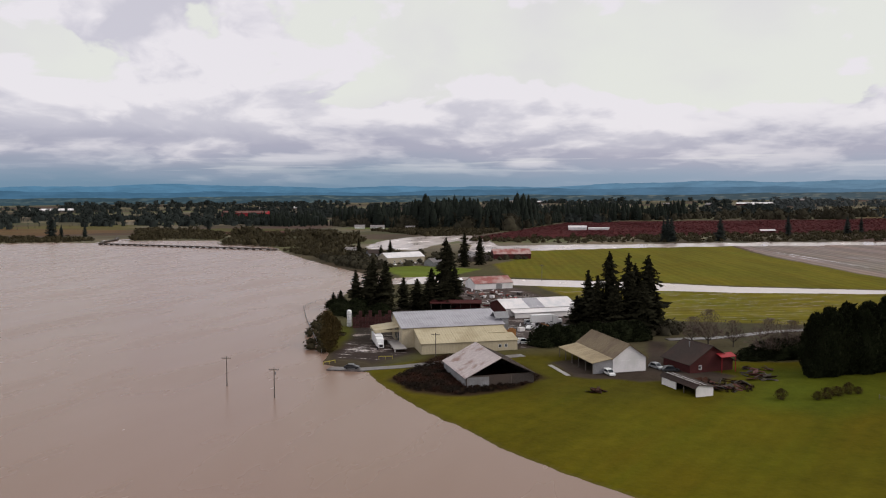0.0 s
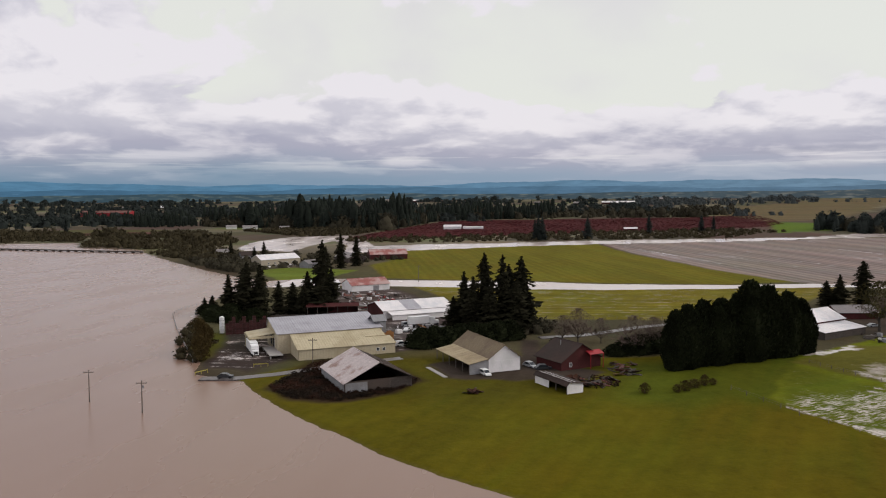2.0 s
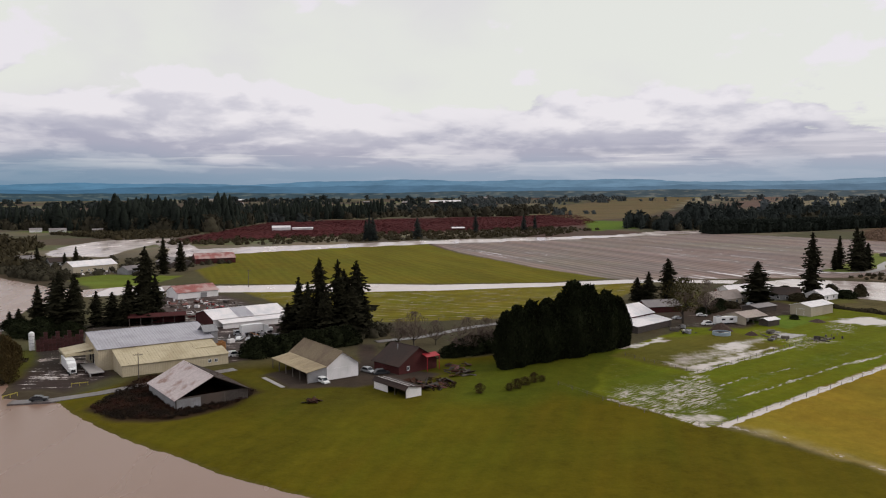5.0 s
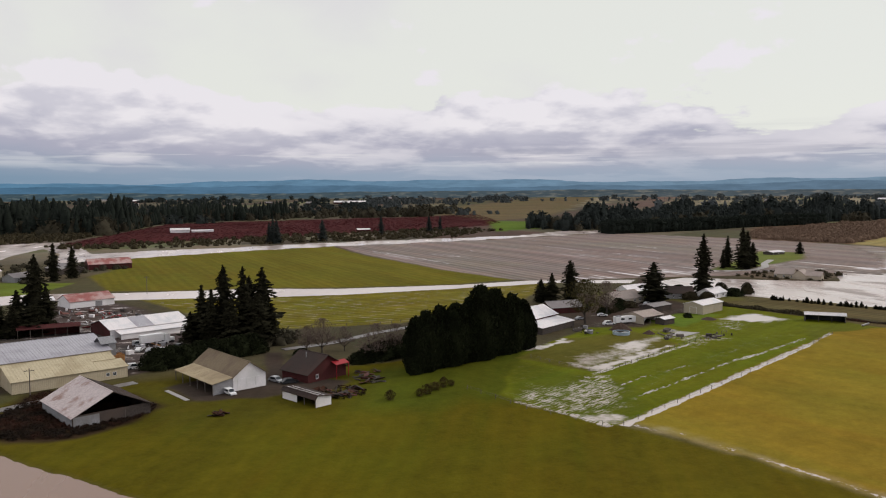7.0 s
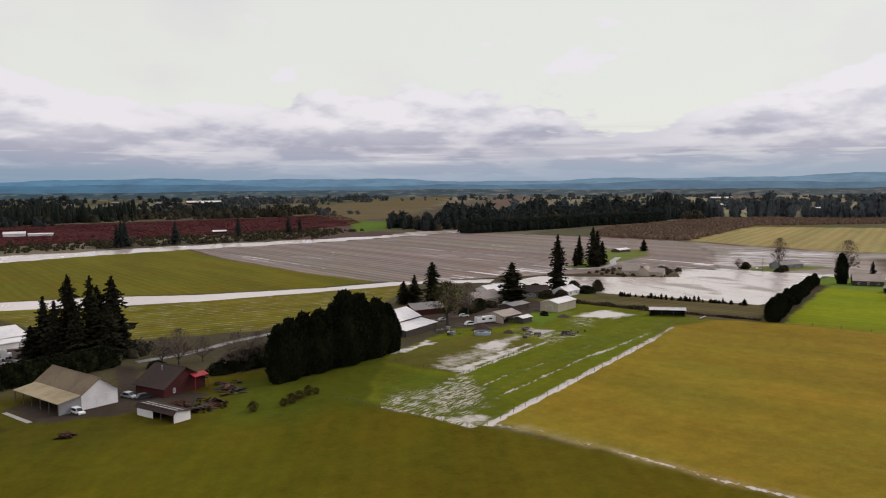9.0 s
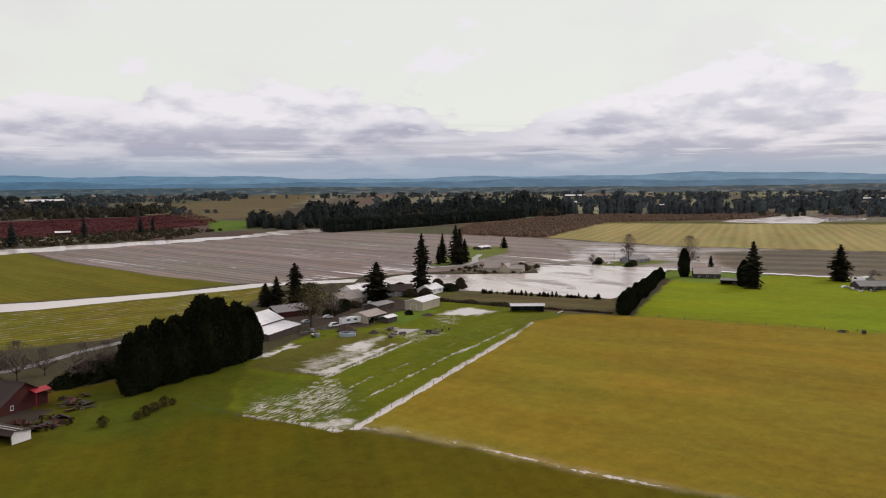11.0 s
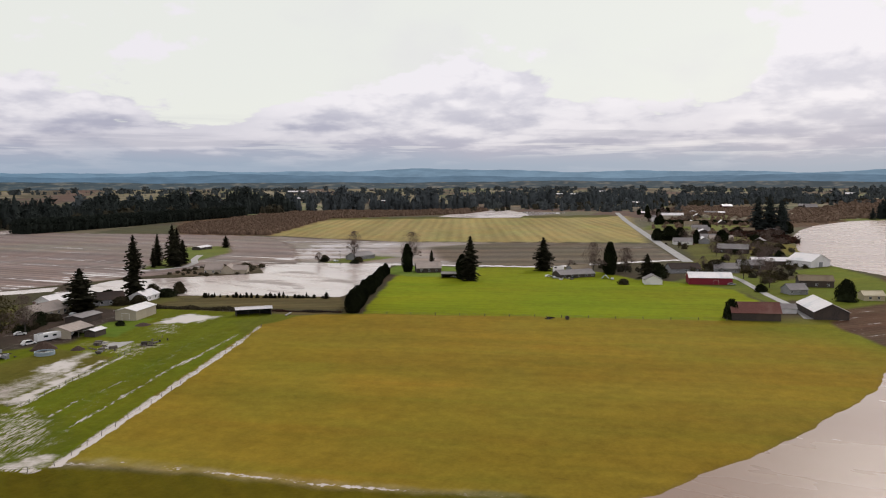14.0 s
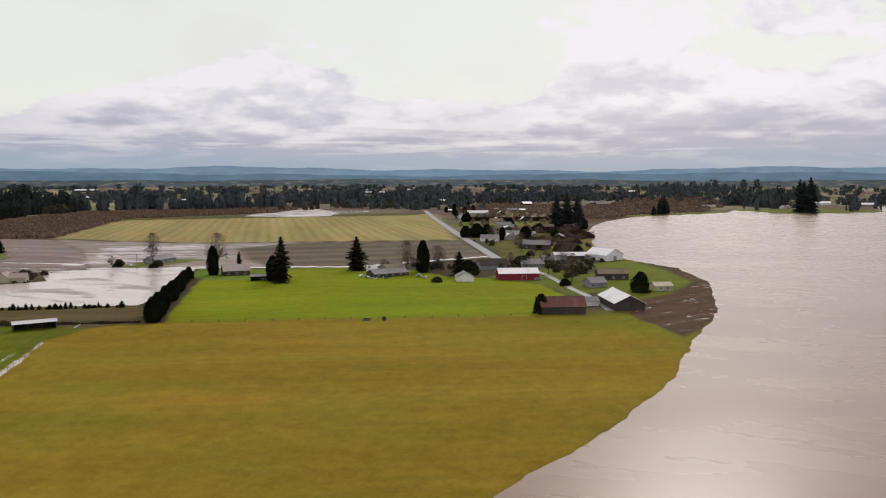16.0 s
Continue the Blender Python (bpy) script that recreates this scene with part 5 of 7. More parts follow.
def gable(name, x, y, turn, L, W, eave, ridge, wall, roof, label, category="house", group="", over=0.4, ridge_at=0.5,
          openings=(), open_faces=(), gable_wall=None, ribs=True, chimney=False, z=LAND):
    """A building with a pitched roof; its ridge runs along local x. Walls are panels, so that a face can stay open."""
    ob = thing(name, x, y, z - 0.05, turn, label, category, group)
    t = 0.16
    ry = -W / 2 + W * ridge_at
    for face in ("front", "back", "left", "right"):
        if face in open_faces:
            s = Solid()
            if face in ("front", "back"):
                yy = -W / 2 + 0.15 if face == "front" else W / 2 - 0.15
                n = max(2, int(L / 4))
                for i in range(n + 1):
                    xx = -L / 2 + 0.15 + (L - 0.3) * i / n
                    s.box(xx - 0.1, yy - 0.1, 0, xx + 0.1, yy + 0.1, eave)
                s.box(-L / 2, yy - 0.08, eave - 0.3, L / 2, yy + 0.08, eave)
            else:
                xx = -L / 2 + 0.15 if face == "left" else L / 2 - 0.15
                for yy in (-W / 2 + 0.15, -W / 6, W / 6, W / 2 - 0.15):
                    s.box(xx - 0.1, yy - 0.1, 0, xx + 0.1, yy + 0.1, eave)
                s.box(xx - 0.08, -W / 2, eave - 0.25, xx + 0.08, W / 2, eave)
            s.done("post_frame", "timber", ob)
            continue
        s = Solid()
        m = wall
        if face == "front":
            s.box(-L / 2, -W / 2, 0, L / 2, -W / 2 + t, eave)
        elif face == "back":
            s.box(-L / 2, W / 2 - t, 0, L / 2, W / 2, eave)
        else:
            x0 = -L / 2 if face == "left" else L / 2 - t
            pts = [(-W / 2 + t, 0), (W / 2 - t, 0), (W / 2 - t, eave), (ry, ridge - 0.05), (-W / 2 + t, eave)]
            k = len(pts)
            s.v = [(x0, a, b) for a, b in pts] + [(x0 + t, a, b) for a, b in pts]
            s.f = [tuple(reversed(range(k))), tuple(range(k, 2 * k))] + [(i, (i + 1) % k, k + (i + 1) % k, k + i) for i in range(k)]
            m = gable_wall or wall
        s.done("wall", m, ob)
    o = over
    for side in (-1, 1):
        edge = -W / 2 if side < 0 else W / 2
        run = abs(edge - ry)
        if run < 0.3:
            continue
        drop = (ridge - eave) / run * o
        a, b = (-L / 2 - o, edge + side * o, eave - drop + 0.12), (L / 2 + o, edge + side * o, eave - drop + 0.12)
        c, d = (L / 2 + o, ry, ridge + 0.12), (-L / 2 - o, ry, ridge + 0.12)
        s = Solid()
        s.slab([a, b, c, d] if side < 0 else [b, a, d, c], 0.13)
        sheet = s.done("roof", roof, ob)
        if ribs:
            add_ribs(sheet, roof, -L / 2 - o, L / 2 + o, a[1], a[2], ry, ridge + 0.12)
    s = Solid()
    s.box(-L / 2 - o, ry - 0.15, ridge + 0.10, L / 2 + o, ry + 0.15, ridge + 0.20)
    s.done("ridge_cap", roof, ob)
    for kind, face, u, zz, w, h, *m in openings:
        opening(kind, ob, face, u, zz, w, h, L, W, *m)
    if chimney:
        s = Solid()
        s.box(-L / 5 - 0.4, ry + 0.3, ridge - 1.2, -L / 5 + 0.4, ry + 1.0, ridge + 0.9)
        s.box(-L / 5 - 0.5, ry + 0.2, ridge + 0.9, -L / 5 + 0.5, ry + 1.1, ridge + 1.05)
        s.done("chimney", "roof_maroon", ob)
    return ob


def lean_to(parent, x0, x1, y0, y1, z0, z1, roof, wall, name="lean_to", closed=("front", "left", "right"), posts=False):
    """A lower roof against a building, in the building's own axes: z0 at y0, z1 at y1."""
    s = Solid()
    o = 0.35 if y0 < y1 else -0.35
    sl = (z1 - z0) / (y1 - y0) * o
    q = [(x0 - 0.3, y0 - o, z0 - sl + 0.12), (x1 + 0.3, y0 - o, z0 - sl + 0.12), (x1 + 0.3, y1, z1 + 0.12), (x0 - 0.3, y1, z1 + 0.12)]
    s.slab(q if y0 < y1 else [q[1], q[0], q[3], q[2]], 0.13)
    lt = s.done(name + "_roof", roof, parent)
    add_ribs(lt, roof, x0 - 0.3, x1 + 0.3, q[0][1], q[0][2], y1, z1 + 0.12)
    lo, hi = min(y0, y1), max(y0, y1)
    for face in closed:
        s = Solid()
        if face == "front":
            yy = y0
            s.box(x0, min(yy, yy + (0.15 if y0 < y1 else -0.15)), 0, x1, max(yy, yy + (0.15 if y0 < y1 else -0.15)), z0)
        else:
            xx = x0 if face == "left" else x1 - 0.15
            pts = [(y0, 0), (y1, 0), (y1, z1), (y0, z0)]
            s.v = [(xx, a, b) for a, b in pts] + [(xx + 0.15, a, b) for a, b in pts]
            s.f = [(3, 2, 1, 0), (4, 5, 6, 7)] + [(i, (i + 1) % 4, 4 + (i + 1) % 4, 4 + i) for i in range(4)]
        s.done(name + "_wall", wall, parent)
    if posts:
        n = max(2, int((x1 - x0) / 4.5))
        for i in range(n + 1):
            xx = x0 + 0.1 + (x1 - x0 - 0.2) * i / n
            Solid().box(xx - 0.1, y0 - 0.1, 0, xx + 0.1, y0 + 0.1, z0).done("post", "timber", parent)
    return lt


def win(face, *us, z=1.0, w=1.1, h=1.1):
    return [("window", face, u, z, w, h) for u in us]


# packing warehouse: tall hall, low front range, loading canopy and dock
def warehouse():
    a = radians(28.5)
    ox, oy = -69.3, 6.5

    def at(u, v):
        return ox + u * math.cos(a) - v * math.sin(a), oy + u * math.sin(a) + v * math.cos(a)
    x, y = at(13.6, 23.4)
    ob = gable("warehouse", x, y, 28.5, 35.5, 21.4, 6.6, 9.3, "wall_cream", "roof_metal",
               "long cream metal packing warehouse with grey roof and loading dock", "warehouse", ridge_at=0.86,
               openings=[("door", "left", -2, 1.2, 3.0, 3.2, "dark"), ("door", "left", 3, 1.2, 3.0, 3.2, "dark")])
    lean_to(ob, -13.6, 9.8, -23.4, -10.7, 3.4, 6.2, "roof_cream", "wall_cream", "front_range")
    lean_to(ob, 9.8, 18.4, -23.4, -16.7, 3.4, 4.7, "roof_cream", "wall_cream", "end_range", ("front", "right"))
    lean_to(ob, 9.8, 16.8, -16.7, -10.7, 4.9, 6.2, "roof_cream", "wall_cream", "inner_range", ("right",))
    for u in (12.5, 14.5):
        opening("window", ob, "front", u, 1.2, 0.9, 0.9, 35.5, 46.8)
    Solid().box(-21.5, -17.5, 0.9, -17.3, -2, 1.15).box(-21.4, -17.4, 0, -21.0, -17.0, 0.9).box(-21.4, -10, 0, -21.0, -9.6, 0.9).box(-21.4, -2.6, 0, -21.0, -2.2, 0.9).done("dock", "concrete", ob)
    s = Solid()
    s.slab([(-26, -4, 5.0), (-17.3, -4, 6.0), (-17.3, 8, 6.0), (-26, 8, 5.0)], 0.16)
    s.box(-26, -4.1, 4.3, -17.3, -3.95, 5.1)
    s.box(-26.1, -4, 4.2, -25.95, 8, 4.9)
    s.done("canopy", "roof_cream", ob)
    for xx, yy in ((-25.7, -3.7), (-25.7, 7.7), (-25.7, 2)):
        Solid().box(xx - 0.15, yy - 0.15, 0, xx + 0.15, yy + 0.15, 4.9).done("post", "wall_cream", ob)
    s = Solid()
    s.slab([(15.5, -8, 8.2), (20.5, -8, 8.2), (20.5, -4.5, 10.0), (15.5, -4.5, 10.0)], 0.15)
    s.slab([(20.5, -1, 8.2), (15.5, -1, 8.2), (15.5, -4.5, 10.0), (20.5, -4.5, 10.0)], 0.15)
    s.box(18.0, -7.6, 4, 20.2, -1.4, 8.2)
    s.done("hoist_house", "wall_grey", ob)
    return at


wh = warehouse()


def crate_stack(x, y, turn, nx, ny, nz, label, mat="orange"):
    ob = thing("crate_stack", x, y, LAND - 0.03, turn, label, "crates")
    me = None
    for i in range(nx):
        for j in range(ny):
            for k in range(nz):
                if k == nz - 1 and (i * 7 + j * 3) % 4 == 0 or k >= nz - 3 and nz > 5 and (i * 5 // 3) % 5 < k - nz + 4:
                    continue
                if me is None:
                    s = Solid()
                    for q, z in ((0.0, 0.05), (0.0, 0.74), (0.07, 0.74), (0.07, 0.14)):
                        s.v += [(q, q, z), (1.2 - q, q, z), (1.2 - q, 1.2 - q, z), (q, 1.2 - q, z)]
                    s.f = [(3, 2, 1, 0), (12, 13, 14, 15)]
                    for q in range(3):
                        for e in range(4):
                            s.f.append((4 * q + e, 4 * q + (e + 1) % 4, 4 * q + 4 + (e + 1) % 4, 4 * q + 4 + e))
                    c = s.done("crate", mat, ob)
                    me = c.data
                else:
                    c = new("crate", me)
                    c.parent = ob
                c.location = (i * 1.25, j * 1.25, k * 0.8)
    return ob


crate_stack(*wh(33, 20), 28.5, 4, 3, 4, "stacked orange wooden fruit crates beside the warehouse")


def truck(x, y, turn, label, long=14.5):
    """A lorry: tractor with bonnet, and a white box trailer."""
    ob = thing("truck", x, y, LAND - 0.03, turn, label, "truck")
    Solid().box(-long, -1.28, 1.15, -4.6, 1.28, 4.0, 0.08).done("trailer", "white", ob)
    s = Solid()
    s.prism([(-4.1, -1.2), (-2.1, -1.2), (-2.1, 1.2), (-4.1, 1.2)], 0.9, 3.2)
    s.slab([(-4.1, -1.2, 3.75), (-2.6, -1.2, 3.3), (-2.6, 1.2, 3.3), (-4.1, 1.2, 3.75)], 0.3)
    s.box(-2.1, -0.95, 0.8, -0.2, 0.95, 2.0, 0.2)
    s.box(-4.6, -0.9, 0.75, -0.3, 0.9, 0.95)
    s.done("cab", "white", ob)
    Solid().slab([(-2.09, -1.05, 2.25), (-2.09, 1.05, 2.25), (-2.25, 1.05, 3.05), (-2.25, -1.05, 3.05)], 0.04).done("windscreen", "glass", ob)
    Solid().box(-0.22, -0.6, 0.95, -0.16, 0.6, 1.8).done("grille", "dark", ob)
    for xx in (-1.1, -3.4, -4.6 - 0.2, -long + 1.2, -long + 2.5):
        for yy in (-1.15, 0.9):
            Solid().rod((xx, yy, 0.5), (xx, yy + 0.28, 0.5), 0.5, n=12).done("wheel", "dark", ob)
    return ob


truck(*wh(-11.5, 10.5), 28.5 - 90, "white lorry with box trailer parked at the loading dock")


def car(x, y, turn, paint, label, tall=1.45, long=4.5, van=False, group="parked cars", z=LAND):
    ob = thing("car", x, y, z - 0.03, turn, label, "car", group)
    h = long / 2
    s = Solid()
    side = [(-h, 0.35), (h, 0.35), (h, 0.75), (h - 1.1, 0.95), (h - 1.9, tall - 0.05), (-h + (0.2 if van else 1.2), tall), (-h + (0.05 if van else 0.3), 0.98), (-h, 0.8)]
    n = len(side)
    s.v = [(a, -0.86, b) for a, b in side] + [(a, 0.86, b) for a, b in side]
    s.f = [tuple(range(n)), tuple(reversed(range(n, 2 * n)))] + [((i + 1) % n, i, n + i, n + (i + 1) % n) for i in range(n)]
    s.done("body", paint, ob)
    for yy in (-0.875, 0.865):
        s = Solid()
        s.v = [(h - 1.25, yy, 0.98), (h - 1.95, yy, tall - 0.12), (-h + 1.3, yy, tall - 0.1), (-h + 0.7, yy, 0.98),
               (h - 1.25, yy + 0.01, 0.98), (h - 1.95, yy + 0.01, tall - 0.12), (-h + 1.3, yy + 0.01, tall - 0.1), (-h + 0.7, yy + 0.01, 0.98)]
        s.f = [(0, 1, 2, 3), (7, 6, 5, 4), (0, 4, 5, 1), (1, 5, 6, 2), (2, 6, 7, 3), (3, 7, 4, 0)]
        s.done("side_window", "glass", ob)
    s = Solid()
    s.slab([(h - 1.08, -0.75, 0.99), (h - 1.08, 0.75, 0.99), (h - 1.86, 0.75, tall - 0.08), (h - 1.86, -0.75, tall - 0.08)], 0.02)
    s.done("windscreen", "glass", ob)
    for xx in (-h + 0.85, h - 0.85):
        for yy in (-0.9, 0.68):
            Solid().rod((xx, yy, 0.33), (xx, yy + 0.22, 0.33), 0.33, n=12).done("wheel", "dark", ob)
    return ob


car(-83, -18.0, 8, "paint_black", "dark car at the flooded end of the lane", group="")

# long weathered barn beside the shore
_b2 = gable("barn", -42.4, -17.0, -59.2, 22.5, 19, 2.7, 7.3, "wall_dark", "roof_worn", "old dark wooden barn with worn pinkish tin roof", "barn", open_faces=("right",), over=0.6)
Solid().box(11.07, -9.3, 0, 11.23, -3.2, 2.5).done("gable_panel", "wall_grey", _b2, "pale weathered boards")
Solid().box(-11.1, -9.72, 0.1, 11.0, -9.56, 2.4).done("side_panel", "wall_grey", _b2)
# the back slope and its ribs take the dark roof material
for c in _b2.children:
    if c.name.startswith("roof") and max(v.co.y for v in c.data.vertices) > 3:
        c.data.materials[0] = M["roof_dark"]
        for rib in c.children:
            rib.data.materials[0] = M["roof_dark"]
Solid().box(11.06, -3.1, 0.0, 11.2, 9.3, 2.6).box(11.06, -9.2, 2.62, 11.2, 9.2, 2.9).done("gable_panel", "wall_dark", _b2)

# white-gabled barn with tin lean-to
_b3 = gable("barn", -10.6, 8.5, -60.5, 25.6, 10.5, 4.2, 7.9, "wall_grey", "roof_brown", "tall barn with white gable and brown tin roof", "barn", over=0.5, gable_wall="wall_white",
            openings=[("door", "right", -2.4, 0, 2.6, 3.4, "wall_white"), ("door", "right", 0.4, 0, 2.6, 3.4, "wall_white"), ("door", "right", 3.2, 0, 2.6, 3.4, "wall_white")])
lean_to(_b3, -12.0, 12.8, -11.2, -5.25, 3.2, 4.2, "roof_tan", "wall_grey", "lean_to", ("right",), posts=True)

# open shed with white ends
_b4 = gable("shed", 10.9, -20.0, -56.2, 14.9, 5.2, 2.5, 3.15, "wall_white", "roof_dark", "small white shed with open bays and dark panel roof", "shed", over=0.35, ridge_at=0.12, open_faces=("front",))
Solid().box(-7.3, -2.56, 0, -0.8, -2.42, 2.5).done("front_panel", "wall_white", _b4)
# black sheets added inside the bays, in place of the shade in there
Solid().box(-7.0, 2.25, 0.02, 7.0, 2.40, 2.3).box(7.0, -2.3, 0.02, 7.12, 2.2, 2.3).done("lining", "dark", _b4)
for i in range(2):
    yy = -1.2 + i * 1.7
    Solid().slab([(-7.3, yy, 3.34 - (yy + 1.98) * 0.142), (7.3, yy, 3.34 - (yy + 1.98) * 0.142), (7.3, yy + 0.22, 3.34 - (yy + 2.20) * 0.142), (-7.3, yy + 0.22, 3.34 - (yy + 2.20) * 0.142)], 0.03).done("roof_strip", "roof_white", _b4)

# dark red house
_b5 = gable("house", 14.6, 8.6, -53, 12, 15, 2.9, 7.4, "wall_red", "roof_dark", "dark red wooden house with low dark shingle roof", "house", over=0.7, ribs=False,
            openings=win("right", -4.0, w=0.8))
Solid().slab([(6.1, 1.5, 5.2), (8.4, 1.5, 4.4), (8.4, 6.8, 4.4), (6.1, 6.8, 5.2)], 0.12).box(8.1, 1.7, 0, 8.25, 1.85, 4.3).box(8.1, 6.5, 0, 8.25, 6.65, 4.3).done("awning", "red", _b5, "bright red awning")
s = Solid()
s.rod((-1, -2.2, 5.8), (-1, -2.2, 7.5), 0.13, n=8).rod((-1, -2.2, 7.5), (-1, -2.2, 7.7), 0.2, n=8)
s.done("flue", "wall_grey", _b5)

# farmyard halls
_lh = gable("long_hall", -50.5, 107, 31, 32, 21, 3.4, 6.0, "wall_white", "roof_white", "long white farm hall with white and grey metal roof", "hall", openings=[("door", "front", -6, 0, 4, 2.8, "wall_grey"), ("door", "front", 4, 0, 4, 2.8, "wall_grey")], gable_wall="wall_red")
Solid().slab([(-5.5, -10.95, 3.42), (1.5, -10.95, 3.42), (1.5, -0.3, 6.14), (-5.5, -0.3, 6.14)], 0.03).done("roof_panel", "roof_metal", _lh, "darker grey roof section")
lean_to(_lh, -14, 15, -16, -10.6, 2.2, 3.0, "roof_white", "wall_white", "front_range", ("front", "right"))
gable("packing_shed", -89, 191, 35, 22, 15, 3.3, 6.2, "wall_white", "roof_red", "white shed with rust-red tin roof", "shed", openings=[("door", "front", 3, 0, 3.5, 2.6, "wall_grey")])
gable("poultry_house", -192, 341, 47, 32, 16, 4.4, 7.6, "wall_tan", "roof_white", "long tan shed with white metal roof", "shed", openings=win("front", -10, -5, 0, 5, 10))
gable("cottage", -157, 318, 60, 15, 10, 3.0, 5.5, "wall_grey", "roof_grey", "small grey house with pale shingle roof", "house", ribs=False, openings=win("front", -4, 0, 4))
gable("cottage", -264, 411, 15, 14, 11, 3.0, 6.2, "wall_dark", "roof_grey", "small dark house with grey roof by the water", "house", ribs=False, openings=win("front", -4, 0, 4))
gable("cottage", -233, 390, 40, 13, 10, 3.0, 5.8, "wall_grey", "roof_dark", "small house with dark roof among bare bushes", "house", ribs=False, openings=win("front", -4, 0, 4))
gable("barn", -141, 368, -50, 24, 16, 3.6, 6.6, "wall_dark", "roof_grey", "dark barn with pale weathered roof", "barn")
gable("barn", -117, 396, 20, 30, 18, 4.0, 7.5, "wall_red", "roof_red", "red barn with faded red tin roof at the field edge", "barn")
gable("farm_shed", -112, 196, 30, 12, 8, 2.6, 4.0, "wall_white", "roof_white", "low white shed beside the red-roofed shed", "shed")
for x, y, nx, nz in ((-110.5, 48.5, 12, 8),):
    crate_stack(x, y, 23, nx, 2, nz, "tall stack of dark red fruit bins in the yard", "bins")
for i, (x, y, w) in enumerate(((-84, 103, 22), (-70, 72, 14))):
    gable("machine_shed", x, y, 14, w, 6, 3.6, 4.6, "wall_red", "wall_red", "dark red lean machine shed under the firs", "shed", open_faces=("front",))

# houses and sheds beside the pasture
_wb = gable("barn", 105, 75, 38, 24.4, 14, 4.8, 8.0, "wall_red", "roof_white", "dark red-brown barn with bright white metal roof", "barn", over=0.5)
lean_to(_wb, -12.2, 12.2, -15.2, -7, 2.7, 3.9, "roof_white", "wall_dark", "lean_to", ("front", "left", "right"))
gable("red_barn", 133.5, 109, 8, 17, 9, 2.8, 5.2, "wall_red", "roof_grey", "small red barn with weathered grey roof", "barn")
gable("metal_garage", 196.5, 93.5, 30.5, 18, 9.5, 4.2, 5.4, "wall_tan", "roof_white", "tan metal garage with white roof", "garage", openings=[("door", "left", 0, 0, 3.2, 3.0, "wall_tan")])
gable("pole_shed", 157.5, 76, 26, 13, 11, 3.0, 4.6, "wall_tan", "roof_pale", "tan open-fronted shed with pale grey roof", "shed", open_faces=("front",))
gable("tack_room", 163.5, 68, 26, 7, 4.5, 2.4, 3.0, "wall_dark", "roof_white", "small dark hut with pale flat roof", "shed")
gable("field_shelter", 231, 56, -34, 15.5, 6, 3.2, 4.0, "dark", "roof_white", "black field shelter with pale roof at the pasture corner", "shed", ridge_at=0.2, open_faces=("front",))
gable("house", 173, 130, 25, 20, 12, 2.8, 5.8, "wall_tan", "roof_pale", "single-storey tan house with pale pinkish roof", "house", ribs=False, openings=win("front", -7, -2, 3, 7), chimney=True)
gable("house", 191, 154, 20, 16, 11, 3.0, 5.6, "wall_white", "roof_white", "white house with pale metal roof", "house", openings=win("front", -5, 0, 5))
gable("house", 209, 138, -20, 13, 11, 3.0, 6.0, "wall_grey", "roof_dark", "grey house with dark roof beneath tall fir", "house", ribs=False, openings=win("front", -4, 0, 4))
gable("house", 227, 136, 30, 14, 9, 2.8, 5.0, "wall_white", "roof_white", "low white outbuilding with white roof", "house", openings=win("front", -3, 3))
gable("house", 178, 104, 28, 14, 8, 2.4, 3.2, "wall_dark", "roof_grey", "low dark shed behind the garage", "shed", ribs=False)
_i1 = gable("house", 320, 204, -50, 11, 9, 3.0, 6.6, "wall_tan", "roof_pale", "large tan house with steep roofs on flooded ground", "house", ribs=False, openings=win("front", -5, 0, 5) + win("right", -3, 3), z=0.3)
gable("house", 326, 197, 38, 11, 8, 2.8, 5.8, "wall_tan", "roof_pale", "tan house wing with grey gabled roof", "house", ribs=False, openings=win("front", -4, 0, 4), z=0.3)
gable("house", 330, 190, -52, 9, 7, 2.8, 5.2, "wall_tan", "roof_pale", "small tan outbuilding on flooded ground", "house", ribs=False, z=0.3)
gable("house", 425, 364, 20, 17, 9, 2.2, 3.2, "wall_dark", "roof_white", "far low house with pale roof on an island of lawn", "house", openings=win("front", -7, 0, 7))
gable("house", 445, 192, 5, 22, 11, 2.8, 5.2, "wall_grey", "roof_grey", "low grey house surrounded by flood water", "house", ribs=False, openings=win("front", -7, -2, 3, 7), z=0.4)

# village along the road
gable("house", 409, 97, -45, 16, 13, 3.0, 6.4, "wall_dark", "roof_pale", "dark house with pale grey roof at the green field's edge", "house", ribs=False, openings=win("front", -5, 0, 5))
gable("carport", 392, 65, -55, 12, 8, 2.8, 3.6, "wall_dark", "roof_grey", "dark open carport beside a tall fir", "shed", open_faces=("front",))
gable("house", 440, 6, -33, 24, 11, 2.3, 4.6, "wall_dark", "roof_grey", "long low farmhouse with grey roof", "house", ribs=False, openings=win("front", -9, -4, 1, 6, 10))
gable("house", 462, 14, -30, 14, 9, 3.0, 5.2, "wall_grey", "roof_brown", "brown-roofed house behind the farmhouse", "house", ribs=False, openings=win("front", -4, 0, 4))
gable("garage", 438, -46, 30, 10, 10, 2.8, 5.4, "wall_white", "roof_grey", "small white garage with grey gabled roof", "garage", openings=[("door", "left", 0, 0, 2.8, 2.3, "wall_white")])
gable("red_barn", 458, -72, -61, 24, 12, 4.0, 6.6, "crimson", "roof_white", "crimson barn with white metal roof", "barn", openings=[("door", "front", 3, 0, 2.6, 2.6, "crimson")])
gable("long_barn", 352, -127, -60.5, 20, 9, 3.6, 7.4, "wall_dark", "roof_maroon", "dark barn with maroon shingle roof at the field edge", "barn", ribs=False)
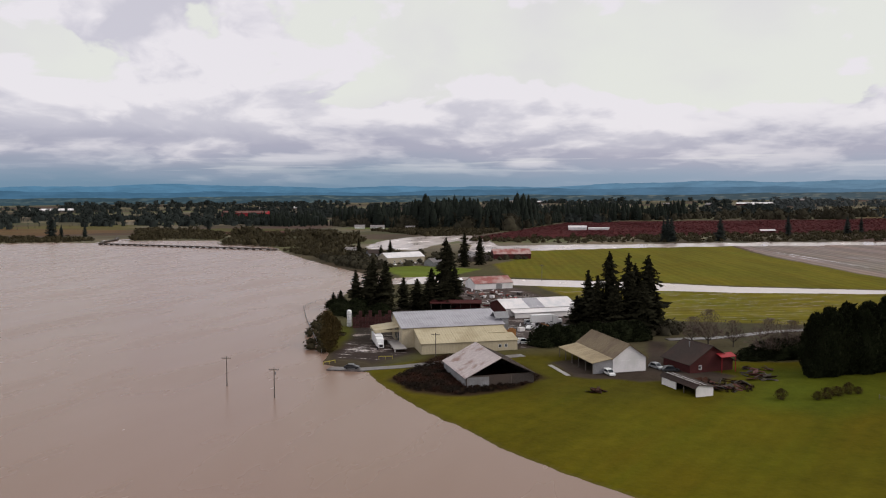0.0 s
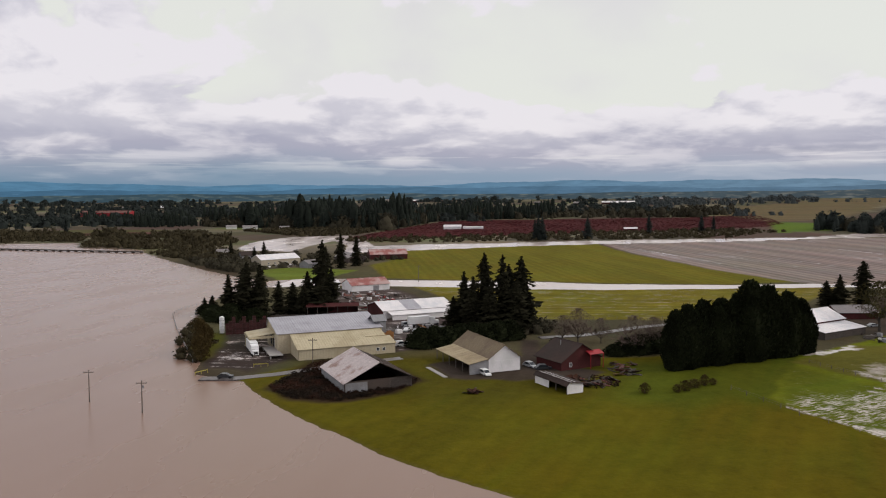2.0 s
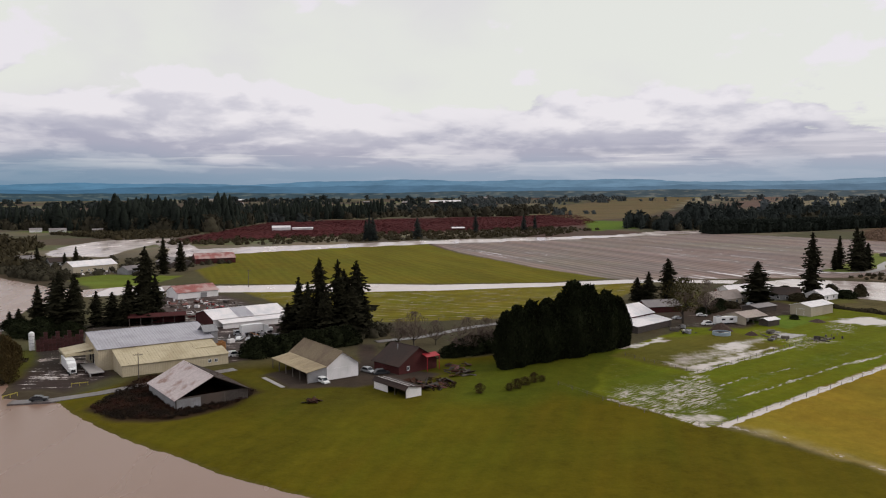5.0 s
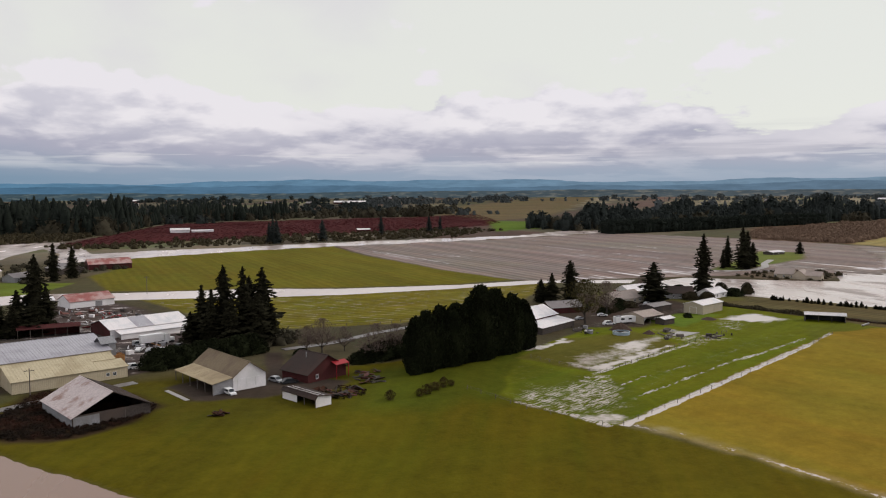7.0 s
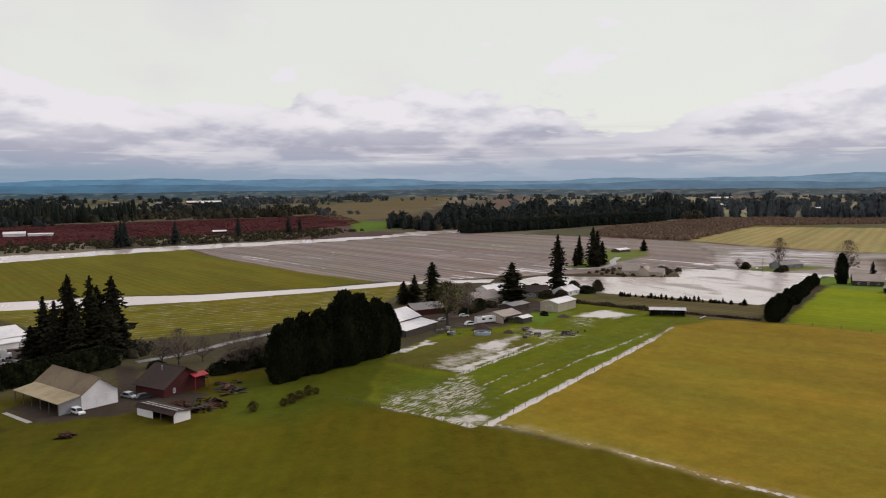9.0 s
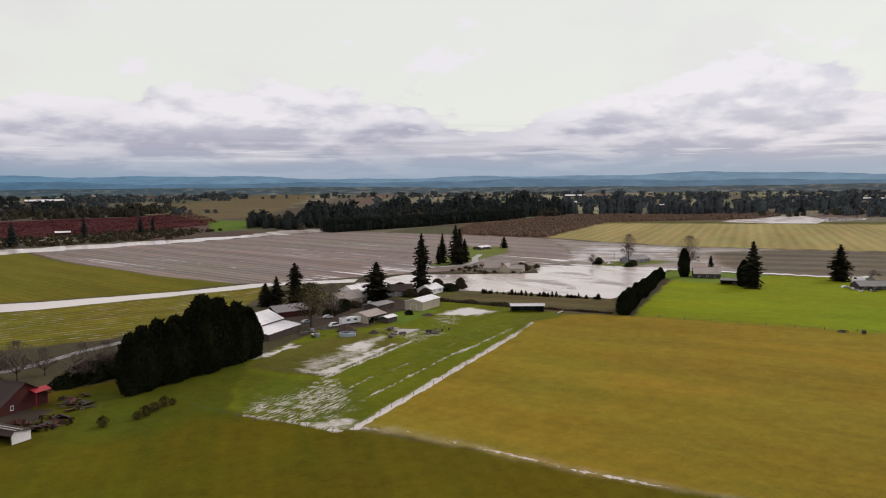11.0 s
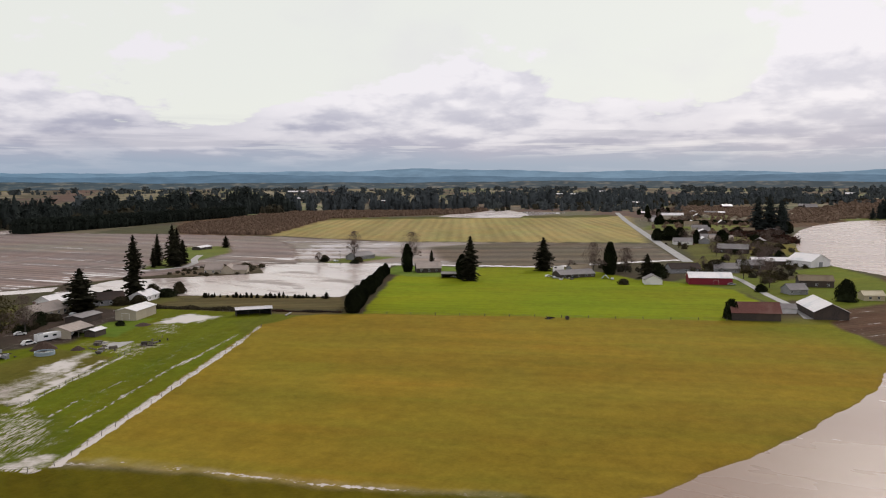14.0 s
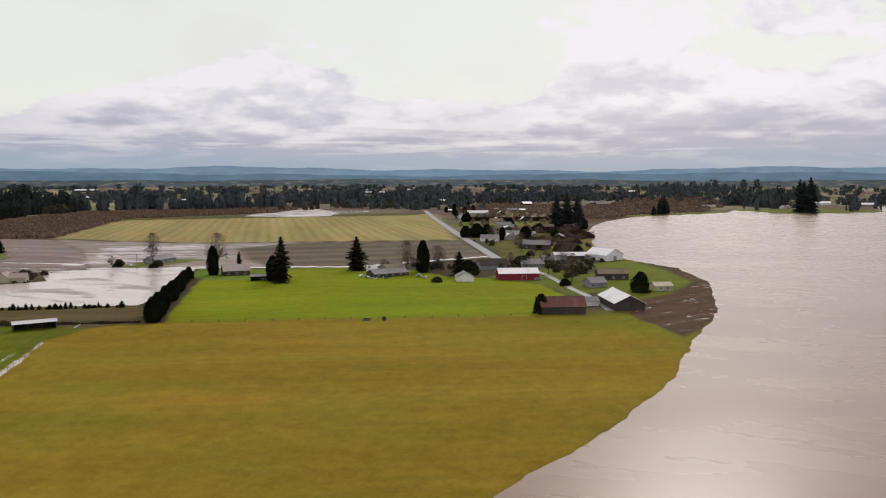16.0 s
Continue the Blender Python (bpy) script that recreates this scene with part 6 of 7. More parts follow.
gable("white_shed", 378, -134, -60, 7, 6, 2.4, 4.0, "wall_white", "roof_grey", "small white shed beside the gravel lane", "shed")
gable("barn", 381, -148, 28, 27, 14, 3.6, 7.0, "wall_dark", "roof_white", "dark wooden barn with bright white metal roof", "barn", over=0.5)
gable("house", 443, -122, -45, 10, 9, 2.8, 5.4, "wall_grey", "roof_grey", "grey house with shingle roof near the shore", "house", ribs=False, openings=win("front", -4, 0, 4))
gable("house", 480, -124, -66, 18, 10, 3.8, 6.4, "wall_dark", "roof_brown", "long dark barn with brown roof near the flood shore", "house", ribs=False, openings=win("front", -6, 0, 6))
gable("cream_hut", 443, -158, -60, 10, 8, 2.8, 4.6, "wall_cream", "roof_cream", "small cream hut on the promontory", "shed", openings=win("front", -2, 2))
gable("white_hall", 592, -96, 65, 20, 20, 4.2, 8.6, "wall_white", "roof_white", "big white hall by the flooded bay", "hall", openings=[("door", "left", 0, 0, 4, 3.4, "wall_grey")])
gable("house", 660, -24, -80, 24, 12, 4, 7.4, "wall_dark", "roof_grey", "long dark shed with pale roof", "shed", openings=win("front", -8, 0, 8))
gable("house", 503, -40, -48, 20, 11, 3.0, 6.0, "wall_grey", "roof_dark", "grey house with dark roof by the road", "house", ribs=False, openings=win("front", -6, 0, 6))
gable("house", 520, -62, -60, 16, 10, 3.0, 6.0, "wall_grey", "roof_grey", "grey house behind the red barn", "house", ribs=False, openings=win("front", -5, 0, 5))
gable("berry_shed", -122, 925, 5, 26, 10, 4, 6.5, "wall_white", "roof_white", "white shed in the red berry field", "shed")
gable("berry_shed", -92, 932, 5, 30, 6, 2.5, 3.6, "wall_white", "roof_white", "low white shelter in the red berry field", "shed")
gable("berry_shed", 130, 868, 5, 18, 8, 3, 4.6, "wall_red", "roof_white", "small red shed with white roof in the berry field", "shed")
for x, y, w in ((-470, 940, 16), (-436, 930, 22), (-372, 902, 14)):
    gable("house", x, y, 20, w, 10, 3.2, 6.0, "wall_white", "roof_grey", "far white house at the edge of the fir wood", "house", "houses by the wood", ribs=False)
gable("house", 784, 39, -62, 18, 11, 3.2, 6.4, "wall_white", "roof_grey", "pale house among dark evergreens beyond the road", "house", ribs=False, openings=win("front", -5, 0, 5))
gable("house", 587, -72, -62, 26, 9, 2.8, 5.0, "wall_dark", "roof_white", "long low dark shed with pale roof near the bay", "shed")
gable("house", 550, -69, -62, 17, 10, 3.0, 6.0, "wall_dark", "roof_grey", "dark house with grey roof behind olive trees", "house", ribs=False, openings=win("front", -5, 0, 5))
gable("red_hall", -1040, 1570, 2, 125, 30, 12, 17, "red", "roof_maroon", "far long red farm hall", "hall")


def far_houses():
    r = random.Random(5)
    kinds = (("wall_white", "roof_grey"), ("wall_dark", "roof_grey"), ("wall_tan", "roof_grey"), ("wall_dark", "roof_white"), ("wall_red", "roof_white"), ("wall_tan", "roof_brown"))
    # along the road, then out on the plain
    for i in range(26):
        t = r.random()
        side = r.choice((-1, -1, -1, 1))
        d = r.uniform(24, 190) if side < 0 else r.uniform(20, 40)
        px, py = 610 + 720 * t + 0.47 * d * (1 if side < 0 else -1), 15 + 385 * t - 0.88 * d * (1 if side < 0 else -1)
        if side > 0 and t < 0.9:
            continue
        if py < 0.2 * (px - 898) - 10 and px < 1300 or py < -20:
            continue
        w, f = r.choice(kinds)
        gable("house", px, py, r.choice((28, 28, -62, 10)), r.uniform(11, 20), r.uniform(8, 12), r.uniform(2.8, 3.6), r.uniform(5.2, 7.0), w, f, "roadside house with " + ("pale roof" if f == "roof_white" else "shingle roof"), "house", "roadside houses", ribs=False)
    for i in range(84):
        a, d = radians(r.uniform(-52, 100)), r.uniform(1500, 3100)
        px, py = math.sin(a) * d, math.cos(a) * d - 220
        if py < 60 or (-260 < px < 520 and py < 1560) or (200 < px < 1300 and py < 2300):
            continue
        big = r.random() < 0.09
        w, f = r.choice((kinds[1], kinds[3], kinds[4], kinds[5], ("wall_tan", "roof_grey"), ("wall_dark", "roof_grey")))
        gable("far_building", px, py, math.degrees(-a) + r.uniform(-25, 25), r.uniform(50, 130) if big else r.uniform(14, 36), r.uniform(12, 22), r.uniform(4, 7), r.uniform(7, 11), w, f if not big else "roof_white",
              "far farm building with pale roof on the plain", "building", "far buildings", ribs=False, z=LAND + float(rise(px, py)))


far_houses()

# ---- trees and hedges one by one ----
for i, (x, y, h, w) in enumerate(((-23, 70, 22.5, 29), (-15, 69, 30, 30), (-8, 66, 29.5, 29), (-1, 71, 28.5, 30), (-19, 63, 19, 27), (-6, 75, 25, 29), (-12, 60, 19, 26), (-3, 62, 20, 26), (-20, 76, 20, 26), (-27, 68, 13, 22), (2, 67, 15, 22))):
    conifer("fir_tree", x, y, h, w, "tall dark fir in a tight clump by the farmyard", "firs by the farmyard", i)
for i, (x, y, h, w) in enumerate(((-129, 97, 18, 25), (-119, 93, 24, 28), (-113, 93, 23, 27), (-124, 101, 20, 26), (-116, 100, 22, 28), (-102, 103, 14, 25), (-96, 100, 13, 24), (-92, 116, 32, 29), (-87, 112, 20, 28), (-98, 112, 18, 26), (-107, 99, 15, 25), (-90, 106, 15, 26))):
    conifer("fir_tree", x, y, h, w, "dark fir behind the warehouse yard", "firs behind the yard", i)
for i, (x, y, h, w) in enumerate(((-140, 105, 7.5, 14), (-145, 108, 6, 12))):
    conifer("fir_tree", x, y, h, w, "small dark fir at the water's edge", "", i + 1)
for i, (x, y, h) in enumerate(((-134, 312, 25), (-127, 330, 22), (-205, 352, 17), (-212, 350, 13), (-252, 402, 15), (-146, 316, 16))):
    conifer("fir_tree", x, y, h, h * 1.05, "dark fir among the riverside houses", "firs by the riverside", i)
for i, (x, y, h) in enumerate(((140, 140, 15), (135, 142, 12), (149, 138, 21.5), (189, 127, 20.5), (224, 140, 33.5))):
    conifer("fir_tree", x, y, h, h * (1.8 if h < 30 else 1.15), "dark fir standing among the houses", "firs among the houses", i + (2 if h > 30 else 0))
for i, (x, y, h) in enumerate(((324, 275, 23), (327, 261, 30), (334, 266, 27), (341, 270, 18.5), (316, 268, 14))):
    conifer("fir_tree", x, y, h, h * 1.1, "dark fir on the flooded island", "firs on the island", i)
conifer("fir_tree", 448, 361, 11, 17, "small conical fir by a far lawn", "", 3)
for i, (x, y, h, k) in enumerate(((455, 130, 9.5, 1.0), (458, 38, 22.5, 2.0), (473, -2, 19, 1.0), (397, 62, 12, 1.2))):
    conifer("fir_tree", x, y, h, h * k, "dark spruce beside the road houses", "spruces by the road", i + 3)
conifer("fir_tree", 388, 48, 27, 38, "broad shaggy fir beside the road houses", "spruces by the road", 0)
for x, y, h, w in ((401, 108, 18, 13), (391, 56, 15, 14)):
    crowned("broad_spruce", x, y, h, w, CYPRESS[0], "broad dark evergreen beside the road houses", "tree", "broad evergreens")
for i, (x, y, h) in enumerate(((942, 22, 44), (932, 32, 42), (922, 2, 30), (954, 12, 38), (1366, -36, 33), (1380, -30, 30), (1350, -30, 26), (1395, -32, 28), (1410, -36, 22), (1332, -24, 18), (1565, -246, 60), (1532, -252, 56), (1512, -262, 63), (1545, -264, 58), (1592, -254, 52))):
    conifer("fir_tree", x, y, h, h * 1.35, "tall dark fir on the far shore", "firs on the far shore", i, far=True)
for i, (x, y, h) in enumerate(((5, 643, 29), (9, 648, 27), (1, 650, 24), (60, 669, 25.5), (143, 780, 26), (218, 836, 23), (234, 838, 22), (-784, 628, 31), (-770, 630, 17), (-737, 635, 17), (-655, 798, 25), (-852, 1146, 26), (-834, 1147, 20), (-707, 779, 15))):
    conifer("fir_tree", x, y, h, h * 1.05, "lone dark fir along the river", "firs along the river", i, far=True)
r = random.Random(3)
for i in range(16):
    t = i / 15
    x, y = 46 + 46 * t + r.uniform(-1, 1), 5 + 30 * t + r.uniform(-1.2, 1.2)
    h = (17.5, 18.8, 17, 19.5, 17.6, 19.6, 17.5, 20.5, 24.5, 21.5, 22.5, 19, 20.3, 17, 17.5, 14)[i]
    crowned("cypress", x, y, h, h * r.uniform(0.78, 0.95), CYPRESS[i % 3], "tall dense dark cypress in a windbreak", "tree", "cypress windbreak")
for i in range(8):
    t = i / 7
    crowned("cypress", 50 + 37 * t, 11 + 23 * t, 15.5 + 3 * math.sin(i * 2.1), 15.5, CYPRESS[(i + 1) % 3], "dense dark cypress behind the windbreak's front row", "tree", "cypress windbreak")
for i in range(22):
    t = i / 21
    crowned("hedge_tree", 262 + 124 * t, 24 + 90 * t + r.uniform(-1.2, 1.2), 8.6 - 2.4 * t + r.uniform(-1.5, 1.5), 12 - 2 * t + r.uniform(-2, 2), CYPRESS[i % 3], "dark evergreen in the tall field hedge", "hedge tree", "field hedge")
for i in range(8):
    crowned("hedge_bush", -34 + 4.2 * i, 31 + 2.6 * i, 6.6 + r.uniform(-0.5, 0.6), 8, BUSH[2], "dark clipped evergreen bush in the yard hedge", "bush", "yard hedge")
for x, y, h, w in ((-104, 13, 11.5, 5.5), (-106, 18, 10, 5), (-102.5, 9, 7, 5), (-107, 24, 8, 5), (-105, 14, 5, 7), (-110, 30, 6.5, 5), (-113, 37, 5.5, 5), (-119, 46, 5, 5.5), (-100, 4, 4, 5), (-107, 20, 4.5, 7), (-128, 62, 4, 6)):
    crowned("willow", x, y, h, w, WILLOW, "olive-green shrubby willow on the flooded bank", "bush", "bank willows")
for x, y, h, w in ((33, -24, 2.6, 3.2), (41.5, -22, 2.0, 2.6), (44, -20, 2.6, 3.4), (47, -16.5, 2.2, 3.8), (50, -14, 2.8, 3), (52.5, -13, 1.7, 2.4)):
    crowned("shrub", x, y, h * 1.05, w * 0.95, WILLOW, "small olive shrub in the lawn", "bush", "lawn shrubs")
for x, y, h, w in ((347, -119, 8.4, 5.5), (430, -149, 10.5, 7.5)):
    crowned("round_tree", x, y, h, w, BUSH[2], "round dark evergreen tree by a barn", "tree", "round evergreens")
for i in range(44):
    t = i / 43
    if (i * 7) % 11 in (2, 5, 8):
        continue
    conifer("young_fir", 250 + 36 * t + r.uniform(-0.8, 0.8), 119 - 53 * t + r.uniform(-0.8, 0.8), r.uniform(1.2, 3.4), r.uniform(4.0, 8.0), "small young fir in a row along the flood", "young firs", i)
for i, (x, y, h, w) in enumerate(((14, 43, 10, 11), (19, 40, 13, 13), (36, 25, 13, 13), (43, 29, 12, 12), (27, 44, 9, 10))):
    bare_tree("bare_tree", x, y, h, w, "leafless brown garden tree by the red house", "garden trees", i)
bare_tree("olive_tree", 131, 76, 19, 23, "mossy olive-coloured tree beside the white-roofed barn", "", 0, AIRY_LEAF)
for x, y, h, w in ((464, -7, 20.5, 15), (760, 69, 14, 26), (766, 60, 13, 22), (766, 19, 12, 22), (956, 28, 13, 36), (933, 1, 13, 26), (738, 34, 12.5, 12), (951, 97, 10, 18), (752, 78, 12, 20)):
    crowned("broad_spruce", x, y, h, w, CYPRESS[1], "broad dark evergreen in the village", "tree", "broad evergreens")
conifer("fir_tree", 459, -34, 15.5, 24, "dense dark broad fir behind the white garage", "", 3)
for i, (x, y, h, w) in enumerate(((491, -82, 12.3, 13), (460, -105, 9.8, 14), (649, -51, 12, 19), (610, -58, 9, 14), (540, -96, 8, 12))):
    bare_tree("olive_tree", x, y, h, w, "mossy olive-coloured tree among the village houses", "village olive trees", i, AIRY_LEAF)
scatter("dark_orchard", spots_in([(775, -36), (868, 42), (926, 56), (936, 12), (880, -6), (800, -42)], 6, (3.5, 5.5), (1.2, 1.8), 61), SCRUB_LOW, "bramble", "dense maroon-brown orchard bushes near the bay", "orchard")
scatter("house_scrub", np.concatenate([spots_in([(478, 46), (500, 20), (520, -40), (505, -60), (486, -20), (468, 30)], 6, (1.5, 4.5), (0.9, 1.4), 67, 0.5),
                                       spots_in([(470, -100), (520, -110), (560, -96), (590, -80), (560, -66), (500, -78)], 7, (1.2, 3.5), (1.0, 1.5), 68, 0.45),
                                       spots_in([(-240, 352), (-212, 292), (-196, 272), (-186, 282), (-206, 318), (-232, 366)], 5, (3, 8), (0.8, 1.2), 69, 0.7),
                                       spots_in([(-285, 425), (-235, 445), (-125, 445), (-100, 390), (-128, 346), (-150, 300), (-178, 300), (-210, 325), (-255, 365)], 8, (1.5, 5), (1.0, 1.6), 62, 0.42),
                                       spots_in([(-268, 360), (-225, 300), (-200, 280), (-180, 292), (-215, 330), (-262, 390)], 5, (2.5, 6), (1.0, 1.5), 63, 0.9),
                                       spots_in([(150, 105), (240, 150), (238, 160), (180, 170), (140, 130)], 8, (1.0, 2.6), (1.0, 1.5), 64, 0.22),
                                       spots_in([(-30, 58), (10, 58), (14, 78), (-28, 82)], 3.5, (1.5, 4), (1.1, 1.7), 65, 0.7),
                                       spots_in([(590, -110), (640, -86), (720, -56), (700, -30), (600, -70)], 9, (1.5, 4), (1.0, 1.5), 66, 0.4)]), ROUND_LOW, "scrub_dark", "dark untidy bushes round the houses", "shrubs")
bare_tree("bare_tree", 148, 92, 16, 16, "leafless brown tree among the sheds", "", 1)
for i, (x, y, h, w) in enumerate(((428, 182, 23, 17), (435, 132, 24, 20), (457, 1, 21, 18), (481, -10, 16.5, 18), (477, 28, 6.5, 9), (523, -46, 9.5, 10), (568, -49, 11, 11), (594, -92, 8.5, 11), (757, 51, 13, 16), (595, -67, 15, 17), (520, -90, 11, 14), (540, -78, 12, 14), (470, -100, 11, 14), (560, -60, 12, 14), (200, 160, 10, 12), (405, 196, 8, 10))):
    bare_tree("bare_tree", x, y, h, w, "leafless grey-brown tree among the houses", "village trees", i)
for i, (x, y, h, w) in enumerate(((520, -56, 7.6, 12), (464, -38, 9, 10), (425, -34, 3.2, 5), (440, -106, 4, 5), (500, -100, 5, 8), (412, 198, 3, 5), (420, 205, 4, 5), (232, 150, 5, 7), (238, 146, 6, 6), (216, 150, 5, 8), (170, 114, 3, 6), (160, 108, 3, 6), (120, 96, 5, 8), (149, 98, 3, 5), (155, 103, 3, 5), (241, 138, 4, 9), (252, 143, 6, 5), (232, 140, 4, 8), (211, 130, 4, 7), (181, 80, 2, 3), (219, 128, 4, 6), (166, 118, 4, 6), (426, 176, 4, 5.5), (418, 172, 2.6, 5))):
    crowned("garden_bush", x, y, h, w, BUSH[2 if i % 2 else 3], "dark garden bush beside a house", "bush", "garden bushes")
for i, (x, y, h, w) in enumerate(((-128, 80, 5, 8), (-120, 76, 4.5, 8), (-124, 88, 6, 9), (-133, 90, 5, 8), (-112, 82, 5, 8), (-140, 98, 4, 7))):
    crowned("evergreen_bush", x, y, h, w, BUSH[2], "dark evergreen bush below the yard firs", "bush", "bushes below the firs")
for i, (x, y, h, w) in enumerate(((34, 27, 5, 7), (38, 28, 6, 8), (43, 31, 6, 8), (30, 24, 3.5, 6), (47, 36, 6, 8), (12, 40, 2.5, 5))):
    crowned("garden_bush", x, y, h, w, BUSH[2], "dark dense bush between house and windbreak", "bush", "bushes by the red house")
rv = random.Random(12)
for i in range(42):
    t = rv.random()
    x, y = 590 + 330 * t + rv.uniform(-10, 40), -60 + 100 * t + rv.uniform(-25, 35)
    if rv.random() < 0.45:
        crowned("garden_bush", x, y, rv.uniform(3, 7), rv.uniform(5, 9), BUSH[2 if i % 2 else 3], "dark garden evergreen among the road houses", "bush", "village evergreens")
    else:
        bare_tree("bare_tree", x, y, rv.uniform(7, 13), rv.uniform(10, 15), "leafless brown tree among the road houses", "village trees", i)
scatter("brambles", np.concatenate([spots_in([(-67, -27), (-57, -38), (-45, -39), (-34, -31), (-28, -20), (-28, -13), (-38, -4), (-50, 10), (-63, 8)], 1.05, (0.25, 0.9), (1.8, 3.2), 25),
                                    spots_in([(14, -9), (19, -22), (29, -18), (26, -6)], 2.2, (0.6, 1.4), (1.2, 1.8), 26)]), BRAMBLE_LOW, "bramble", "dead brown brambles round the old barn", "brambles")
scatter("yard_shrubs", np.concatenate([spots_in([(294, 224), (341, 243), (375, 215), (331, 180), (303, 198)], 5, (1.0, 2.6), (1.2, 2.0), 30, 0.55),
                                       spots_in([(-116, 20), (-104, 0), (-98, 4), (-112, 44), (-130, 72), (-138, 70)], 4, (1.0, 2.6), (1.2, 1.8), 27, 0.8),
                                       spots_in([(600, -10), (760, 40), (900, 120), (870, 140), (640, 20)], 20, (2, 5), (0.9, 1.3), 28, 0.4),
                                       spots_in([(480, -60), (560, -100), (600, -110), (560, -30)], 11, (2, 5), (0.9, 1.4), 29, 0.6)]), ROUND_LOW, "scrub_olive", "untidy brown shrubs in gardens and yards", "shrubs")

# ---- fences, poles, roads ----


def fence(points, gap, label, high=1.2, rails=2, mat="timber", z=LAND, thick=0.09):
    x0, y0 = points[0]
    ob = thing("fence", x0, y0, z, 0, label, "fence")
    me = None
    for (ax, ay), (bx, by) in zip(points, points[1:]):
        n = max(1, round(math.hypot(bx - ax, by - ay) / gap))
        for i in range(n + 1):
            if i == n and (bx, by) != points[-1]:
                continue
            if me is None:
                s = Solid()
                s.rod((0, 0, -0.6), (0, 0, high), thick, thick * 0.85, 6)
                p = s.done("post", mat, ob)
                me = p.data
            else:
                p = new("post", me)
                p.parent = ob
            p.location = (ax + (bx - ax) * i / n - x0, ay + (by - ay) * i / n - y0, 0)
            p.rotation_euler = (0.05 * math.sin(i * 3.1 + ax), 0.05 * math.cos(i * 2.3 + ay), 0)
        for k in range(rails):
            zz = high * (0.9 - 0.4 * k)
            Solid().rod((ax - x0, ay - y0, zz), (bx - x0, by - y0, zz), 0.025, n=4).done("rail", mat, ob)
    return ob


fence([(56, -18), (66, -41), (79, -59), (84, -60), (134, -27), (179, 4), (214, 30)], 6.5, "weathered post and wire fence along the flooded pasture", thick=0.075)
fence([(87, 17), (100, -10), (148, 25), (176, 42)], 4.0, "weathered post and rail fence round the wet paddock")
fence([(262, 18), (300, -49), (341, -119)], 11.5, "thin post fence between two fields", 1.3, thick=0.16)
fence([(-155, 125), (-157, 110), (-154, 95), (-137, 63), (-125, 42), (-102, 2)], 3.2, "pale fence standing in flood water", 1.3, 2, "wall_grey", 0.0)
fence([(4, 96), (52, 97), (90, 118)], 5.0, "dark rail fence along the farm lane", 1.2)
fence([(228, 74), (246, 50), (262, 27)], 3.0, "dark wire fence below the young trees", 1.3)


def utility_pole(x, y, high, label):
    ob = thing("utility_pole", x, y, -1.0, 10, label, "utility pole", "utility poles")
    Solid().rod((0, 0, 0), (0.05, 0, high + 1), 0.17, 0.11, 8).done("pole", "timber", ob)
    Solid().box(-1.3, -0.06, high + 0.25, 1.3, 0.06, high + 0.4).done("crossarm", "timber", ob)
    for xx in (-1.2, -0.6, 0.6, 1.2):
        Solid().rod((xx, 0, high + 0.4), (xx, 0, high + 0.6), 0.05, n=6).done("insulator", "dark", ob)
    if high < 8:
        Solid().rod((0.4, 0, high - 0.9), (0.4, 0, high - 0.2), 0.18, n=8).done("transformer", "wall_grey", ob)


utility_pole(-108, -45, 8.3, "wooden utility pole standing in flood water")
utility_pole(-89.5, -53, 7.9, "wooden utility pole standing in flood water")
utility_pole(-66, 232, 10, "wooden utility pole by the flooded road")
utility_pole(-64, 4.5, 8, "wooden utility pole in front of the warehouse")
utility_pole(409, 178, 10, "wooden utility pole by the flooded road")
utility_pole(520, 20, 10, "wooden utility pole by the road")


def ribbon(name, pts, width, mat, label, category, z, kind="structure"):
    s = Solid()
    p = [Vector((x, y, z)) for x, y in pts]
    left, right = [], []
    for i, q in enumerate(p):
        d = (p[min(i + 1, len(p) - 1)] - p[max(i - 1, 0)]).normalized()
        n = Vector((-d.y, d.x, 0)) * width / 2
        left.append(q + n)
        right.append(q - n)
    for i in range(len(p) - 1):
        s.slab([right[i], right[i + 1], left[i + 1], left[i]], 0.4)
    return tagged(s.done(name, mat), label, category, kind=kind)


ribbon("road", [(568, -20), (820, 118), (1080, 258), (1345, 395)], 8, "asphalt", "straight wet asphalt country road", "road", LAND + 0.2)
ribbon("lane", [(520, -58), (481, -84), (428, -113), (391, -136), (366, -146)], 4, "asphalt", "wet gravel lane down to the barns", "lane", LAND + 0.16)
ribbon("lane", [(306, 250), (330, 252), (350, 268), (366, 292), (390, 318)], 5, "concrete", "pale drive on the island of lawn", "lane", LAND + 0.1)
ribbon("lane", [(-90, -19), (-80, -18), (-70, -12), (-56, 0), (-30, 19)], 4, "wet_lane", "wet lane running into the flood", "lane", LAND + 0.04)
ribbon("lane", [(6, 52), (13, 55), (21, 58), (29, 64), (42, 76), (80, 100)], 4, "wet_lane", "wet farm lane past the red house", "lane", LAND + 0.14)
tagged(Solid().prism([(-28, 0.5), (-21, -12), (-19.8, -11.4), (-26.9, 1.2)], LAND - 0.1, LAND + 0.12).done("slab", "concrete"), "wet concrete slab beside the barn lean-to", "slab", kind="structure")


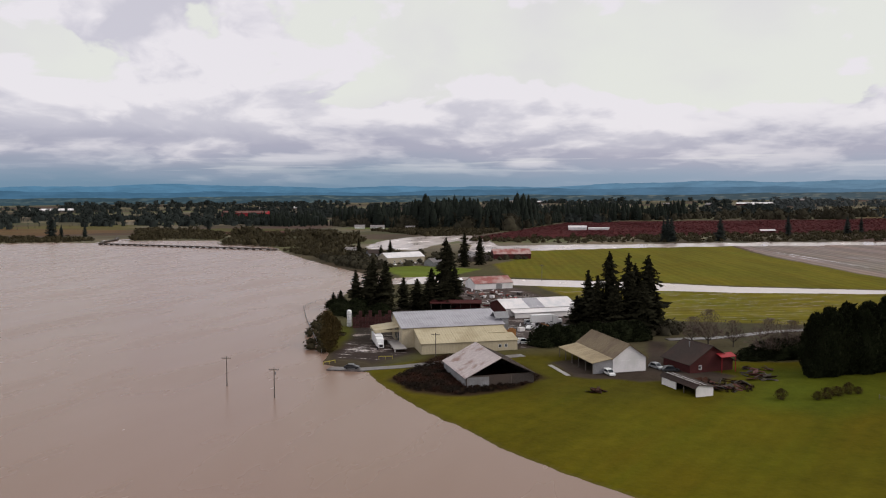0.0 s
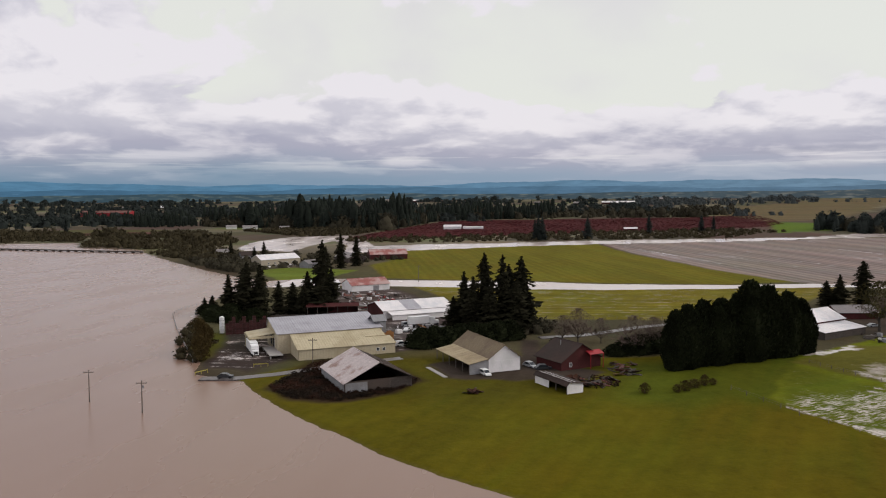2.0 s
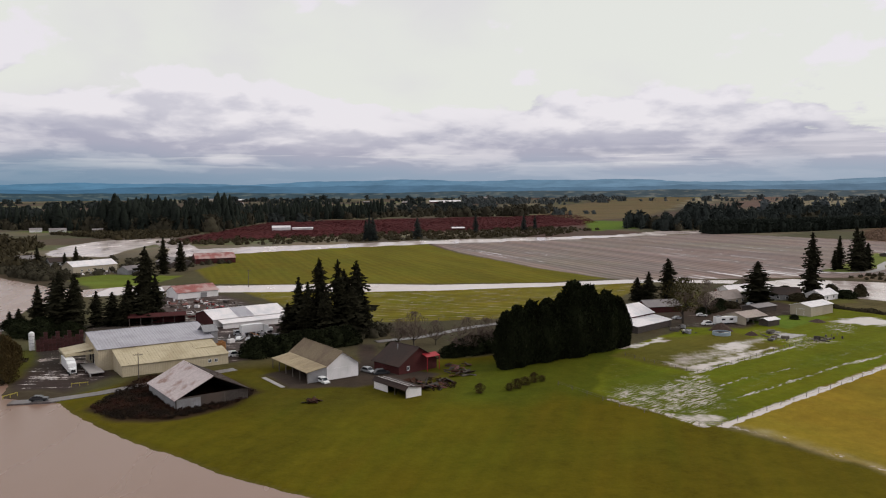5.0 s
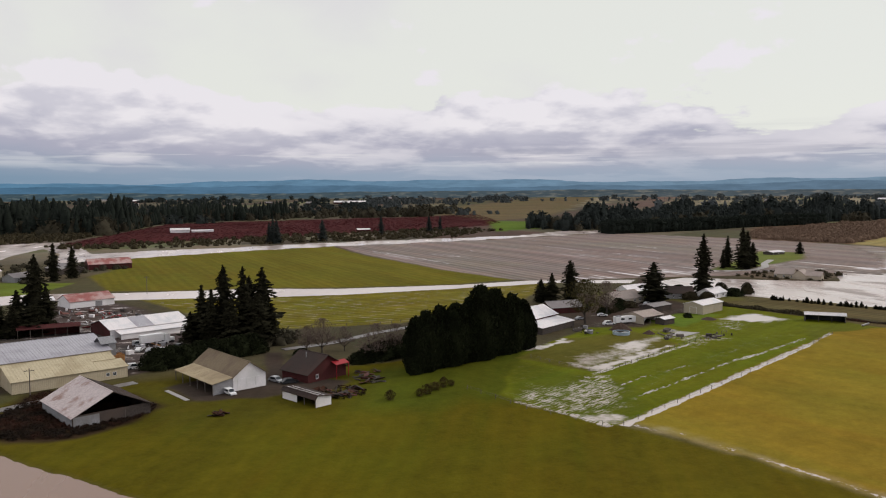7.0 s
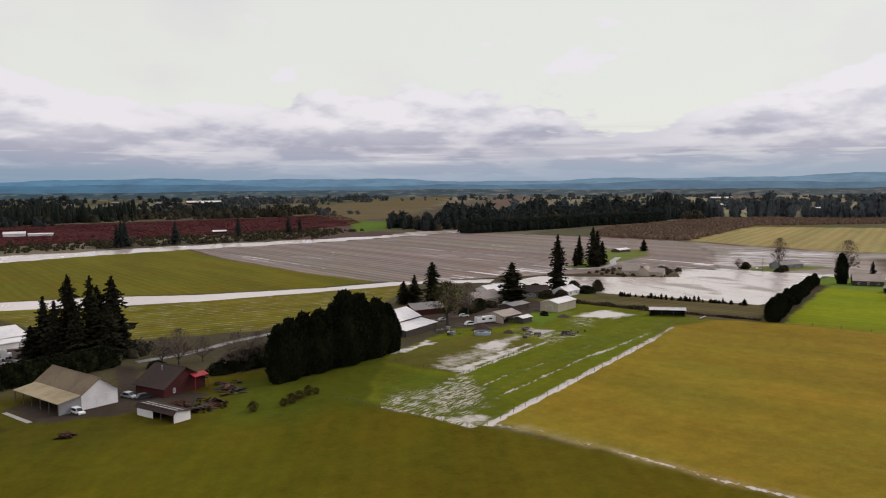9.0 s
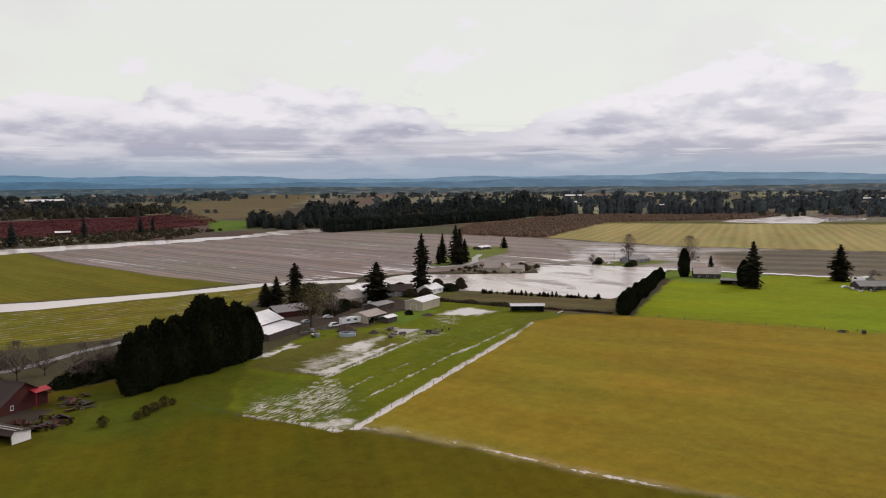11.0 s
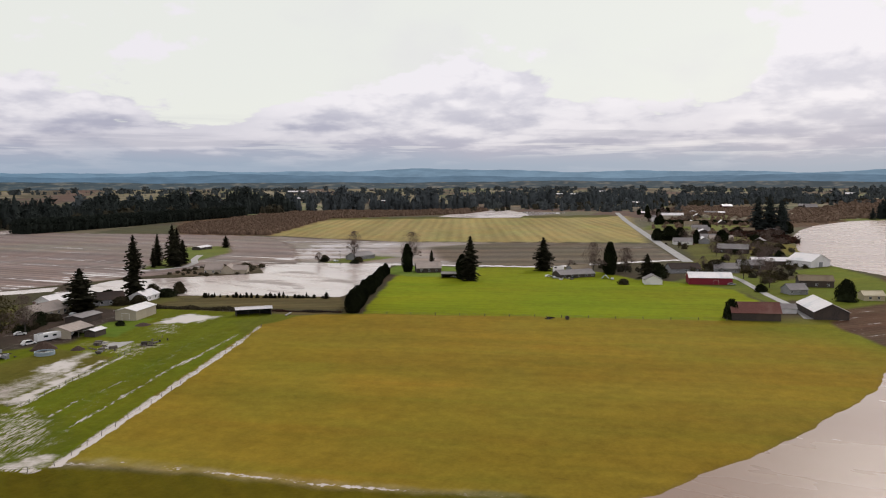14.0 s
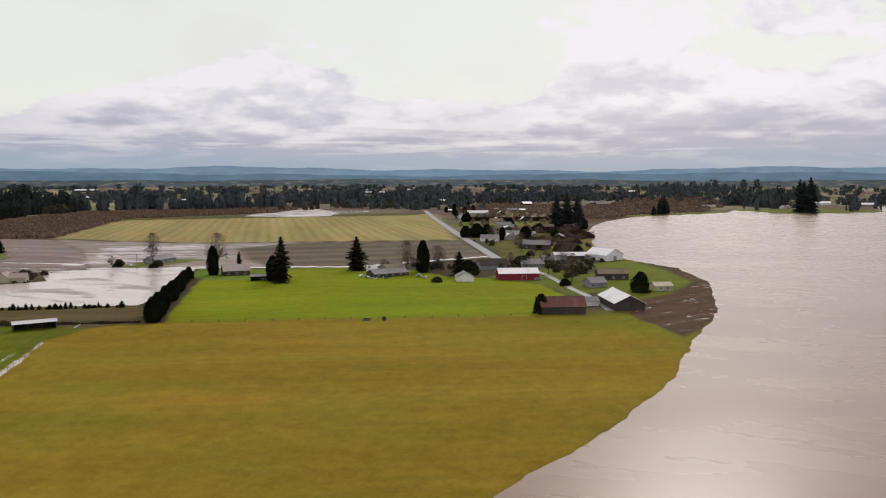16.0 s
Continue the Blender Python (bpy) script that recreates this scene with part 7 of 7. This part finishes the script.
def causeway():
    ob = thing("causeway", 0, 0, 0, 0, "long low dark timber causeway across the flood", "causeway")
    pts = [(-357, 449), (-440, 466), (-520, 483), (-600, 499), (-622, 530), (-640, 575), (-673, 619)]
    for (ax, ay), (bx, by) in zip(pts, pts[1:]):
        d = Vector((bx - ax, by - ay, 0)).normalized()
        n = Vector((-d.y, d.x, 0)) * 2.2
        a, b = Vector((ax, ay, 1.6)), Vector((bx, by, 1.6))
        Solid().slab([a - n, b - n, b + n, a + n], 0.8).done("deck", "wall_dark", ob)
        k = int((b - a).length / 9)
        for i in range(k):
            c = a + (b - a) * (i / k)
            Solid().box(c.x - 0.5, c.y - 2.0, -1.4, c.x + 0.5, c.y + 2.0, 0.8).done("pier", "wall_dark", ob)
            Solid().box(c.x - 0.12, c.y - 0.12, 1.55, c.x + 0.12, c.y + 0.12, 2.5).done("post", "wall_grey", ob)


causeway()

# ---- vehicles and yard clutter ----
for i, (x, y, a) in enumerate(((-41, 33, 20), (-38.5, 34, 15), (-36, 35, 25), (-33.8, 36, 10), (-44, 62, 80), (-40, 60, 70), (-36, 58, 75), (-31, 66, 60), (-28, 56, 30), (-46, 73, 10), (-38, 75, 15))):
    car(x, y, a, ("white", "paint_grey", "white", "paint_black")[i % 4], "white parked car in the farmyard" if i % 2 == 0 else "parked car in the farmyard", van=i % 3 == 0, tall=1.9 if i % 3 == 0 else 1.5)
for i, (x, y, a, pt) in enumerate(((-9.6, -7.6, -60, "white"), (3, 4, -50, "paint_grey"), (7, 1.0, 20, "paint_black"))):
    car(x, y, a, pt, "white pickup beside the barns" if pt == "white" else "silver car beside the red house", tall=1.75, long=5, van=i == 0, group="cars by the barns")
for i, (x, y, a) in enumerate(((430, 18, -30), (426, 12, 40), (433, 2, -30), (458, -85, -60), (419, 192, 5), (440, -20, 30), (398, 75, -50), (133, 86, 10), (146, 92, -20), (182, 120, 30), (213, 118, 10))):
    car(x, y, a, ("white", "paint_grey", "paint_black", "paint_grey")[i % 4], "parked car beside a farmhouse", group="cars by the houses")


def trailer_home(x, y, turn, label, size=1.0):
    ob = thing("trailer", x, y, LAND - 0.03, turn, label, "trailer")
    s = Solid()
    side = [(-5.4, 0.6), (4.6, 0.6), (5.6, 1.5), (5.0, 3.1), (-5.4, 3.1)]
    s.v = [(a, -1.2, b) for a, b in side] + [(a, 1.2, b) for a, b in side]
    n = 5
    s.f = [tuple(range(n)), tuple(reversed(range(n, 2 * n)))] + [((i + 1) % n, i, n + i, n + (i + 1) % n) for i in range(n)]
    s.done("body", "white", ob)
    for xx in (-3.6, -1.0, 2.0):
        Solid().box(xx, -1.225, 1.7, xx + 1.2, -1.2, 2.4).done("window", "glass", ob)
    for xx in (-2.4, -1.4):
        for yy in (-1.15, 0.9):
            Solid().rod((xx, yy, 0.36), (xx, yy + 0.25, 0.36), 0.36, n=10).done("wheel", "dark", ob)
    Solid().box(-4.9, -0.6, 3.1, -3.4, 0.6, 3.4, 0.1).done("roof_unit", "wall_grey", ob)
    ob.scale = (size, 1.0, 1.0)


truck(-34, 78, 31, "white lorry with box trailer parked by the long hall", 13)
trailer_home(150, 73, 6, "long white travel trailer beside the grey shed", 1.35)
car(139.5, 71, 8, "white", "white pickup hitched before the travel trailer", tall=1.8, long=5.4, group="")


def pool(x, y):
    ob = thing("pool", x, y, LAND, 0, "round blue above-ground swimming pool", "pool")
    n = 28
    s = Solid()
    for i in range(n):
        a, b = 6.2832 * i / n, 6.2832 * (i + 1) / n
        k = len(s.v)
        for rr in (3.3, 3.15):
            for z in (-0.1, 1.25):
                s.v += [(rr * math.cos(a), rr * math.sin(a), z), (rr * math.cos(b), rr * math.sin(b), z)]
        s.f += [(k, k + 1, k + 3, k + 2), (k + 5, k + 4, k + 6, k + 7), (k + 2, k + 3, k + 7, k + 6)]
    s.done("side", "blue", ob)
    Solid().prism([(3.15 * math.cos(6.2832 * i / n), 3.15 * math.sin(6.2832 * i / n)) for i in range(n)], -0.05, 1.0).done("water", "glass", ob)


pool(135, 49.5)


def mound(x, y, wide, high, label):
    ob = thing("mound", x, y, LAND - 0.1, 0, label, "heap")
    rr = random.Random(4)
    s = Solid()
    n = 18
    for k in range(6):
        t = k / 5
        for i in range(n):
            a = 6.2832 * i / n
            q = wide * (1 - t) ** 0.75 * rr.uniform(0.9, 1.08) + 0.05
            s.v.append((q * math.cos(a), q * math.sin(a), high * t * rr.uniform(0.92, 1.05)))
    for k in range(5):
        for i in range(n):
            s.f.append((k * n + i, k * n + (i + 1) % n, (k + 1) * n + (i + 1) % n, (k + 1) * n + i))
    s.f.append(tuple(range(5 * n, 6 * n)))
    s.done("soil", "soil", ob)


mound(139, 58.5, 4.6, 3.2, "dark brown heap of soil behind the pool")
mound(187, 73, 3.4, 1.2, "low dark heap at the pasture edge")
mound(146, 48, 2.6, 1.5, "dark covered heap beside the wet paddock")
tagged(Solid().prism([(150, 43), (160, 49), (166, 45), (156, 39)], LAND - 0.1, LAND + 0.14).done("slab", "concrete"), "wet pale concrete slab at the paddock", "slab", kind="structure")


def clutter(name, cx, cy, wide, deep, count, seed, label, mats, boxes=True):
    """A yard's heap of boards, drums and boxes, each a part."""
    rr = random.Random(seed)
    ob = thing(name, cx, cy, LAND - 0.06, rr.uniform(0, 90), label, "clutter")
    for i in range(count):
        x, y = rr.uniform(-wide, wide), rr.uniform(-deep, deep)
        a = rr.uniform(0, 3.14)
        kind = rr.random()
        s = Solid()
        if kind < 0.35 and boxes:
            l, w, h = rr.uniform(0.8, 3), rr.uniform(0.6, 1.6), rr.uniform(0.4, 1.5)
            s.box(-l / 2, -w / 2, 0, l / 2, w / 2, h, 0.06)
            nm = "box"
        elif kind < 0.65:
            l = rr.uniform(1.5, 4.5)
            s.rod((-l / 2, 0, 0.15), (l / 2, 0, rr.uniform(0.15, 0.9)), 0.14, 0.1, 6)
            s.rod((-l / 2, 0.4, 0.15), (l / 2, 0.2, rr.uniform(0.15, 0.7)), 0.12, 0.1, 6)
            nm = "log"
        elif kind < 0.85 and boxes:
            s.rod((0, 0, 0), (0, 0, 0.9), 0.32, n=10)
            nm = "drum"
        else:
            l = rr.uniform(2, 4)
            s.slab([(-l / 2, -0.7, 0.3), (l / 2, -0.7, 0.25), (l / 2, 0.7, rr.uniform(0.5, 1.4)), (-l / 2, 0.7, rr.uniform(0.5, 1.2))], 0.06)
            nm = "sheet"
        o = s.done(nm, rr.choice(mats), ob)
        o.matrix_basis = pose(x, y, 0, 0, 0, math.degrees(a))
    return ob


clutter("wood_pile", 21, -14, 6.5, 6, 42, 1, "untidy pile of dark old timber beside the shed", ("roof_maroon", "wall_dark", "bramble", "soil"), False)
clutter("junk_heap", 30, 3, 8, 4, 34, 2, "scrap and boards in the red house yard", ("timber", "wall_dark", "roof_maroon", "wall_dark", "soil"), False)
clutter("junk_heap", -70, 140, 16, 20, 70, 3, "scrap machinery and boxes in the farmyard", ("timber", "wall_grey", "wall_white", "roof_maroon", "wall_dark", "paint_red"))
clutter("junk_heap", -88, 165, 12, 10, 30, 4, "scrap and pallets near the red-roofed shed", ("timber", "wall_grey", "wall_white", "roof_maroon"))
clutter("junk_heap", -45, 66, 9, 6, 22, 5, "pallets and boxes behind the warehouse", ("timber", "wall_grey", "wall_white", "orange"))
clutter("junk_heap", 152, 44, 9, 4, 13, 6, "boards and troughs at the paddock edge", ("timber", "wall_dark", "timber", "wall_dark", "wall_grey"))
clutter("junk_heap", 124, 61, 8, 3.5, 26, 15, "dark scrap and boards under the olive tree", ("timber", "wall_dark", "wall_dark", "wall_grey", "wall_white"))
clutter("junk_heap", 168, 36, 7, 3, 14, 7, "old boards along the paddock fence", ("timber", "wall_dark"))
clutter("junk_heap", -180, 318, 14, 8, 26, 8, "yard scrap before the tan shed", ("timber", "wall_grey", "wall_white", "wall_dark"))
clutter("burn_heap", -11.5, -28, 1.5, 0.8, 10, 9, "small burnt heap of wood in the grass", ("wall_dark", "bramble", "bramble"), False)
clutter("junk_heap", 396, 66, 7, 4, 16, 10, "garden things before the carport", ("wall_grey", "wall_white", "timber"))
clutter("junk_heap", 430, 8, 9, 4, 18, 11, "farm things beside the farmhouse", ("wall_grey", "wall_white", "timber"))
for x, y, a in ((-78, -3, 20), (-92, -14, 60)):
    ob = thing("barrier", x, y, LAND - 0.02, a, "yellow steel barrier at the yard entrance", "barrier", "yard barriers")
    Solid().box(-2.2, -0.08, 0.8, 2.2, 0.08, 1.05).done("bar", "yellow", ob)
    for xx in (-2.1, 0, 2.1):
        Solid().box(xx - 0.07, -0.07, 0, xx + 0.07, 0.07, 1.1).done("post", "yellow", ob)


def tank(x, y, high, wide):
    ob = thing("tank", x, y, LAND - 0.05, 0, "tall white upright tank beside the stacked bins", "tank")
    Solid().rod((0, 0, 0), (0, 0, high), wide, n=20).rod((0, 0, high), (0, 0, high + 0.5), wide, wide * 0.25, 20).done("shell", "white", ob)
    for k in range(1, 5):
        Solid().rod((0, 0, high * k / 5), (0, 0, high * k / 5 + 0.08), wide + 0.03, n=20).done("hoop", "wall_grey", ob)
    Solid().box(wide, -0.25, 0.2, wide + 0.06, -0.2, high).box(wide, 0.2, 0.2, wide + 0.06, 0.25, high).done("ladder", "wall_grey", ob)


tank(-113.5, 52.5, 6.0, 0.95)


def tarp_tent(x, y):
    ob = thing("tarp_tent", x, y, LAND - 0.05, 25, "low blue tarpaulin tent by the farmhouse", "tent")
    Solid().slab([(-2.6, -2.2, 0.2), (2.6, -2.2, 0.2), (2.2, 0, 2.4), (-2.2, 0, 2.4)], 0.05).slab([(2.6, 2.2, 0.2), (-2.6, 2.2, 0.2), (-2.2, 0, 2.4), (2.2, 0, 2.4)], 0.05).done("cover", "blue", ob)
    Solid().rod((-2.3, 0, 0), (-2.3, 0, 2.4), 0.05).rod((2.3, 0, 0), (2.3, 0, 2.4), 0.05).done("pole", "timber", ob)


tarp_tent(443, -14)
tagged(Solid().prism([(444, 23), (449, 17), (490, 40), (485, 46)], LAND - 0.1, LAND + 0.15).done("drive", "concrete"), "pale wet concrete drive to the farmhouse", "drive", kind="structure")

# ---- further village and field-edge things ----
for i in range(17):
    t = i / 16
    crowned("hedge_bush", 1052 + 41 * t, 189 - 96 * t, 5.2 + 0.5 * math.sin(i * 2.7), 9.5, BUSH[2], "dark clipped evergreen in a long village hedge", "bush", "village hedge")
for i, (x, y, turn, L, W, wall, roof, label) in enumerate((
        (721, 41, -62, 17, 10, "wall_white", "roof_grey", "white house with grey roof by the road"),
        (745, 30, 28, 15, 10, "wall_grey", "roof_white", "grey house with pale roof near the road"),
        (778, 24, -62, 22, 11, "wall_tan", "roof_pale", "long tan house with pinkish roof"),
        (938, 101, -62, 18, 10, "wall_tan", "roof_grey", "tan house behind the village hedge"),
        (1038, 146, 28, 16, 10, "wall_white", "roof_white", "white house beside a dark hedge"),
        (1090, 150, -62, 15, 9, "wall_tan", "roof_brown", "small tan house with brown roof"),
        (1100, 226, 28, 18, 11, "wall_white", "roof_grey", "white roadside house with grey roof"),
        (1150, 250, -62, 16, 10, "wall_grey", "roof_grey", "grey roadside house with shingle roof"),
        (1212, 240, -62, 34, 12, "wall_tan", "roof_white", "long tan shed with pale metal roof"),
        (1720, -226, -75, 30, 14, "wall_white", "roof_white", "long white shed on the far shore"),
        (1690, -232, -75, 16, 11, "wall_tan", "roof_grey", "tan house on the far shore"),
        (1960, -300, -78, 34, 15, "wall_white", "roof_white", "white farm hall beyond the far shore"),
        (1900, -385, -78, 30, 14, "wall_grey", "roof_white", "pale-roofed shed beyond the far shore"),
        (1654, -83, -75, 26, 13, "wall_tan", "roof_pale", "tan house above the inlet"))):
    gable("house", x, y, turn, L, W, 3.2 if L < 25 else 4.5, 6.2 if L < 25 else 8.0, wall, roof, label, "house", ribs=False, openings=win("front", -L / 4, L / 4), z=LAND + float(rise(x, y)))
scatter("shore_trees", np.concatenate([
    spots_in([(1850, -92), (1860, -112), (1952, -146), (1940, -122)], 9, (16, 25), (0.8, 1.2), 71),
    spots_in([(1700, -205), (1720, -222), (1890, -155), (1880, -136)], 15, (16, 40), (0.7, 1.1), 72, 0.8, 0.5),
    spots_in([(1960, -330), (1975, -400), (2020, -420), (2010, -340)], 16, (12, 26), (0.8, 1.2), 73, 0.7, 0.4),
    spots_in([(1640, -75), (1660, -100), (1690, -90), (1670, -66)], 10, (6, 14), (0.8, 1.2), 74, 0.8)]), ROUND_LOW + COLUMN_LOW, "conifer_hazed",
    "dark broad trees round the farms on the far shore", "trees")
scatter("far_orchard", np.concatenate([
    spots_in([(1300, 280), (1324, 140), (1700, 240), (1740, 400), (1560, 380)], 11, (4, 6), (1.6, 2.4), 75, 0.9),
    spots_in([(1180, 52), (1200, 4), (1300, 18), (1420, -40), (1500, -100), (1800, -60), (1780, 90), (1740, 175), (1400, 120)], 12, (4, 6.5), (1.6, 2.4), 76, 0.75),
    spots_in([(1770, 95), (1840, -65), (2300, -20), (2250, 190)], 14, (5, 8), (1.8, 2.6), 77, 0.85)]), SCRUB_FINE, "scrub",
    "blocks of leafless brown orchard beyond the village", "orchard")
for i in range(24):
    t, q = rv.random(), rv.random()
    x, y = 1010 + 330 * t + 40 * q, 195 + 170 * t - 60 * q
    if i % 3 == 0:
        crowned("broad_spruce", x, y, rv.uniform(9, 18), rv.uniform(12, 18), CYPRESS[1], "broad dark evergreen in the village", "tree", "broad evergreens")
    else:
        bare_tree("bare_tree", x, y, rv.uniform(8, 14), rv.uniform(11, 16), "leafless brown tree among the road houses", "village trees", i)


# staked vine rows between the shelter and the field hedge
fence([(239, 56), (248, 42), (257, 29)], 1.3, "close row of dark wooden vine stakes", 1.3, 2, "wall_dark")
fence([(236, 66), (246, 50), (262, 27)], 2.6, "second row of dark wooden vine stakes", 1.2, 1, "wall_dark")
scatter("dead_weeds", np.array([(233 + 26 * t + 0.6 * math.sin(23 * t), 70 - 41 * t, 0.8 + 0.3 * math.sin(19 * t), 1.7) for t in np.linspace(0, 1, 52)]), SCRUB_LOW, "bramble", "row of brown dead weeds along the stakes", "weeds")
scatter("low_hedge", np.array([(213 + 21 * t + 0.5 * math.sin(31 * t), 111 - 42 * t, 1.5 + 0.4 * math.sin(17 * t), 2.2) for t in np.linspace(0, 1, 44)]), SCRUB_LOW, "scrub_olive", "low dark hedge row beside the bare rows", "hedge")


def trough(x, y, turn):
    ob = thing("trough", x, y, LAND - 0.02, turn, "long pale metal trough at the pasture corner", "trough")
    Solid().box(-3.8, -0.35, 0.3, 3.8, 0.35, 0.7, 0.1).done("basin", "concrete", ob)
    for xx in (-3.0, 0, 3.0):
        Solid().box(xx - 0.12, -0.3, 0, xx + 0.12, 0.3, 0.3).done("leg", "timber", ob)


trough(240, 43, 31)


def round_bale(x, y, turn):
    ob = thing("round_bale", x, y, LAND - 0.03, turn, "dark weathered round bale at the field fence", "bale")
    Solid().rod((-0.65, 0, 0.85), (0.65, 0, 0.85), 0.85, n=18).done("bale", "wall_dark", ob)
    for xx in (-0.4, 0, 0.4):
        Solid().rod((xx - 0.03, 0, 0.85), (xx + 0.03, 0, 0.85), 0.87, n=18).done("twine", "timber", ob)


round_bale(303.5, -63, 40)
clutter("board_pile", 300.5, -56, 1.6, 0.4, 5, 14, "low dark pile of old boards at the field fence", ("wall_dark", "timber"), False)
